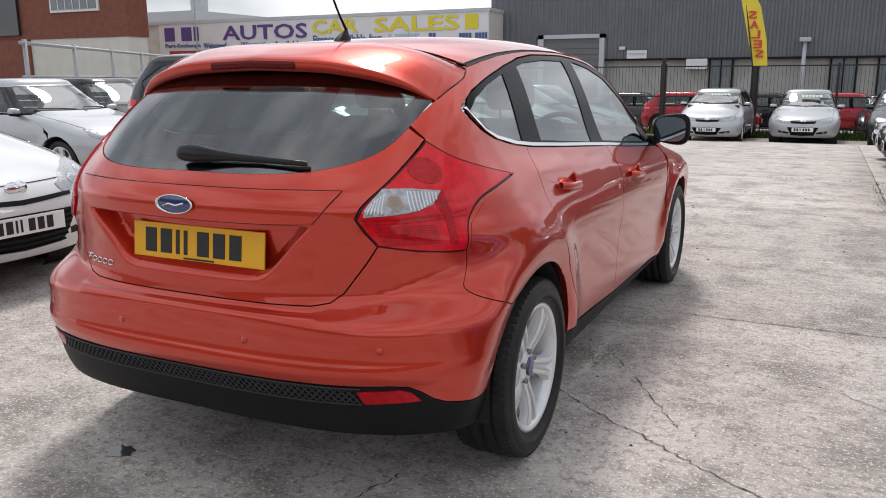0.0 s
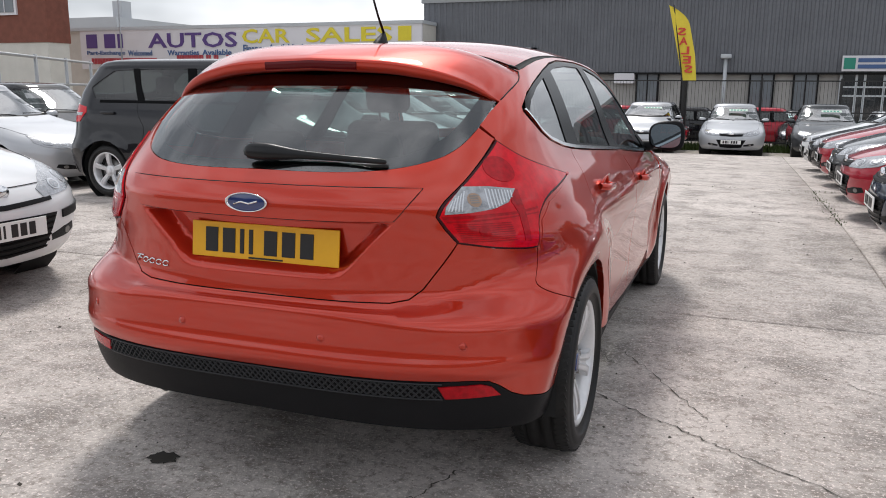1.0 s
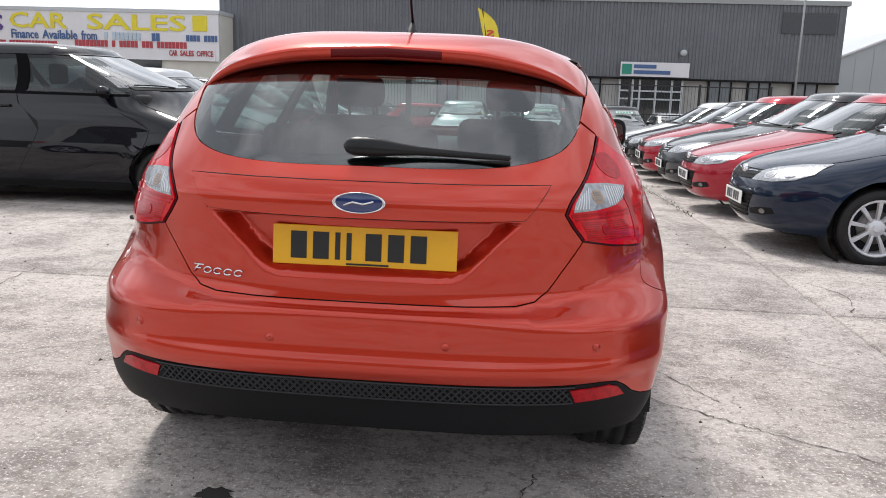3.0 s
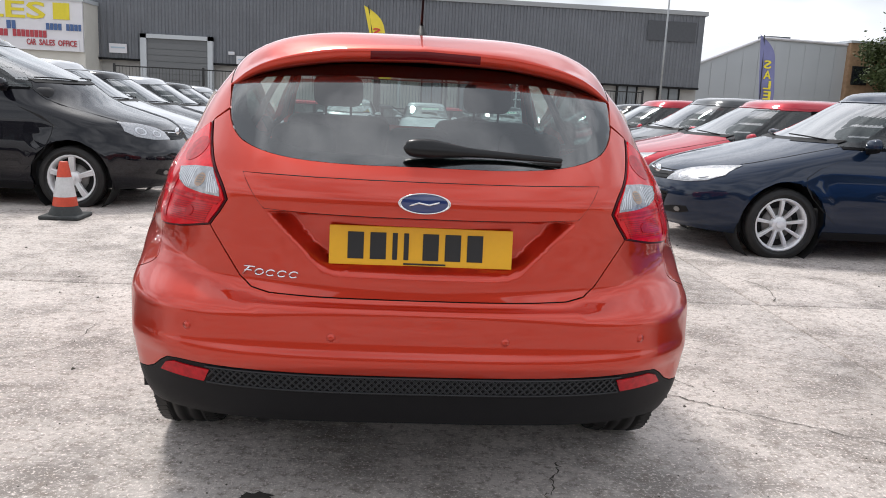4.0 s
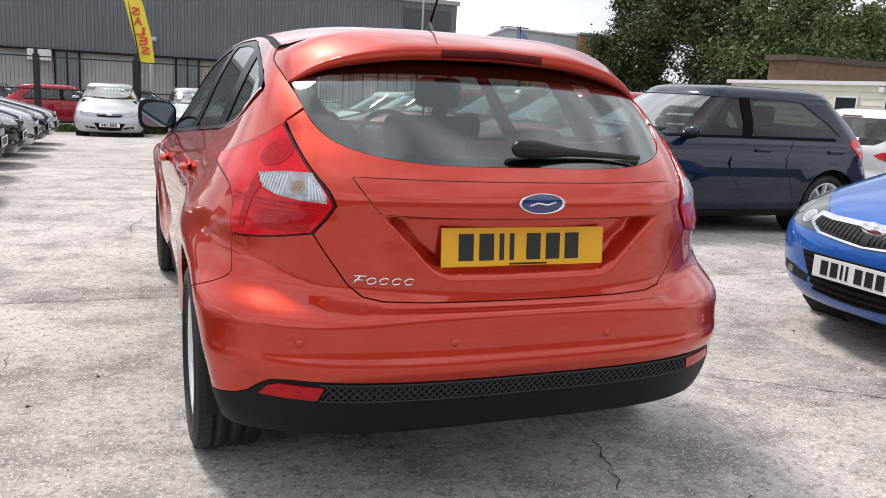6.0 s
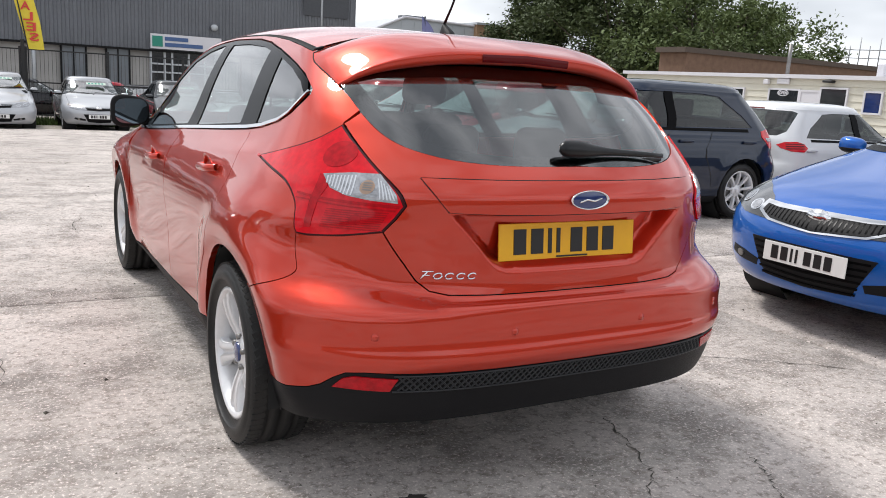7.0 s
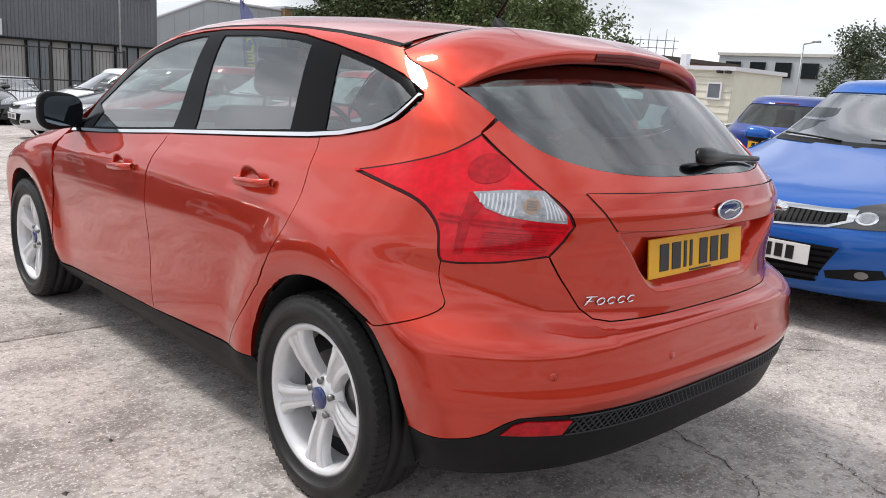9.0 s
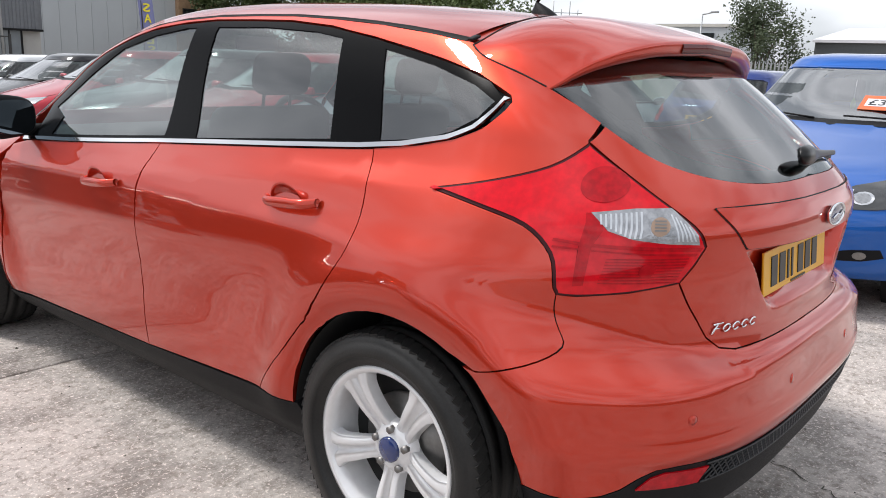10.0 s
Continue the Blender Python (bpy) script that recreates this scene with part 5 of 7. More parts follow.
trim_top = [hx(.0, .997)] + [hx(x, .997) for x in (.15, .3, .45, .505)]
trim_low = [hx(x, z) for x, z in ((.44, .908), (.30, .905), (.15, .904), (.0, .904))]
panel(HERO, "trim_gap", both(trim_top + trim_low), DARK, hero, step=.02, out=.0015, gap=-.0018, lip=.003)
bm = bmesh.new()
seam_ = [HERO(u, z + .0008, out=.0030, side=1) for u, z in trim_low[:1] + trim_top[::-1]] + [HERO(u, z + .0008, out=.0030, side=-1) for u, z in trim_top[1:] + trim_low[:1]]
tube(bm, seam_, .0021, 6)
part("trim_seam", bm, DARK, hero)
panel(HERO, "boot_trim", both(trim_top + trim_low), HERO_PAINT, hero, step=.02, out=.004, gap=.0, lip=.004)

for s in (1, -1):
    q = lambda pts: mirrored(pts, s)  # noqa: E731
    # tail lamp
    panel(HERO, "lamp_gasket", q(lamp), LAMP_EDGE, hero, step=.03, out=.001, gap=.0005, lip=.01)
    lens = panel(HERO, "tail_lamp", q(lamp), RED_LENS, hero, step=.016, out=.006, gap=.0065, lip=.012, label="red tail lamp wrapping the corner")
    ring_ = [(.598 + .046 * math.cos(a) - .010 * math.sin(a), 1.041 + .036 * math.sin(a)) for a in np.linspace(0, 2 * math.pi, 20, endpoint=False)]
    panel(HERO, "lamp_chamber", q(ring_), DULL_RED_LENS, lens, step=.015, out=.0072, gap=0, lip=.001)
    clear = [(.624, .985), (.592, .951), (.545, .936), (.49, .929), (.432, .926), (.440, .946), (.462, .972), (.486, .998), (.55, .996)]
    panel(HERO, "reversing_lens", q(clear), CLEAR_LENS, lens, step=.012, out=.0082, gap=0, lip=.003, label="clear reversing lamp")
    for k in range(9):
        uu = .535 + k * .0085
        panel(HERO, "lens_flute", q([(uu, .9385 + max(0, k - 2) * .004), (uu + .0035, .9385 + max(0, k - 2) * .004), (uu + .0065, .990 - k * .001), (uu + .003, .990 - k * .001)]), PALE_LENS, lens, step=.02, out=.0090, gap=0, lip=.0015)
    for k in range(5):
        uu = .452 + k * .0075
        panel(HERO, "lens_flute", q([(uu - .012, .934), (uu - .009, .934), (uu + .008, .962 + k * .006), (uu + .005, .962 + k * .006)]), PALE_LENS, lens, step=.02, out=.0090, gap=0, lip=.0015)
    bulb = [(.507 + .0165 * math.cos(a), .962 + .0185 * math.sin(a)) for a in np.linspace(0, 2 * math.pi, 14, endpoint=False)]
    panel(HERO, "indicator_bulb", q(bulb), AMBER, lens, step=.012, out=.0088, gap=0, lip=.002)
    for k in range(4):
        panel(HERO, "bulb_bar", q([(.497, .953 + k * .006), (.517, .953 + k * .006), (.517, .956 + k * .006), (.497, .956 + k * .006)]), STEEL, lens, step=.02, out=.0095, gap=0, lip=.001)
    panel(HERO, "lamp_divider", q([(.606, .984), (.632, .984), (.628, .926), (.612, .835), (.596, .838), (.606, .92), (.600, .95)]), DULL_RED_LENS, lens, step=.02, out=.0078, gap=0, lip=.002)
    for k in range(9):
        zz = .846 + k * .0062
        panel(HERO, "lens_rib", q([(.452 - .0012 * k, zz), (.575, zz - .003), (.575, zz - .0006), (.452 - .0012 * k, zz + .0026)]), DULL_RED_LENS, lens, step=.03, out=.0082, gap=0, lip=.0015)
    panel(HERO, "lower_lens", q([(.424, .920), (.52, .922), (.61, .924), (.672, .930), (.672, .924), (.61, .917), (.52, .914), (.426, .912)]), DULL_RED_LENS, lens, step=.03, out=.0082, gap=0, lip=.002)
    fog = [(.505 + .013 * math.cos(a), .872 + .015 * math.sin(a)) for a in np.linspace(0, 2 * math.pi, 14, endpoint=False)]
    panel(HERO, "fog_bulb", q(fog), DULL_RED_LENS, lens, step=.012, out=.0088, gap=0, lip=.002)
    panel(HERO, "lower_lens", q([(.43, .907), (.52, .908), (.668, .915), (.668, .911), (.52, .904), (.432, .902)]), DULL_RED_LENS, lens, step=.03, out=.0082, gap=0, lip=.002)
    # rear quarter, up to the roof
    frame_top = [hp(y, float(RAIL(y))) for y in (.76, .9, 1.1, 1.3, 1.5, 1.7, 1.9, 2.1, 2.3)]
    pillar = [(2.20, 1.30), (2.22, 1.22), (2.24, 1.12), (2.26, 1.0)]
    dlo_top = [hp(y, float(TOPLINE(y)) + .016) for y in (2.80, 2.65, 2.5, 2.35, 2.2, 2.05, 1.9, 1.7, 1.5, 1.3, 1.1, .95, .8, .70)]
    dlo_tip = [hp(.592, 1.219), hp(.583, 1.205), hp(.592, 1.185), hp(.632, 1.142)]
    dlo_low = [hp(.70, 1.112), hp(.80, 1.0885), hp(.90, 1.0735), hp(.945, 1.0668)]
    seam_rear = hbow([(.946, 1.0668), (.918, .99), (.900, .912), (.910, .828), (.966, .732), (1.046, .624), (1.158, .496), (1.262, .38), (1.292, .338)], 4)
    arch_all = arc(*ARCH_R[:2], ARCH_R[2], -2, 118, 20)
    rest = pillar + [(2.24, .955)] + dlo_top + dlo_tip + dlo_low
    outer = [(.640, .826), (.668, .897), (.735, .948), (.847, .977), (.975, .999), (.846, 1.030), (.706, 1.074), (.612, 1.124)]
    quarter = seam_rear + [hp(1.14, .343)] + arch_all[1:] + [(.905, .626)] + bumper_rear[::-1][1:] + smooth_line(outer[:5], 4)[:-1] + smooth_line(outer[4:], 4) + [(.610, 1.131), (.560, 1.168), (.598, 1.205), hp(.535, 1.2435), hp(.60, 1.268), hp(.66, 1.288), hp(.714, 1.306), hp(.745, 1.322)] + frame_top + rest
    edge_line = lambda ya, yb: [q([hp(y, float(crease_z(y)) + dz) for y in np.linspace(ya, yb, 9)]) for dz in (0.0, -.075, .05)]  # noqa: E731
    panel(HERO, "rear_quarter", q(quarter), HERO_PAINT, hero, step=.02, gap=.0012, lip=.025)
    inner = [(.615, 1.09), (.575, 1.165), (.605, 1.205), (.66, 1.245), hp(.62, 1.285), hp(.76, 1.33), hp(1.0, 1.365), hp(1.3, 1.392), hp(1.6, 1.404), hp(1.9, 1.402), hp(2.1, 1.39), hp(2.3, 1.352), hp(2.3, 1.335), hp(2.1, 1.37), hp(1.9, 1.388), hp(1.6, 1.388), hp(1.3, 1.37), hp(1.0, 1.325),
             hp(.80, 1.285), hp(.66, 1.245), hp(.60, 1.21), hp(.64, 1.145), hp(.74, 1.105), hp(.74, 1.05)]
    panel(HERO, "pillar_trim", q(inner), PILLAR_TRIM, hero, step=.04, out=-.028, gap=0, lip=0)
    # doors
    belt_r = [hp(y, float(BELT(y)) - .0068) for y in (1.0, 1.2, 1.5, 1.8)]
    rear_door = seam_rear[::-1] + belt_r + hbow([(1.880, .998), (1.912, .90), (1.915, .79), (1.917, .62), (1.924, .44), (1.924, .302)], 4) + [hp(1.6, .322)]
    panel(HERO, "rear_door", q(rear_door), HERO_PAINT, hero, step=.022, gap=.0020, lip=.025, creases=edge_line(.925, 1.90)[:1])
    belt_f = [hp(y, float(BELT(y)) - .0068) for y in (2.0, 2.3, 2.6, 2.78)]
    front_door = hbow([(1.880, .998), (1.912, .90), (1.915, .79), (1.917, .62), (1.924, .44), (1.924, .302)], 4)[::-1] + belt_f + hbow([(2.90, .90), (2.955, .75), (2.985, .50), (3.0, .27)], 4) + [hp(2.5, .285)]
    panel(HERO, "front_door", q(front_door), HERO_PAINT, hero, step=.024, gap=.0020, lip=.025, creases=edge_line(1.93, 2.90)[:1])
    wing = [hp(3.0, .27)] + smooth_line([hp(2.985, .50), hp(2.955, .75), hp(2.90, .90)], 3) + [hp(2.86, .93), (2.24, .955), (2.5, .90), (2.62, .80), (2.7, .7), (2.7, .25)] + [hp(3.9, .22)] + arc(*ARCH_F[:2], ARCH_F[2], 0, 180, 20)
    panel(HERO, "front_wing", q(wing), HERO_PAINT, hero, step=.03, lip=.02)
    # sill
    sill = [hp(1.12, .345), hp(1.28, .335), hp(1.6, .318), hp(1.912, .302), hp(2.5, .281), hp(3.0, .265), hp(3.06, .26), hp(3.05, .19), hp(1.09, .19)]
    panel(HERO, "sill", q(sill), BLACK_TRIM, hero, step=.04, out=.002, lip=.04)
    # windows
    w_q = hloop([(.625, 1.205), (.655, 1.165), (.72, 1.128), (.80, 1.104), (.940, 1.088), (.965, 1.15), (1.040, 1.318), (1.0, 1.311), (.85, 1.282), (.70, 1.241)])
    w_r = hloop([(1.120, 1.076), (1.30, 1.061), (1.715, 1.027), (1.775, 1.16), (1.855, 1.374), (1.6, 1.375), (1.35, 1.362), (1.225, 1.345), (1.165, 1.20)])
    w_f = hloop([(1.885, 1.020), (2.2, .994), (2.62, .962), (2.60, 1.03), (2.70, 1.06), (2.52, 1.19), (2.37, 1.292), (2.2, 1.342), (2.03, 1.370), (1.975, 1.371), (1.93, 1.2)])
    for nm, pts in (("quarter_window", w_q), ("rear_side_window", w_r), ("front_side_window", w_f)):
        panel(HERO, nm, q(pts), HERO_GLASS, hero, step=.04, out=-.005, gap=0, lip=0)
    frame_line = [hp(y, float(BELT(y)) - .004) for y in (2.80, 2.5, 2.2, 1.9, 1.6, 1.3, 1.0, .85, .72, .645)] + [hp(.603, 1.205)] + [hp(y, float(TOPLINE(y)) + .012) for y in (.66, .75, .9, 1.1, 1.3, 1.5, 1.7, 1.9, 2.1, 2.3, 2.5, 2.65, 2.78)]
    panel(HERO, "window_frame", q(frame_line), GLOSS_BLACK, hero, step=.024, out=-.002, gap=0, lip=.01, holes=[q(w_q), q(w_r), q(w_f)], label="gloss black window surround")
    lo_ = [hp(y, float(BELT(y)) - .006) for y in (2.82, 2.5, 2.2, 1.9, 1.6, 1.3, 1.0, .85, .72, .65, .60)] + [hp(.588, 1.21)]
    hi_ = [hp(.604, 1.214)] + [hp(y, float(BELT(y)) + .006) for y in (.618, .66, .73, .86, 1.0, 1.3, 1.6, 1.9, 2.2, 2.5, 2.82)]
    panel(HERO, "chrome_strip", q(lo_ + hi_), CHROME, hero, step=.03, out=.006, gap=0, lip=.008, label="bright chrome window strip")
    # reflectors, sensors, handles
    panel(HERO, "rear_reflector", q([(.545, .411), (.425, .405), (.411, .444), (.50, .450), (.525, .440)]), DULL_RED_LENS, hero, step=.015, out=.004, gap=0, lip=.008, label="red bumper reflector")
    # mirror
    bm = bmesh.new()
    bmesh.ops.create_uvsphere(bm, u_segments=28, v_segments=16, radius=1.0)
    for v in bm.verts:
        x, y, z = v.co
        e = 2.0 / 3.2
        x, z = math.copysign(abs(x) ** e, x), math.copysign(abs(z) ** e, z)
        v.co = (x * .100, (y * .09 if y > 0 else y * .022), z * (.082 + .012 * x * s))
    mir = part("wing_mirror", bm, BLACK_TRIM, hero, "black door mirror")
    mir.matrix_local = pose(.928 if s > 0 else -.900, 2.78, 1.018, 0, 0, -6 * s)
    bm = bmesh.new()
    ring = [bm.verts.new((math.copysign(abs(math.cos(a)) ** .6, math.cos(a)) * .084, -.0235, math.copysign(abs(math.sin(a)) ** .6, math.sin(a)) * .066)) for a in np.linspace(0, 2 * math.pi, 32, endpoint=False)]
    bm.faces.new(ring)
    part("mirror_glass", bm, material("mirror", (.20, .235, .26), .03, 1.0) if s > 0 else bpy.data.materials["mirror"], mir, smooth=False)
    bm = bmesh.new()
    box(bm, (-.09, -.03, -.02), (.03, .05, .03), bevel=.015)
    b_ = part("mirror_arm", bm, BLACK_TRIM, mir)
    b_.matrix_local = pose(-s * .10, .03, -.065) @ Matrix.Diagonal((s, 1, 1, 1))
    # wheels
    for cy in (.787, 3.435):
        wheel(hero, (s * .775, cy, .314), s, spin=36 if cy < 1 else 60)
    for cy, cz, r in (ARCH_R, ARCH_F):
        bm = bmesh.new()
        rr = []
        for xo in (.862, .80, .60):
            rr.append([(s * xo, cy + (r - .002) * math.cos(a), cz + (r + .004) * math.sin(a)) for a in np.linspace(.0, math.pi + .1, 28)])
        sheet(bm, rr)
        sheet(bm, [[(s * .60, cy + r * k * math.cos(a), cz + r * k * math.sin(a)) for a in np.linspace(-.1, math.pi + .1, 28)] for k in (1.02, .02)])
        part("arch_liner", bm, DARK, hero)

panel(HERO, "fuel_flap", [(.650, .800), (.706, .776), (.748, .797), (.809, .864), (.880, .930), (.925, .968), (.847, .968), (.738, .938), (.672, .888), (.648, .83)], HERO_PAINT, hero, step=.02, out=.002, gap=0, lip=.012)

# handles
for s in (1, -1):
    for y, z in ((1.16, .912), (2.135, .848)):
        u, _ = hp(y, z)
        c = HERO(u, z, side=s)
        bm = bmesh.new()
        rows = []
        for i in range(13):
            k = i / 12
            yy = -.105 + .21 * k
            bow = .030 * (1 - (2 * k - 1) ** 6) + .004
            hh = .0155 - .003 * abs(2 * k - 1)
            rows.append([(bow + .010 * math.cos(a), yy, hh * math.sin(a)) for a in np.linspace(0, 2 * math.pi, 13)])
        sheet(bm, rows)
        h_ = part("door_handle", bm, HERO_PAINT, hero)
        h_.matrix_local = Matrix.Translation(c) @ Matrix.Diagonal((s, 1, 1, 1)) @ pose(0, 0, 0, 0, 6, 0) @ pose(0, 0, 0, -4)
        bm = bmesh.new()
        lathe(bm, [(.001, -.016), (.6, -.012), (.9, -.004), (1.0, .0025), (1.08, .001)], 24)
        for v in bm.verts:
            v.co = (v.co.x, v.co.y * .062, v.co.z * .044)
        cup = part("handle_recess", bm, HERO_PAINT, hero)
        cup.matrix_local = Matrix.Translation(c) @ Matrix.Diagonal((s, 1, 1, 1)) @ pose(.0035, .02, .0, 0, 14, 0)

# roof, with its centre higher than the rails
CENTRE = curve(.40, 1.375, .56, 1.402, .76, 1.428, 1.0, 1.450, 1.4, 1.474, 1.9, 1.484, 2.3, 1.470, 2.45, 1.455, 2.7, 1.42)


def rail_x(y):
    z = float(RAIL(y))
    return float(HERO(HERO.u_of(z, y=y), z)[0])


def roof_point(s, y):
    xe, ze, h = rail_x(y), float(RAIL(y)), float(CENTRE(y))
    return (s * xe, y, ze + (h - ze) * (1 - abs(s) ** 3.0))


bm = bmesh.new()
ss = np.linspace(-.962, .962, 31)
ys_ = [.79, .8, .9, 1.0, 1.15, 1.3, 1.5, 1.7, 1.9, 2.1, 2.25, 2.38]
sheet(bm, [[roof_point(s, y if i else y - .03 + .03 * abs(s) ** 2) for s in ss] for i, y in enumerate(ys_)])
part("roof", bm, HERO_PAINT, hero)
for s in (1, -1):
    bm = bmesh.new()
    sheet(bm, [[(p[0], p[1], p[2] - d) for p, d in ((roof_point(s * .962, y), .0), (roof_point(s * .964, y), .004), (roof_point(s * .98, y), .004), (roof_point(s * .996, y), .003), (roof_point(s * 1.0, y), .0))] for y in ys_], flip=s < 0)
    part("roof_strip", bm, DARK, hero)

bm = bmesh.new()
sheet(bm, [[(p[0] * .997, p[1], p[2] - .005) for p in (roof_point(s, y) for s in np.linspace(-1, 1, 31))] for y in (.66, .70, .75, .80, .84)])
part("roof_end", bm, HERO_PAINT, hero)

# spoiler: the roof runs on over the glass to a trailing edge
TRAIL_Y = curve(0, .405, .25, .415, .45, .45, .56, .495, .61, .525, .66, .56)
TRAIL_Z = curve(0, 1.372, .25, 1.362, .40, 1.340, .50, 1.312, .57, 1.275, .61, 1.243, .66, 1.20)
EDGE_Z = curve(.53, 1.241, .60, 1.269, .66, 1.289, .714, 1.307, .757, 1.332)
bm = bmesh.new()
rows, under = [], []
for s in np.linspace(-1, 1, 49):
    a_ = abs(s)
    x1 = s * .615
    ty, tz = float(TRAIL_Y(abs(x1))), float(TRAIL_Z(abs(x1)))
    y0 = .785 - .045 * a_ ** 2
    top = Vector(roof_point(s * .985, y0))
    top.y = y0
    te = Vector((x1, ty, tz))
    if a_ > .999:
        te = Vector(HERO(HERO.u_of(1.241, y=.532), 1.241, side=1 if s > 0 else -1))
    row = []
    for k in np.linspace(0, 1, 9):
        p = top.lerp(te, k)
        p.z += (.022 + .034 * a_ ** 2) * math.sin(math.pi * k) * (1 - .25 * k)
        ey = .757 - .225 * k
        ez = float(EDGE_Z(ey))
        e_ = Vector(HERO(HERO.u_of(ez, y=ey), ez, side=1 if s > 0 else -1))
        row.append(p.lerp(e_, a_ ** 9))
    fall = 1 - .6 * a_ ** 6
    row += [te + Vector((0, -.004, -.004)), te + Vector((0, -.005, -.009 * fall)), te + Vector((0, .000, -.034 * fall)), te + Vector((0, .016, -.040 * fall)), te + Vector((-s * .004, .050, -.042 * fall))]
    under.append([te + Vector((-s * .004, .048, -.0415 * fall)), te + Vector((-s * .01, .06, -.032)), te + Vector((-s * .02, .12, -.03)), te + Vector((-s * .03, .20, -.02))])
    rows.append(row)
sheet(bm, rows)
spoiler = part("spoiler", bm, HERO_PAINT, hero, "copper-red roof spoiler")
bm = bmesh.new()
tube(bm, [p + Vector((0, .001, .0005)) for p in [r[0] for r in rows]], .0022, 6)
for r in (rows[0], rows[-1]):
    tube(bm, [p for p in r[:9]], .0022, 6)
part("spoiler_seam", bm, DARK, spoiler)
for s in (1, -1):
    bm = bmesh.new()
    box(bm, (-.016, -.011, -.004), (.016, .011, .004), bevel=.0035)
    cap_ = part("strip_cap", bm, BLACK_TRIM, hero)
    cap_.matrix_local = Matrix.Translation(Vector(roof_point(s * .965, .775)) + Vector((0, 0, .001))) @ pose(0, 0, 0, 0, 18 * s, 0)
bm = bmesh.new()
sheet(bm, under)
part("spoiler_underside", bm, BLACK_TRIM, spoiler)
bm = bmesh.new()
rows = []
for x in np.linspace(-.17, .17, 11):
    ty, tz = float(TRAIL_Y(abs(x))), float(TRAIL_Z(abs(x)))
    rows.append([(x, ty - .004, tz - .007), (x, ty - .0075, tz - .011), (x, ty - .0045, tz - .031), (x, ty + .001, tz - .034)])
sheet(bm, rows)
part("brake_light", bm, DEEP_RED_LENS, spoiler, "high dark-red brake light")

# aerial
bm = bmesh.new()
rows = []
for i in range(9):
    k = i / 8
    rows.append([(math.cos(a) * .024 * (1 - .75 * k), .05 * (1 - k) * math.sin(a) + .03 * k, .045 * k ** .8) for a in np.linspace(0, 2 * math.pi, 15)])
sheet(bm, rows)
tube(bm, [(0, .03, .04), (0, -.02, .10), (0, -.17, .32)], .0055, 8, taper=.0032)
ae = part("aerial", bm, BLACK_TRIM, hero)
ae.matrix_local = pose(0, .955, 1.443)

# rear wiper
wp = new("rear_wiper")
wp.parent = hero
bm = bmesh.new()
rows = []
WIPE_H = curve(-.058, .002, -.05, .016, -.03, .025, .02, .027, .07, .021, .14, .013, .40, .0075)
for xx in (-.058, -.056, -.05, -.04, -.03, -.01, .02, .045, .07, .10, .14, .2, .27, .34, .395, .40):
    hh = float(WIPE_H(xx)) * (.3 if xx == .40 else 1.0)
    c = Vector((xx, -.012 + .018 * max(xx, 0), .004 - .028 * max(xx, 0)))
    rows.append([c + Vector((0, -.75 * hh * math.sin(a_) - (.004 if math.sin(a_) < -.9 else 0), hh * math.copysign(abs(math.cos(a_)) ** .8, math.cos(a_)))) for a_ in np.linspace(0, 2 * math.pi, 17)])
sheet(bm, rows)
part("wiper_arm", bm, material("wiper_black", (0.006, 0.006, 0.007), 0.3, spec=0.35, vary=0.2, scale=30), wp)
bm = bmesh.new()
tube(bm, [(.06 + .34 * k, .008, -.022 + .004 * k) for k in np.linspace(0, 1, 6)], .006, 6)
part("wiper_blade", bm, RUBBER, wp)
wp.matrix_local = pose(-.005, .122, 1.082, -12, 1, 4)

# plate, badge, name marks, sensors
np_ob = number_plate(hero, pose(0, .098, .811, -6), 0, PLATE_YELLOW)
bm = bmesh.new()
box(bm, (-.05, -.0025, -.0515), (.07, .001, -.0465))
part("dealer_bar", bm, PLATE_INK, np_ob, smooth=False)
bd = new("badge")
bd.parent = hero
bd.matrix_local = pose(0, .026, .947, 0, 0, -90) @ pose(0, 0, 0, 0, 0, 0)
bm = bmesh.new()
lathe(bm, [(.9, .0), (1.0, -.006), (.99, -.010), (.93, -.011), (.88, -.007)], 48)
for v in bm.verts:
    v.co = (-v.co.x, v.co.y * .072, v.co.z * .029)
part("badge_ring", bm, CHROME, bd)
bm = bmesh.new()
lathe(bm, [(.91, -.006), (.6, -.009), (.001, -.010)], 48)
for v in bm.verts:
    v.co = (-v.co.x, v.co.y * .072, v.co.z * .029)
part("badge_face", bm, BADGE_BLUE, bd)
bm = bmesh.new()
tube(bm, [(.0112, -.040, -.006), (.0125, -.015, .002), (.0125, .012, -.003), (.0112, .040, .005)], .0028, 8)
part("badge_mark", bm, CHROME, bd)
bd.matrix_local = pose(0, .024, .947, 0, 0, -90)
for k in range(5):
    u, z = hx(.487 - .033 * k, .722)
    c = HERO(u, z, out=.003, side=-1)
    bm = bmesh.new()
    if k == 0:
        tube(bm, [(-.016, 0, -.010), (.004, 0, .012)], .0028, 6)
        tube(bm, [(-.012, 0, .013), (.022, 0, .013)], .0024, 6)
        tube(bm, [(-.010, 0, .002), (.012, 0, .002)], .0022, 6)
    else:
        ring = [(.0125 * math.cos(a) + .35 * .0085 * math.sin(a), 0, .0085 * math.sin(a)) for a in np.linspace(.5, 2 * math.pi + (.2 if k == 1 else -.6), 14)]
        tube(bm, ring, .0026, 6)
    mk = part("name_mark", bm, CHROME, hero, "small chrome name mark" if k == 0 else "")
    mk.location = Vector(c)
    mk.rotation_euler = (0, 0, radians(-16 + 2 * k))
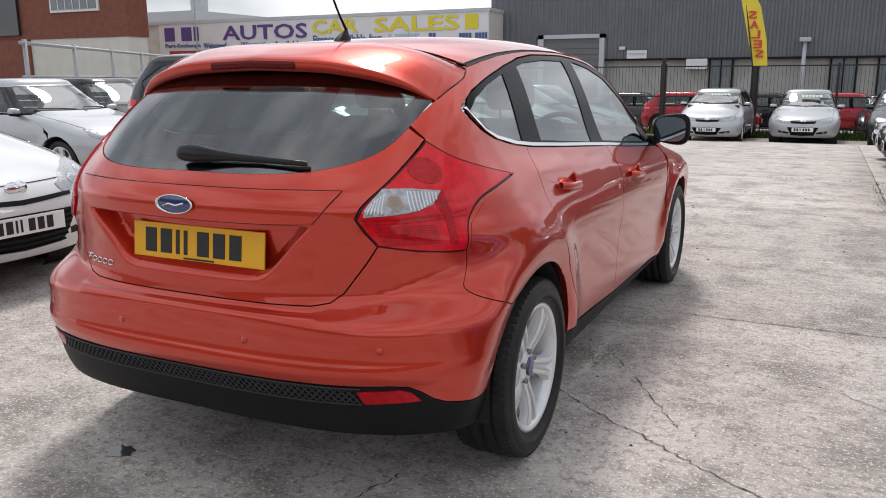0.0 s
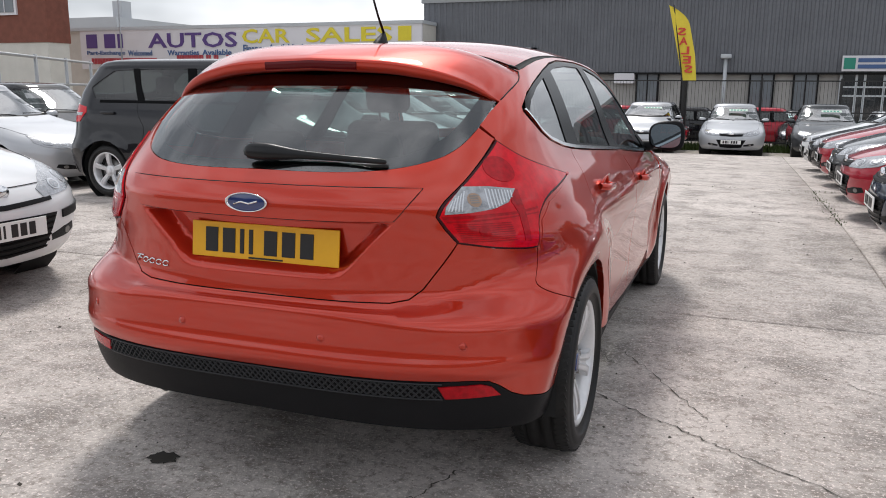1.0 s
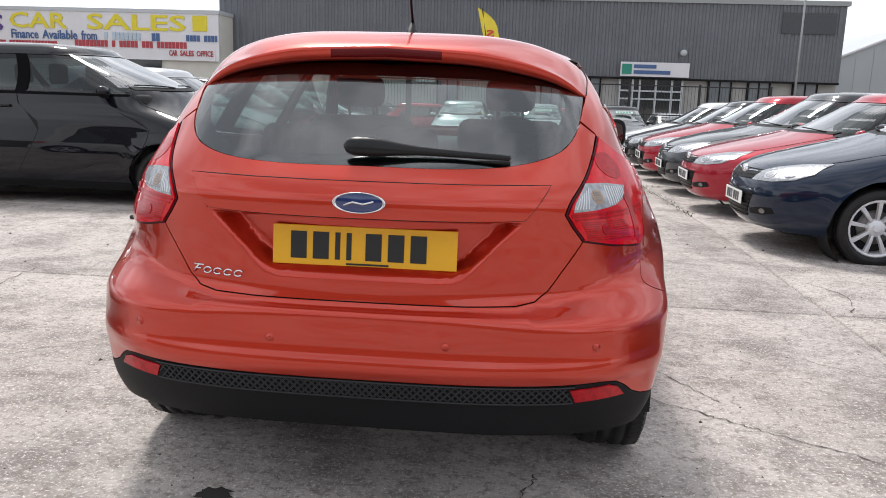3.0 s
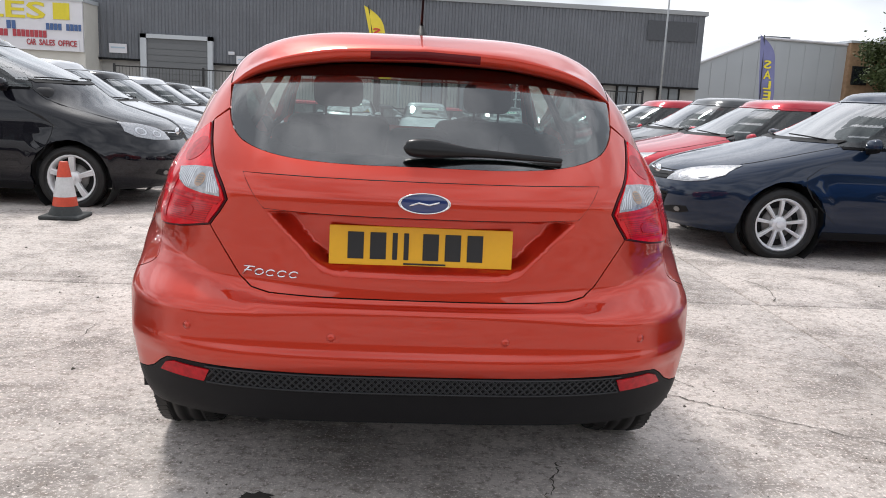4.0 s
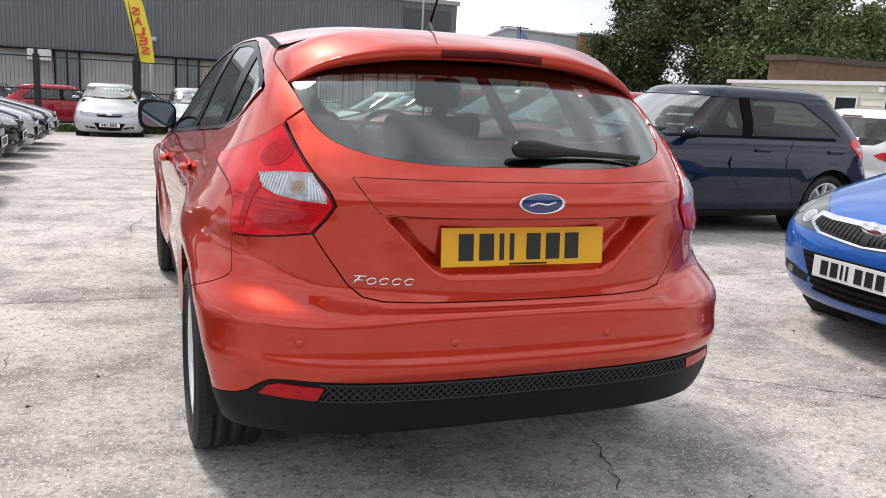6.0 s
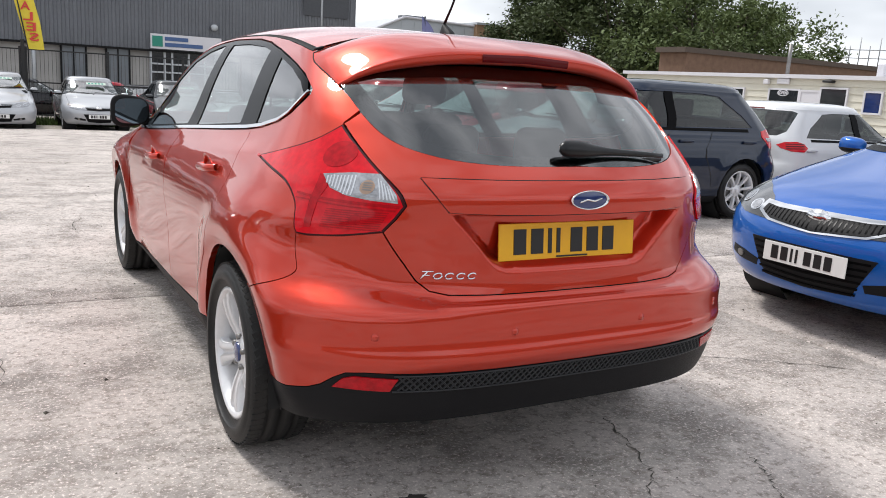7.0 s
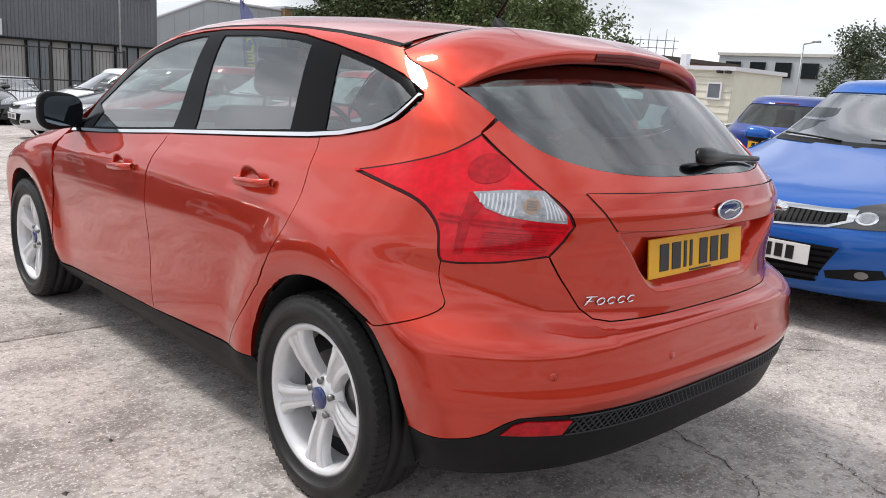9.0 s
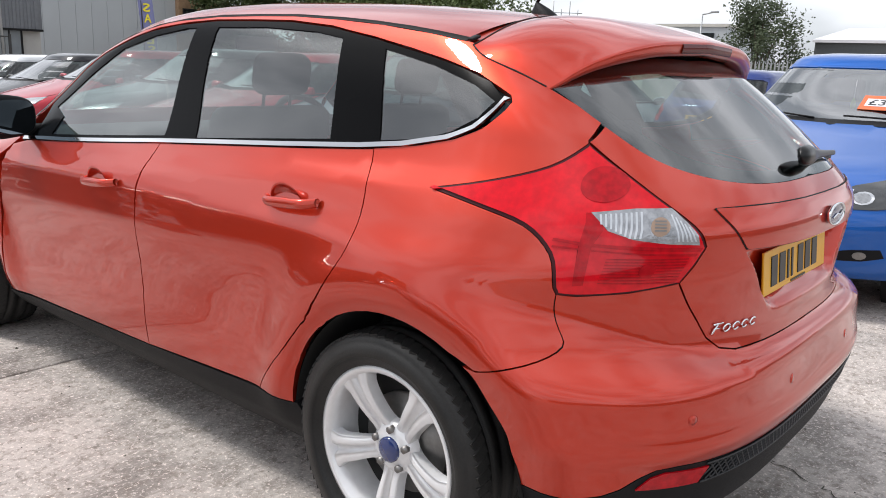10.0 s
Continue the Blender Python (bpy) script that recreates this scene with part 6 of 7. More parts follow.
for x in (-.653, -.243, .243, .653):
    u, z = hx(abs(x), .566)
    sd = 1 if x > 0 else -1
    c, o = HERO(u, z, side=sd), HERO(u, z, out=.01, side=sd)
    d = Vector(o - c).normalized()
    bm = bmesh.new()
    lathe(bm, [(.0135, -.001), (.0135, .0012), (.0118, .0012), (.0112, -.0005)], 20)
    lathe(bm, [(.0108, -.0005), (.0104, .0014), (.001, .0016)], 20)
    so = part("parking_sensor", bm, [HERO_PAINT], hero)
    so.matrix_local = Matrix.Translation(c) @ d.to_track_quat("X", "Z").to_matrix().to_4x4()

# diamond mesh strip in the lower bumper
bm = bmesh.new()
for sgn in (1, -1):
    for i in range(-2, 62):
        u0 = -.425 + i * .0148
        pts = []
        for k in range(4):
            u = u0 + sgn * (k / 3 - .5) * .028
            z = .408 + .043 * k / 3
            if abs(u) < .418 - (.006 if z > .43 else 0):
                c = HERO(abs(u), z, out=.0025, side=1 if u >= 0 else -1)
                pts.append(c)
        if len(pts) > 1:
            tube(bm, pts, .0030, 4, cap=False)
for z in (.404, .454):
    tube(bm, [HERO(abs(u), z, out=.003, side=1 if u >= 0 else -1) for u in np.linspace(-.42, .42, 40)], .003, 4, cap=False)
part("mesh_strip", bm, MESH_BLACK, hero, "black diamond-pattern strip")
# exhaust
bm = bmesh.new()
tube(bm, [(-.43, .8, .30), (-.435, .34, .312), (-.44, .20, .295), (-.445, .135, .276)], .025, 14, cap=False)
part("exhaust", bm, STEEL, hero)

# windscreen, bonnet, nose
bm = bmesh.new()
us = np.linspace(2.28, 3.0, 14)
zs = np.linspace(1.0, 1.40, 10)
row = [[tuple(HERO(u, z)) for u in us] + [tuple(HERO(u, z, side=-1)) for u in us[-2::-1]] for z in zs]
sheet(bm, row)
part("windscreen", bm, CLEAR_GLASS, hero)
bm = bmesh.new()
us = np.linspace(2.69, 3.0, 10)
zs = np.r_[np.linspace(.2, .66, 12), np.linspace(.68, .90, 14)]
row = [[tuple(HERO(u, z)) for u in us] + [tuple(HERO(u, z, side=-1)) for u in us[-2::-1]] for z in zs]
sheet(bm, row)
part("nose", bm, HERO_PAINT, hero)
bm = bmesh.new()
us = np.linspace(2.25, 3.0, 16)
zs = np.linspace(.78, 1.01, 16)
row = [[tuple(HERO(u, z, out=-.004)) for u in us] + [tuple(HERO(u, z, side=-1, out=-.004)) for u in us[-2::-1]] for z in zs]
sheet(bm, row)
part("bonnet", bm, HERO_PAINT, hero)

# inside
bm = bmesh.new()
box(bm, (-.70, .55, .22), (.70, 3.5, .40))
box(bm, (-.60, .55, .22), (.60, 4.0, .26))
box(bm, (-.58, .22, .34), (.58, .6, .60))
part("floor_pan", bm, DARK, hero)
bm = bmesh.new()
box(bm, (-.66, 2.68, .60), (.66, 3.2, .95), bevel=.08, seg=3)
box(bm, (.12, 2.62, .80), (.60, 2.85, 1.0), bevel=.06, seg=3)
part("dashboard", bm, CABIN, hero)
bm = bmesh.new()
box(bm, (-.60, .30, .86), (.60, .95, .90), bevel=.01)
part("parcel_shelf", bm, CABIN, hero)
bm = bmesh.new()
sheet(bm, [[(lambda p: (p[0] * .96, p[1], p[2] - .03))(roof_point(s, y)) for s in np.linspace(-.97, .97, 15)] for y in (.50, .62, .8, 1.1, 1.5, 1.9, 2.3)], flip=True)
part("headlining", bm, material("headlining", (.35, .34, .32), .9, vary=.1), hero)


def seat(x, y, w, top, head=True, n=1):
    bm = bmesh.new()
    box(bm, (x - w, y, .42), (x + w, y + .52, .60), bevel=.06, seg=3)
    v = box(bm, (-w, -.06, 0), (w, .07, top - .52), bevel=.055, seg=3)
    bmesh.ops.transform(bm, matrix=pose(x, y + .02, .52, 12), verts=v)
    st = part("seat", bm, CLOTH, hero)
    for k in range(n):
        xx = x + (k - (n - 1) / 2) * .42
        bm = bmesh.new()
        v = box(bm, (-.118, -.045, 0), (.118, .045, .15), bevel=.045, seg=3)
        bmesh.ops.transform(bm, matrix=pose(xx, y - .13, top + .03, 10), verts=v)
        tube(bm, [(xx - .06, y - .10, top - .05), (xx - .06, y - .12, top + .05)], .006, 6)
        tube(bm, [(xx + .06, y - .10, top - .05), (xx + .06, y - .12, top + .05)], .006, 6)
        part("headrest", bm, CLOTH, st)


seat(-.36, 1.95, .25, 1.12)
seat(.36, 1.95, .25, 1.12)
seat(0, 1.02, .60, .93, n=3)
bm = bmesh.new()
rows = []
for i in range(25):
    a = 2 * math.pi * i / 24
    c = Vector((.185 * math.cos(a), 0, .185 * math.sin(a)))
    rows.append([c + (c.normalized() * math.cos(b) + Vector((0, math.sin(b), 0))) * .016 for b in np.linspace(0, 2 * math.pi, 9)])
sheet(bm, rows)
box(bm, (-.17, -.01, -.02), (.17, .015, .03), bevel=.008)
box(bm, (-.06, -.03, -.09), (.06, .02, .05), bevel=.02)
sw = part("steering_wheel", bm, CABIN, hero)
sw.matrix_local = pose(.36, 2.52, .93, -25)
bm = bmesh.new()
box(bm, (-.11, -.01, -.03), (.11, .02, .03), bevel=.015)
im = part("inner_mirror", bm, CABIN, hero)
im.matrix_local = pose(0, 2.42, 1.335)

# ---- small things in the yard ----
def traffic_cone(x, y):
    z = ground_z(x, y)
    t = thing("traffic_cone", "orange and white traffic cone on a dirty black base", "cone", pose(x, y, z))
    red = material("cone_orange", (0.62, 0.07, 0.03), 0.5, vary=0.25, scale=12)
    whi = material("cone_white", (0.62, 0.62, 0.62), 0.5, vary=0.2, scale=12)
    rub = material("cone_base", (0.05, 0.055, 0.055), 0.85, vary=0.4, scale=10)
    bm = bmesh.new()
    box(bm, (-.17, -.17, 0), (.17, .17, .035), bevel=.012)
    part("base", bm, rub, t)

    def ring(r0, z0, r1, z1, m_, nm):
        b = bmesh.new()
        rows = [[(r * math.cos(a), r * math.sin(a), zz) for a in np.linspace(0, 2 * math.pi, 29)] for r, zz in ((r0, z0), ((r0 + r1) / 2, (z0 + z1) / 2), (r1, z1))]
        sheet(b, rows)
        part(nm, b, m_, t)

    ring(.145, .03, .105, .11, rub, "skirt")
    ring(.105, .11, .092, .19, red, "lower_band")
    ring(.093, .19, .062, .36, whi, "white_sleeve")
    ring(.061, .36, .036, .49, red, "upper_band")
    ring(.036, .49, .024, .495, red, "tip")


traffic_cone(-2.93, 5.0)


def feather_flag(x, y, z0, z1, w, cloth, ink, label, letters="SALES", tilt=.17):
    """A tall curved flag on a pole; its print shows through reversed."""
    gz_ = ground_z(x, y)
    t = thing("feather_flag", label, "flag", pose(x, y, gz_), "flags")
    bm = bmesh.new()
    n = 24
    pts = [(w * .5 * 0, 0, 0.0)] + [(0, 0, (z0 - gz_))]
    for i in range(n + 1):
        k = i / n
        pts.append((.12 * k + w * max(0, k - .75) ** 2 * 10, 0, z0 - gz_ + (z1 - z0) * (1 - (1 - k) ** 1.0 if k < .9 else k)))
    tube(bm, pts[:2] + [(-tilt * (p[2] - (z0 - gz_)), 0, p[2]) for p in pts[2:]], .018, 8)
    part("pole", bm, BLACK_METAL, t)
    bm = bmesh.new()
    rows = []
    for i in range(n + 1):
        k = i / n
        z = z0 - gz_ + (z1 - z0) * k
        wd = w * (1 - max(0, (k - .72) / .28) ** 2.2) * (.82 + .18 * min(1, k * 3))
        lean = -.14 * k - tilt * (z - (z0 - gz_))
        rows.append([(lean + wd * j / 6, .02 * math.sin(4 * k + j * .9), z) for j in range(7)])
    sheet(bm, rows)
    part("flag_cloth", bm, cloth, t)
    hgt = (z1 - z0) * .62 / len(letters)
    for i, ch in enumerate(letters):
        zc = z0 + (z1 - z0) * .10 + hgt * (len(letters) - 1 - i)
        k = (zc - z0) / (z1 - z0)
        xc = x - .14 * k - tilt * (zc - z0 + hgt * .4) + w * .46
        for dy in (-.035, .035):
            words(ch, xc + w * .24, xc - w * .24, zc, zc + hgt * .82, y + dy, ink, t, (x, y, gz_))
    return t


F_YELLOW = material("flag_yellow", (0.78, 0.62, 0.06), 0.8, vary=0.15, scale=3)
F_BLUE = material("flag_blue", (0.19, 0.20, 0.38), 0.8, vary=0.25, scale=3)
F_RED = material("flag_red", (0.60, 0.06, 0.05), 0.8)
feather_flag(-.62, 24.0, 1.52, 3.75, .50, F_YELLOW, F_RED, "yellow feather flag with red SALES print on a black pole")
feather_flag(11.95, 24.0, .9, 3.55, .52, F_BLUE, INK_YELLOW, "faded blue feather flag with yellow SALES print on a pole", tilt=.05)

# mesh fence with a gate before the warehouse
FY = 26.0


def fence_run(xa, xb, name, label, top=1.55):
    zb_ = ground_z((xa + xb) / 2, FY)
    t = thing(name, label, "fence", pose(xa, FY, zb_), "yard fence")
    h = top - zb_
    n = max(1, round((xb - xa) / 2.5))
    for i in range(n + 1):
        bm = bmesh.new()
        box(bm, (-.035 + (xb - xa) * i / n, -.035, 0), (.035 + (xb - xa) * i / n, .035, h + .06), bevel=.005)
        part("post", bm, BLACK_METAL, t, smooth=False)
    for z in (.25, h * .55, h - .04):
        bm = bmesh.new()
        box(bm, (0, -.015, z), (xb - xa, .015, z + .04))
        part("rail", bm, BLACK_METAL, t, smooth=False)
    m = int((xb - xa) / .11)
    me = None
    for i in range(m):
        if me is None:
            bm = bmesh.new()
            box(bm, (-.005, -.005, .1), (.005, .005, h - .02))
            o = part("wire", bm, BLACK_METAL, t, smooth=False)
            me = o.data
        else:
            o = new("wire", me)
            o.parent = t
        o.location = (.055 + i * .11, 0, 0)
    return t


fence_run(-9.5, -3.62, "mesh_fence", "black welded mesh fence panels beside the gate")
fence_run(-3.5, -.78, "mesh_gate", "black steel gate of the yard, closed")
fence_run(-.62, 8.6, "mesh_fence", "black welded mesh fence along the grass")
for x in (-3.56, -.70):
    bm = bmesh.new()
    box(bm, (-.055, -.055, 0), (.055, .055, 2.52), bevel=.01)
    gp_ = tagged(part("gate_post", bm, BLACK_METAL, None, smooth=False), "thick black steel gate post", "post", "gate posts")
    gp_.location = (x, FY - .02, ground_z(x, FY) - .02)

# grass strip under the fence
GRASS = material("grass", (0.075, 0.12, 0.025), 0.9, vary=0.5, scale=6)
rng = random.Random(5)
bm = bmesh.new()
for i in range(9000):
    x, y = rng.uniform(-9, 8.5), rng.uniform(25.2, 27.2)
    z = ground_z(x, y) - .03
    a, h = rng.uniform(0, 6.28), rng.uniform(.08, .30)
    d = Vector((math.cos(a) * .03, math.sin(a) * .03, 0))
    lean = Vector((rng.uniform(-.08, .08), rng.uniform(-.08, .08), h))
    p = Vector((x, y, z))
    bm.faces.new((bm.verts.new(p - d), bm.verts.new(p + d), bm.verts.new(p + lean)))
tagged(part("grass", bm, GRASS, None), "rough uncut grass along the fence", "grass", kind="stuff")
bm = bmesh.new()
for i in range(300):
    s_ = rng.random()
    if s_ < .5:
        x, y = 2.3 + rng.gauss(0, .04), rng.uniform(6.6, 10.4)
    else:
        x, y = rng.uniform(-2, 3.5), 10.4 + rng.gauss(0, .07)
    z = ground_z(x, y) - .01
    a, h = rng.uniform(0, 6.28), rng.uniform(.012, .035)
    d = Vector((math.cos(a) * .010, math.sin(a) * .010, 0))
    p = Vector((x, y, z))
    bm.faces.new((bm.verts.new(p - d), bm.verts.new(p + d), bm.verts.new(p + Vector((rng.uniform(-.03, .03), rng.uniform(-.03, .03), h)))))
tagged(part("weeds", bm, GRASS, None), "small weeds growing in the slab joints", "weeds", kind="stuff")


# ---- trees ----
LEAF_DARK = material("leaf_dark", (0.075, 0.105, 0.030), 0.7, vary=0.5, scale=.9, bump_scale=5)
LEAF_LIGHT = material("leaf_light", (0.115, 0.160, 0.045), 0.7, vary=0.5, scale=.9, bump_scale=5)
LEAF_GREY = material("leaf_grey", (0.09, 0.12, 0.06), 0.7, vary=0.4, scale=.9, bump_scale=5)
BARK = material("bark", (0.10, 0.08, 0.06), 0.95, vary=0.4, scale=6, bump=0.4)


def tree(x, y, h, spread, leaf, label, seed, n=5200, low=.22, droop=0.0, size=.16, clumps=46):
    """A tapered trunk with limbs and a ragged crown of many small leaves set round the limb ends."""
    z = ground_z(x, y) - .05
    t = thing("tree", label, "tree", pose(x, y, z), "trees")
    r = random.Random(seed)
    bm = bmesh.new()
    tube(bm, [(0, 0, 0), (.1, 0, h * .2), (.0, .15, h * .45), (.2, .1, h * .8)], h * .028, 9, taper=h * .007)
    tips = []
    for i in range(clumps):
        a = r.uniform(0, 2 * math.pi)
        q = r.random() ** .6
        zz = h * r.uniform(low, 1.0)
        k = (zz / h - low) / (1 - low)
        wide = spread * (.45 + .75 * math.sin(math.pi * min(.97, k * .85 + .12))) * q
        tip = Vector((math.cos(a) * wide, math.sin(a) * wide, zz))
        tips.append((tip, spread * r.uniform(.14, .30)))
        if i % 3 == 0:
            s0 = Vector((.05, .05, max(h * .12, zz * r.uniform(.35, .7))))
            tube(bm, [s0, s0.lerp(tip, .5) + Vector((0, 0, .12 * h * r.random() * .5)), tip], h * .009, 5, taper=h * .002, cap=False)
    part("trunk", bm, BARK, t)
    g = np.random.default_rng(seed)
    pick = g.integers(0, len(tips), n)
    cen, rad = np.array([tuple(t_[0]) for t_ in tips])[pick], np.array([t_[1] for t_ in tips])[pick]
    p = cen + g.normal(size=(n, 3)) * (1, 1, .75) * rad[:, None] * .62
    p[:, 2] -= np.abs(g.normal(size=n)) * droop
    u = g.normal(size=(n, 3)) * (1, 1, .7)
    u /= np.linalg.norm(u, axis=1, keepdims=True)
    w = np.cross(u, g.normal(size=(n, 3)))
    w /= np.linalg.norm(w, axis=1, keepdims=True)
    a, b = u * size * g.uniform(.6, 1.5, (n, 1)), w * size * g.uniform(.35, .7, (n, 1))
    verts = np.stack([p - a, p - b * .9 + a * .1, p + a, p + b], 1).reshape(-1, 3)
    faces = np.arange(4 * n).reshape(-1, 4)
    me = bpy.data.meshes.new("crown")
    me.from_pydata(verts.tolist(), [], faces.tolist())
    me.materials.append(leaf)
    ob = new("crown", me)
    ob.parent = t
    return t


tree(33, 45.5, 10.5, 3.6, LEAF_DARK, "large dark leafy tree behind the cabins", 3, n=42000, low=.10, size=.135, clumps=90)
tree(33.5, 38.5, 11.5, 4.6, LEAF_DARK, "broad dark tree with dense crown", 4, n=48000, low=.12, size=.135, clumps=110)
tree(33, 31.5, 9.4, 4.2, LEAF_LIGHT, "lighter green tree with open feathery crown", 7, n=26000, low=.18, size=.125, clumps=95)
tree(30.5, 26.8, 8.4, 2.4, LEAF_LIGHT, "young light green tree with sparse branches", 9, n=8000, low=.36, size=.11, clumps=48)
tree(43, 15.2, 6.6, 2.2, LEAF_GREY, "drooping grey-green willow beyond the palings", 11, n=15000, low=.30, droop=.5, size=.09)
tree(47, 38, 9.5, 4.0, LEAF_LIGHT, "distant green tree behind brick sheds", 13, n=14000, low=.2, size=.15)

# ---- far right background ----
LO = (35, 24, -1.6)
low_b = thing("brick_shed", "long low brown brick shed with flat roof", "building", pose(*LO))
plate_at("wall", low_b, (24.5, 24, -1.6), (46, 25.6, 3.2), material("brown_brick", (0.20, 0.12, 0.08), .9, vary=.35, scale=4), LO)
plate_at("roof_edge", low_b, (24.3, 23.9, 3.2), (46.2, 25.7, 3.42), material("roof_felt", (0.10, 0.075, 0.06), 0.9, vary=.2), LO)
AO = (55, 22, -1.8)
flat_b = thing("pale_block", "pale grey two-storey block with dark windows", "building", pose(*AO))
plate_at("wall", flat_b, (52, 20.6, -1.8), (62, 28.5, 4.3), PALE_GREY, AO)
plate_at("roof_edge", flat_b, (51.9, 20.5, 4.3), (62.1, 28.6, 4.5), WHITE_WALL, AO)
for yy in (21.4, 23.2, 25.0, 26.8):
    plate_at("window", flat_b, (51.9, yy, 2.9), (52.05, yy + 1.1, 3.9), WINDOW_DARK, AO)
WO = (50, 8, -1.8)
wh = thing("steel_shed", "dark grey steel shed with pale roof", "building", pose(*WO))
plate_at("wall", wh, (46, -2, -1.8), (60, 13.2, 3.3), material("shed_grey", (0.11, 0.115, 0.12), 0.6, .2, vary=.15), WO)
bm = bmesh.new()
f0 = [bm.verts.new(p) for p in ((-4.2, 5.3, 5.1), (-4.2, -10.2, 5.1), (3, -10.2, 6.1), (3, 5.3, 6.1))]
bm.faces.new(f0)
f1 = bmesh.ops.extrude_face_region(bm, geom=bm.faces[:])
bmesh.ops.translate(bm, verts=[v for v in f1["geom"] if isinstance(v, bmesh.types.BMVert)], vec=(0, 0, -.15))
part("roof", bm, SIGN_WHITE, wh, smooth=False)
plate_at("door", wh, (45.9, 10.6, -1.5), (46.05, 12.0, 2.6), WINDOW_DARK, WO)

GALV = material("galvanised", (0.38, 0.39, 0.40), 0.5, 0.6, vary=.2, scale=8)
pz = ground_z(30, 6)
pal = thing("palisade_fence", "galvanised steel palisade fence with pointed pales", "fence", pose(30, 0, pz), "yard fence")
bm = bmesh.new()
for pts in ([(-.03, 0), (.03, 0), (.03, 2.55), (0, 2.7), (-.03, 2.55)],):
    vs = [bm.verts.new((.0, a, b)) for a, b in pts]
    bm.faces.new(vs)
g_ = bmesh.ops.extrude_face_region(bm, geom=bm.faces[:])
bmesh.ops.translate(bm, verts=[v for v in g_["geom"] if isinstance(v, bmesh.types.BMVert)], vec=(.02, 0, 0))
first_pale = part("pale", bm, GALV, pal, smooth=False)
for i in range(90):
    o = first_pale if i == 0 else new("pale", first_pale.data)
    o.parent = pal
    o.location = (0, -2 + .15 * i, 0)
for z in (.5, 2.1):
    bm = bmesh.new()
    box(bm, (.02, -2, z), (.06, 11.5, z + .05))
    part("rail", bm, GALV, pal, smooth=False)

bm = bmesh.new()
tube(bm, [(0, 0, 0), (0, 0, 5.2)], .06, 8, taper=.035)
tube(bm, [(0, 0, 5.2), (0, -.5, 5.3)], .035, 6)
box(bm, (-.08, -.75, 5.27), (.08, -.4, 5.36), bevel=.02)
lp = tagged(part("street_lamp", bm, GALV, None), "grey street lamp column beyond the fence", "lamp")
lp.location = (35, 15.2, -1.3)
bm = bmesh.new()
tube(bm, [(0, 0, 0), (0, 0, 9.5)], .07, 8, taper=.04)
lp = tagged(part("flag_pole", bm, GALV, None), "tall thin grey pole before the warehouse", "pole")
lp.location = (13.3, 38.3, -1.3)
bm = bmesh.new()
tube(bm, [(0, 0, 0), (0, 0, 9.0)], .06, 8, taper=.03)
lp = tagged(part("flag_pole", bm, GALV, None), "thin grey mast before the sales office", "pole")
lp.location = (-32.4, 35.5, -1.3)
# aerial frame on the shed roof
bm = bmesh.new()
for k in range(5):
    tube(bm, [(.0, k * .55, 0), (.0, k * .55, 1.3 + .5 * (k % 2))], .03, 5)
for z in (.55, 1.05):
    tube(bm, [(0, -.3, z), (0, 2.6, z)], .025, 5)
an = tagged(part("roof_aerial", bm, GALV, None), "lattice of thin aerial poles on a roof", "aerial")
an.location = (39.2, 24.4, 3.42)
an.scale = (.85, .85, .85)
an.rotation_euler = (0, 0, radians(32))
# flue on the cabin
bm = bmesh.new()
tube(bm, [(0, 0, 0), (0, 0, .95)], .06, 10)
fl = tagged(part("flue_pipe", bm, STEEL, None), "dark flue pipe on the cabin roof", "pipe")
fl.location = (20.2, 15.4, 2.14)

# galvanised rail on the far left
bm = bmesh.new()
A_, B_ = Vector((-18, 13.1, 2.2)), Vector((-25, 25.5, 2.15))
for dz in (0, -.9):
    tube(bm, [A_ + Vector((0, 0, dz)), B_ + Vector((0, 0, dz))], .05, 8)
for k in np.linspace(0.02, .98, 5):
    p = A_.lerp(B_, k)
    tube(bm, [(p.x, p.y, -.9), (p.x, p.y, p.z + .1)], .06, 8)
tagged(part("tube_rail", bm, GALV, None), "galvanised tube rail fence", "rail")

# more cars beyond the fence
FAR = "cars beyond the fence"
for x, y, mm_, lab in ((-5.2, 30.5, P_GREY, "dark grey car beyond the fence"), (-2.9, 29.2, P_RED, "red car beyond the fence"), (-.4, 31.5, P_BLACK, "black car parked beyond the fence"),
                       (2.3, 30.0, P_RED, "dark red car beyond the fence"), (5.2, 32, P_BLACK, "black car near the warehouse"), (8.0, 31, P_SILVER, "silver car near the warehouse")):
    car("hatchback", lab, mm_, pose(x - 2, y, ground_z(x, y), 0, 0, -90 if x < 4 else 180), 4.25, 1.76, 1.46, group=FAR)

# ---- wet patch, cracks, grit and slabs ----
WET = material("wet_concrete", (0.06, 0.055, 0.05), 0.05, spec=.6)
bm = bmesh.new()
rng = random.Random(8)
ring = [bm.verts.new((-.47 + (.058 + rng.uniform(-.015, .02)) * math.cos(a), .14 + (.04 + rng.uniform(-.01, .012)) * math.sin(a), .004)) for a in np.linspace(0, 2 * math.pi, 26, endpoint=False)]
bm.faces.new(ring)
tagged(part("wet_patch", bm, WET, None, smooth=False), "small wet drip patch under the tailpipe", "puddle", kind="structure")


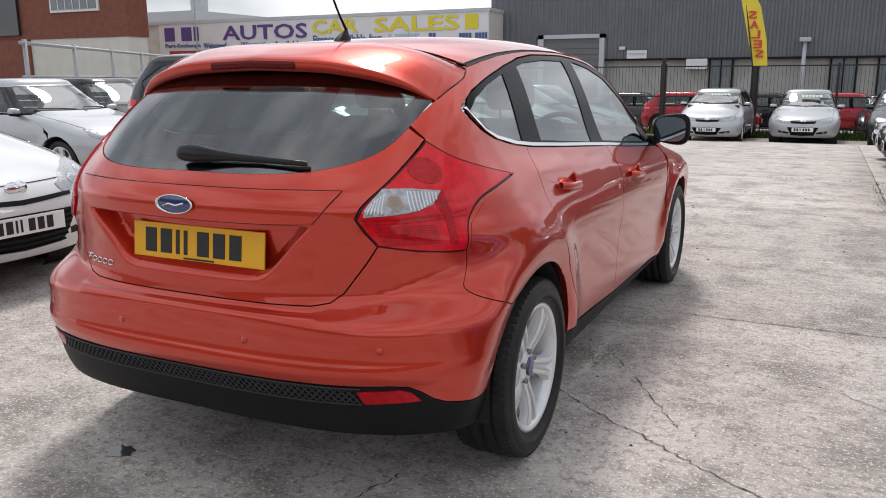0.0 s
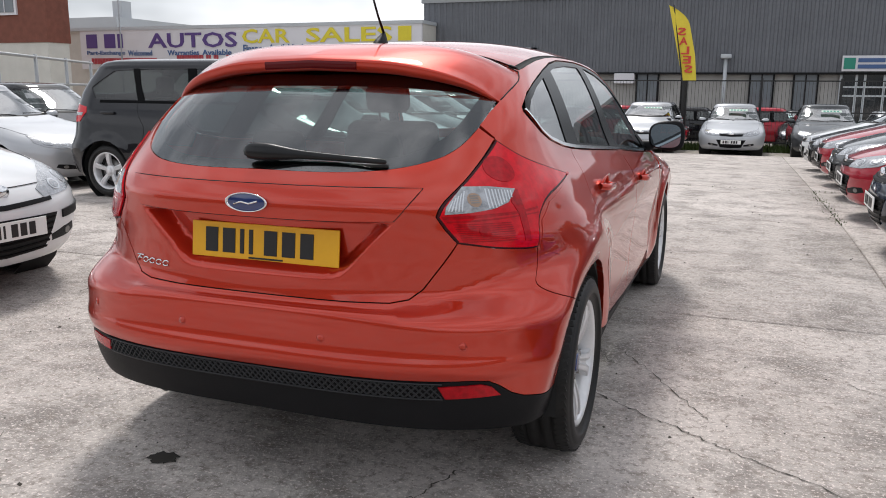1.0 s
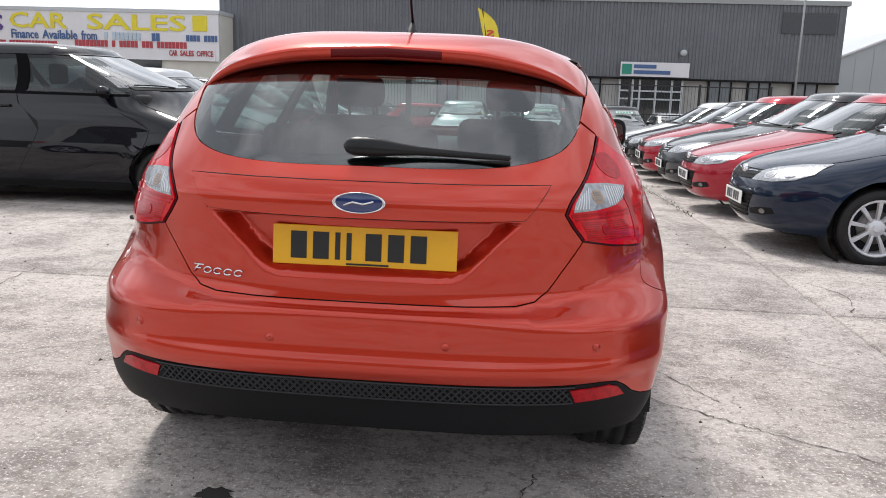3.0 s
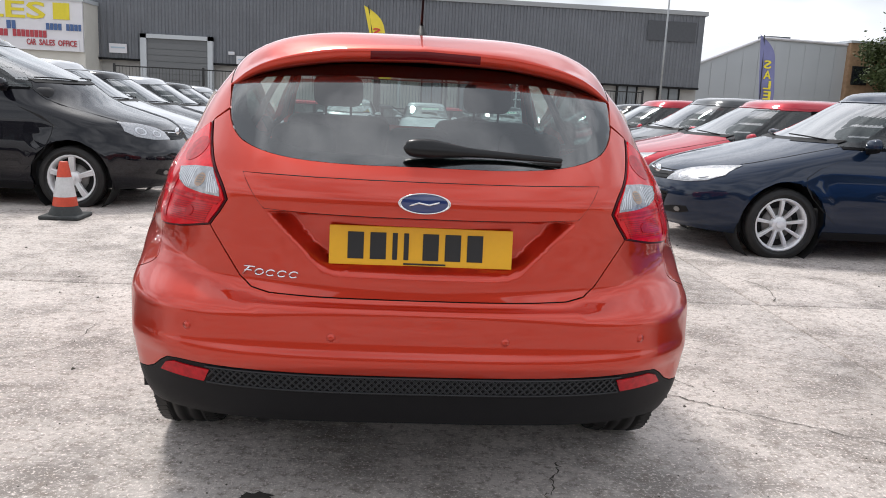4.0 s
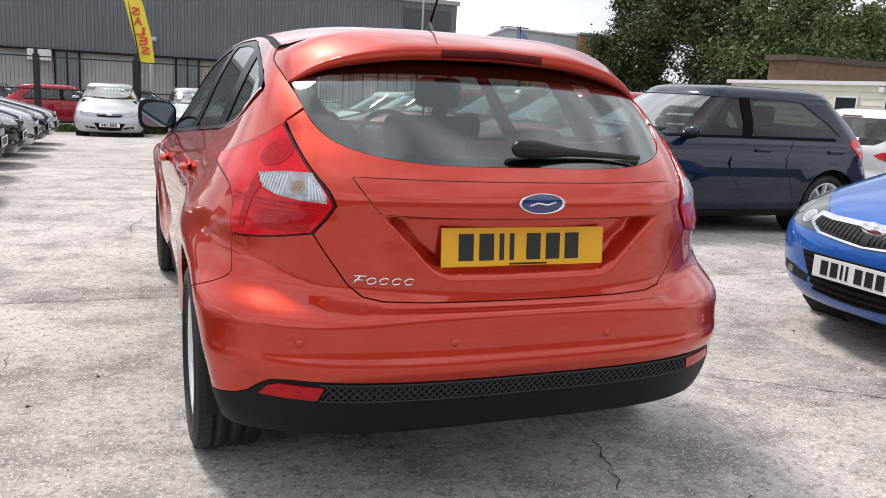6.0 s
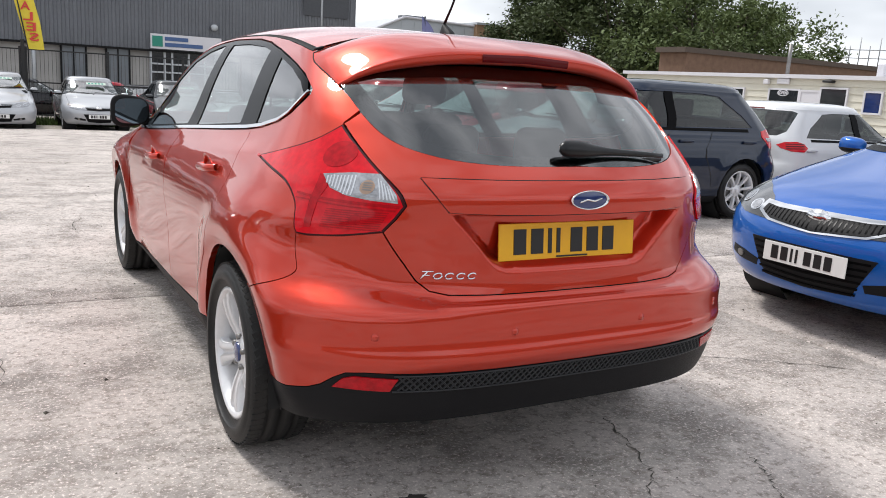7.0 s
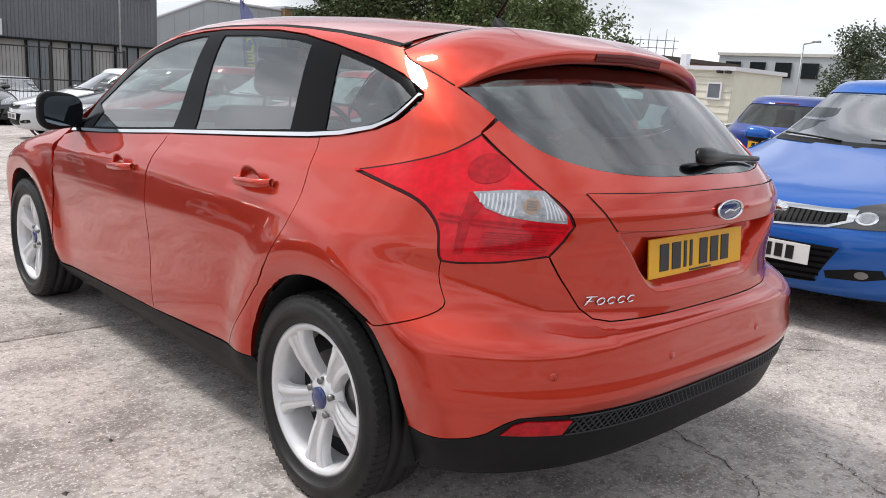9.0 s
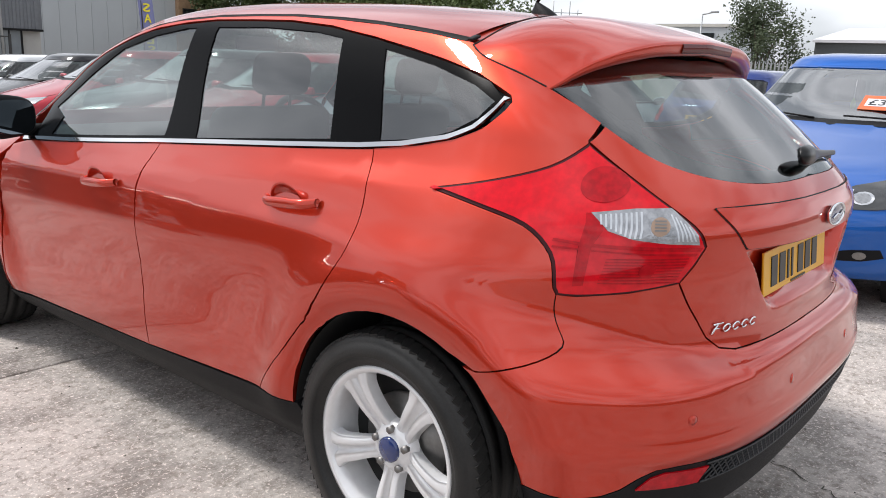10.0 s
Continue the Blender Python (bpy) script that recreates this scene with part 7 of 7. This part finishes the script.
def crack(pts, wide, seed):
    r = random.Random(seed)
    fine = []
    for p in smooth_line([(*q, 0) for q in pts], 10):
        fine.append(Vector((p[0] + r.gauss(0, .008), p[1] + r.gauss(0, .008), 0)))
    bm = bmesh.new()
    last = None
    for i, p in enumerate(fine):
        d = (fine[min(i + 1, len(fine) - 1)] - fine[max(0, i - 1)]).normalized()
        n_ = Vector((-d.y, d.x, 0)) * wide * r.uniform(.1, .75) * (.2 if i in (0, len(fine) - 1) else 1)
        z = ground_z(p.x, p.y) + .003
        a, b = bm.verts.new((p.x - n_.x, p.y - n_.y, z)), bm.verts.new((p.x + n_.x, p.y + n_.y, z))
        if last:
            bm.faces.new((last[0], a, b, last[1]))
        last = (a, b)
    o = part("crack", bm, JOINT, ground, smooth=False)
    return o


for i, (pts, w_) in enumerate((
        ([(.72, 1.42), (.904, 1.259), (1.101, 1.115), (1.309, .981), (1.463, .881), (1.75, .70), (2.1, .45)], .006),
        ([(.866, 1.915), (1.02, 1.66), (1.19, 1.363), (1.3, 1.18)], .004),
        ([(.70, 2.1), (.80, 1.80), (.86, 1.72)], .003),
        ([(.52, .42), (.48, .294), (.43, .135), (.35, -.014), (.244, -.13), (.15, -.35)], .006),
        ([(.80, -.05), (.768, -.127), (.727, -.2), (.669, -.3), (.60, -.55)], .005),
        ([(-.95, 5.29), (-1.04, 4.96), (-1.02, 4.74), (-.8, 4.6)], .006),
        ([(2.42, 3.57), (2.56, 3.22), (2.435, 2.743)], .006),
        ([(-2.49, 1.8), (-2.6, 2.1), (-2.69, 2.36), (-2.745, 2.85)], .006),
        ([(-1.5, .2), (-1.2, .1), (-1.0, -.15), (-.7, -.2)], .003),
        ([(1.5, 1.9), (1.8, 1.85), (2.1, 1.6)], .003),
        ([(-1.9, 1.2), (-1.6, 1.5), (-1.55, 1.9)], .003))):
    crack(pts, w_, i)
bm = bmesh.new()
for i in range(1500):
    x, y = rng.uniform(-4.5, 5), rng.uniform(-2, 9)
    sz = rng.uniform(.002, .006) if rng.random() < .93 else rng.uniform(.008, .014)
    z = ground_z(x, y)
    a = rng.uniform(0, 6.28)
    c = [Vector((math.cos(a + k * 2.1) * sz * rng.uniform(.7, 1.4), math.sin(a + k * 2.1) * sz * rng.uniform(.7, 1.4), 0)) for k in range(3)]
    p = Vector((x, y, z))
    b3 = [bm.verts.new(p + q) for q in c]
    top = bm.verts.new(p + Vector((0, 0, sz * .8)))
    for k in range(3):
        bm.faces.new((b3[k], b3[(k + 1) % 3], top))
tagged(part("grit", bm, JOINT, None, smooth=False), "scattered dark grit and leaf crumbs on concrete", "grit", kind="stuff")

paving = tagged(new("pavement"), "worn pale concrete yard slabs with dirty joints", "pavement", kind="structure")
XS_ = (-18.4, -13.8, -9.2, -4.6, 2.3, 6.9, 11.5, 16.1)
YS_ = (-12.65, -8.8, -4.95, -1.1, 2.72, 6.65, 10.4, 14.2, 18.0, 21.8)
for xa, xb in zip(XS_, XS_[1:]):
    for ya, yb_ in zip(YS_, YS_[1:]):
        slab(xa, xb, ya, yb_, CONCRETE, paving)


# price card and air freshener behind the blue hatchback's windscreen
card = thing("price_card", "orange price card with white label behind a windscreen", "price card", pose(3.80, .70, 1.135, 0, -26, 0))
bm = bmesh.new()
box(bm, (-.10, -.16, -.002), (.10, .16, .002), bevel=.001)
part("card", bm, material("card_orange", (.75, .16, .06), .6, vary=.1), card, smooth=False)
bm = bmesh.new()
box(bm, (-.055, -.13, .002), (.05, .13, .0045))
part("card_label", bm, SIGN_WHITE, card, smooth=False)
cu = bpy.data.curves.new("price", "FONT")
cu.body, cu.extrude, cu.resolution_u, cu.size = "\u00a33", .001, 3, .11
tmp = bpy.data.objects.new("price", cu)
scene.collection.objects.link(tmp)
bpy.context.view_layer.update()
me = bpy.data.meshes.new_from_object(tmp.evaluated_get(bpy.context.evaluated_depsgraph_get()))
bpy.data.objects.remove(tmp)
for v in me.vertices:
    v.co = (v.co.y - .04, .115 - v.co.x, .0055 + v.co.z)
me.materials.append(PLATE_INK)
ob = new("lettering", me)
ob.parent = card
fresh = thing("air_freshener", "small yellow-green air freshener on a string", "air freshener", pose(3.98, .95, 1.14))
bm = bmesh.new()
tube(bm, [(0, 0, .02), (.01, 0, .14)], .0015, 5)
part("string", bm, SIGN_WHITE, fresh)
bm = bmesh.new()
bmesh.ops.create_uvsphere(bm, u_segments=10, v_segments=8, radius=1.0)
for v in bm.verts:
    v.co = (v.co.x * .006, v.co.y * .018 * (1 - .5 * v.co.z), v.co.z * .04 - .02)
part("scent_leaf", bm, material("lime", (.35, .55, .05), .5), fresh)


# written stickers at the top of the windscreens before the fence
STICKER = material("sticker_green", (.55, .68, .58), .6, vary=.3, scale=20)
for x, yn, back_, up, tilt in ((-1.45, 21.3, 1.70, 1.30, 21), (.95, 21.8, 1.84, 1.27, 27), (3.45, 21.8, 1.84, 1.285, 27)):
    st = thing("windscreen_sticker", "pale green price sticker across the windscreen top", "sticker", pose(x + .12, yn + back_, ground_z(x, yn + 2.4) + up, tilt, 0, 0), "windscreen stickers")
    bm = bmesh.new()
    box(bm, (-.26, -.06, .004), (.26, .06, .006))
    part("backing", bm, STICKER, st, smooth=False)
    for k in range(5):
        bm = bmesh.new()
        box(bm, (-.21 + .088 * k, -.035, .006), (-.155 + .088 * k, .035, .008))
        part("writing_bar", bm, INK_GREEN, st, smooth=False)
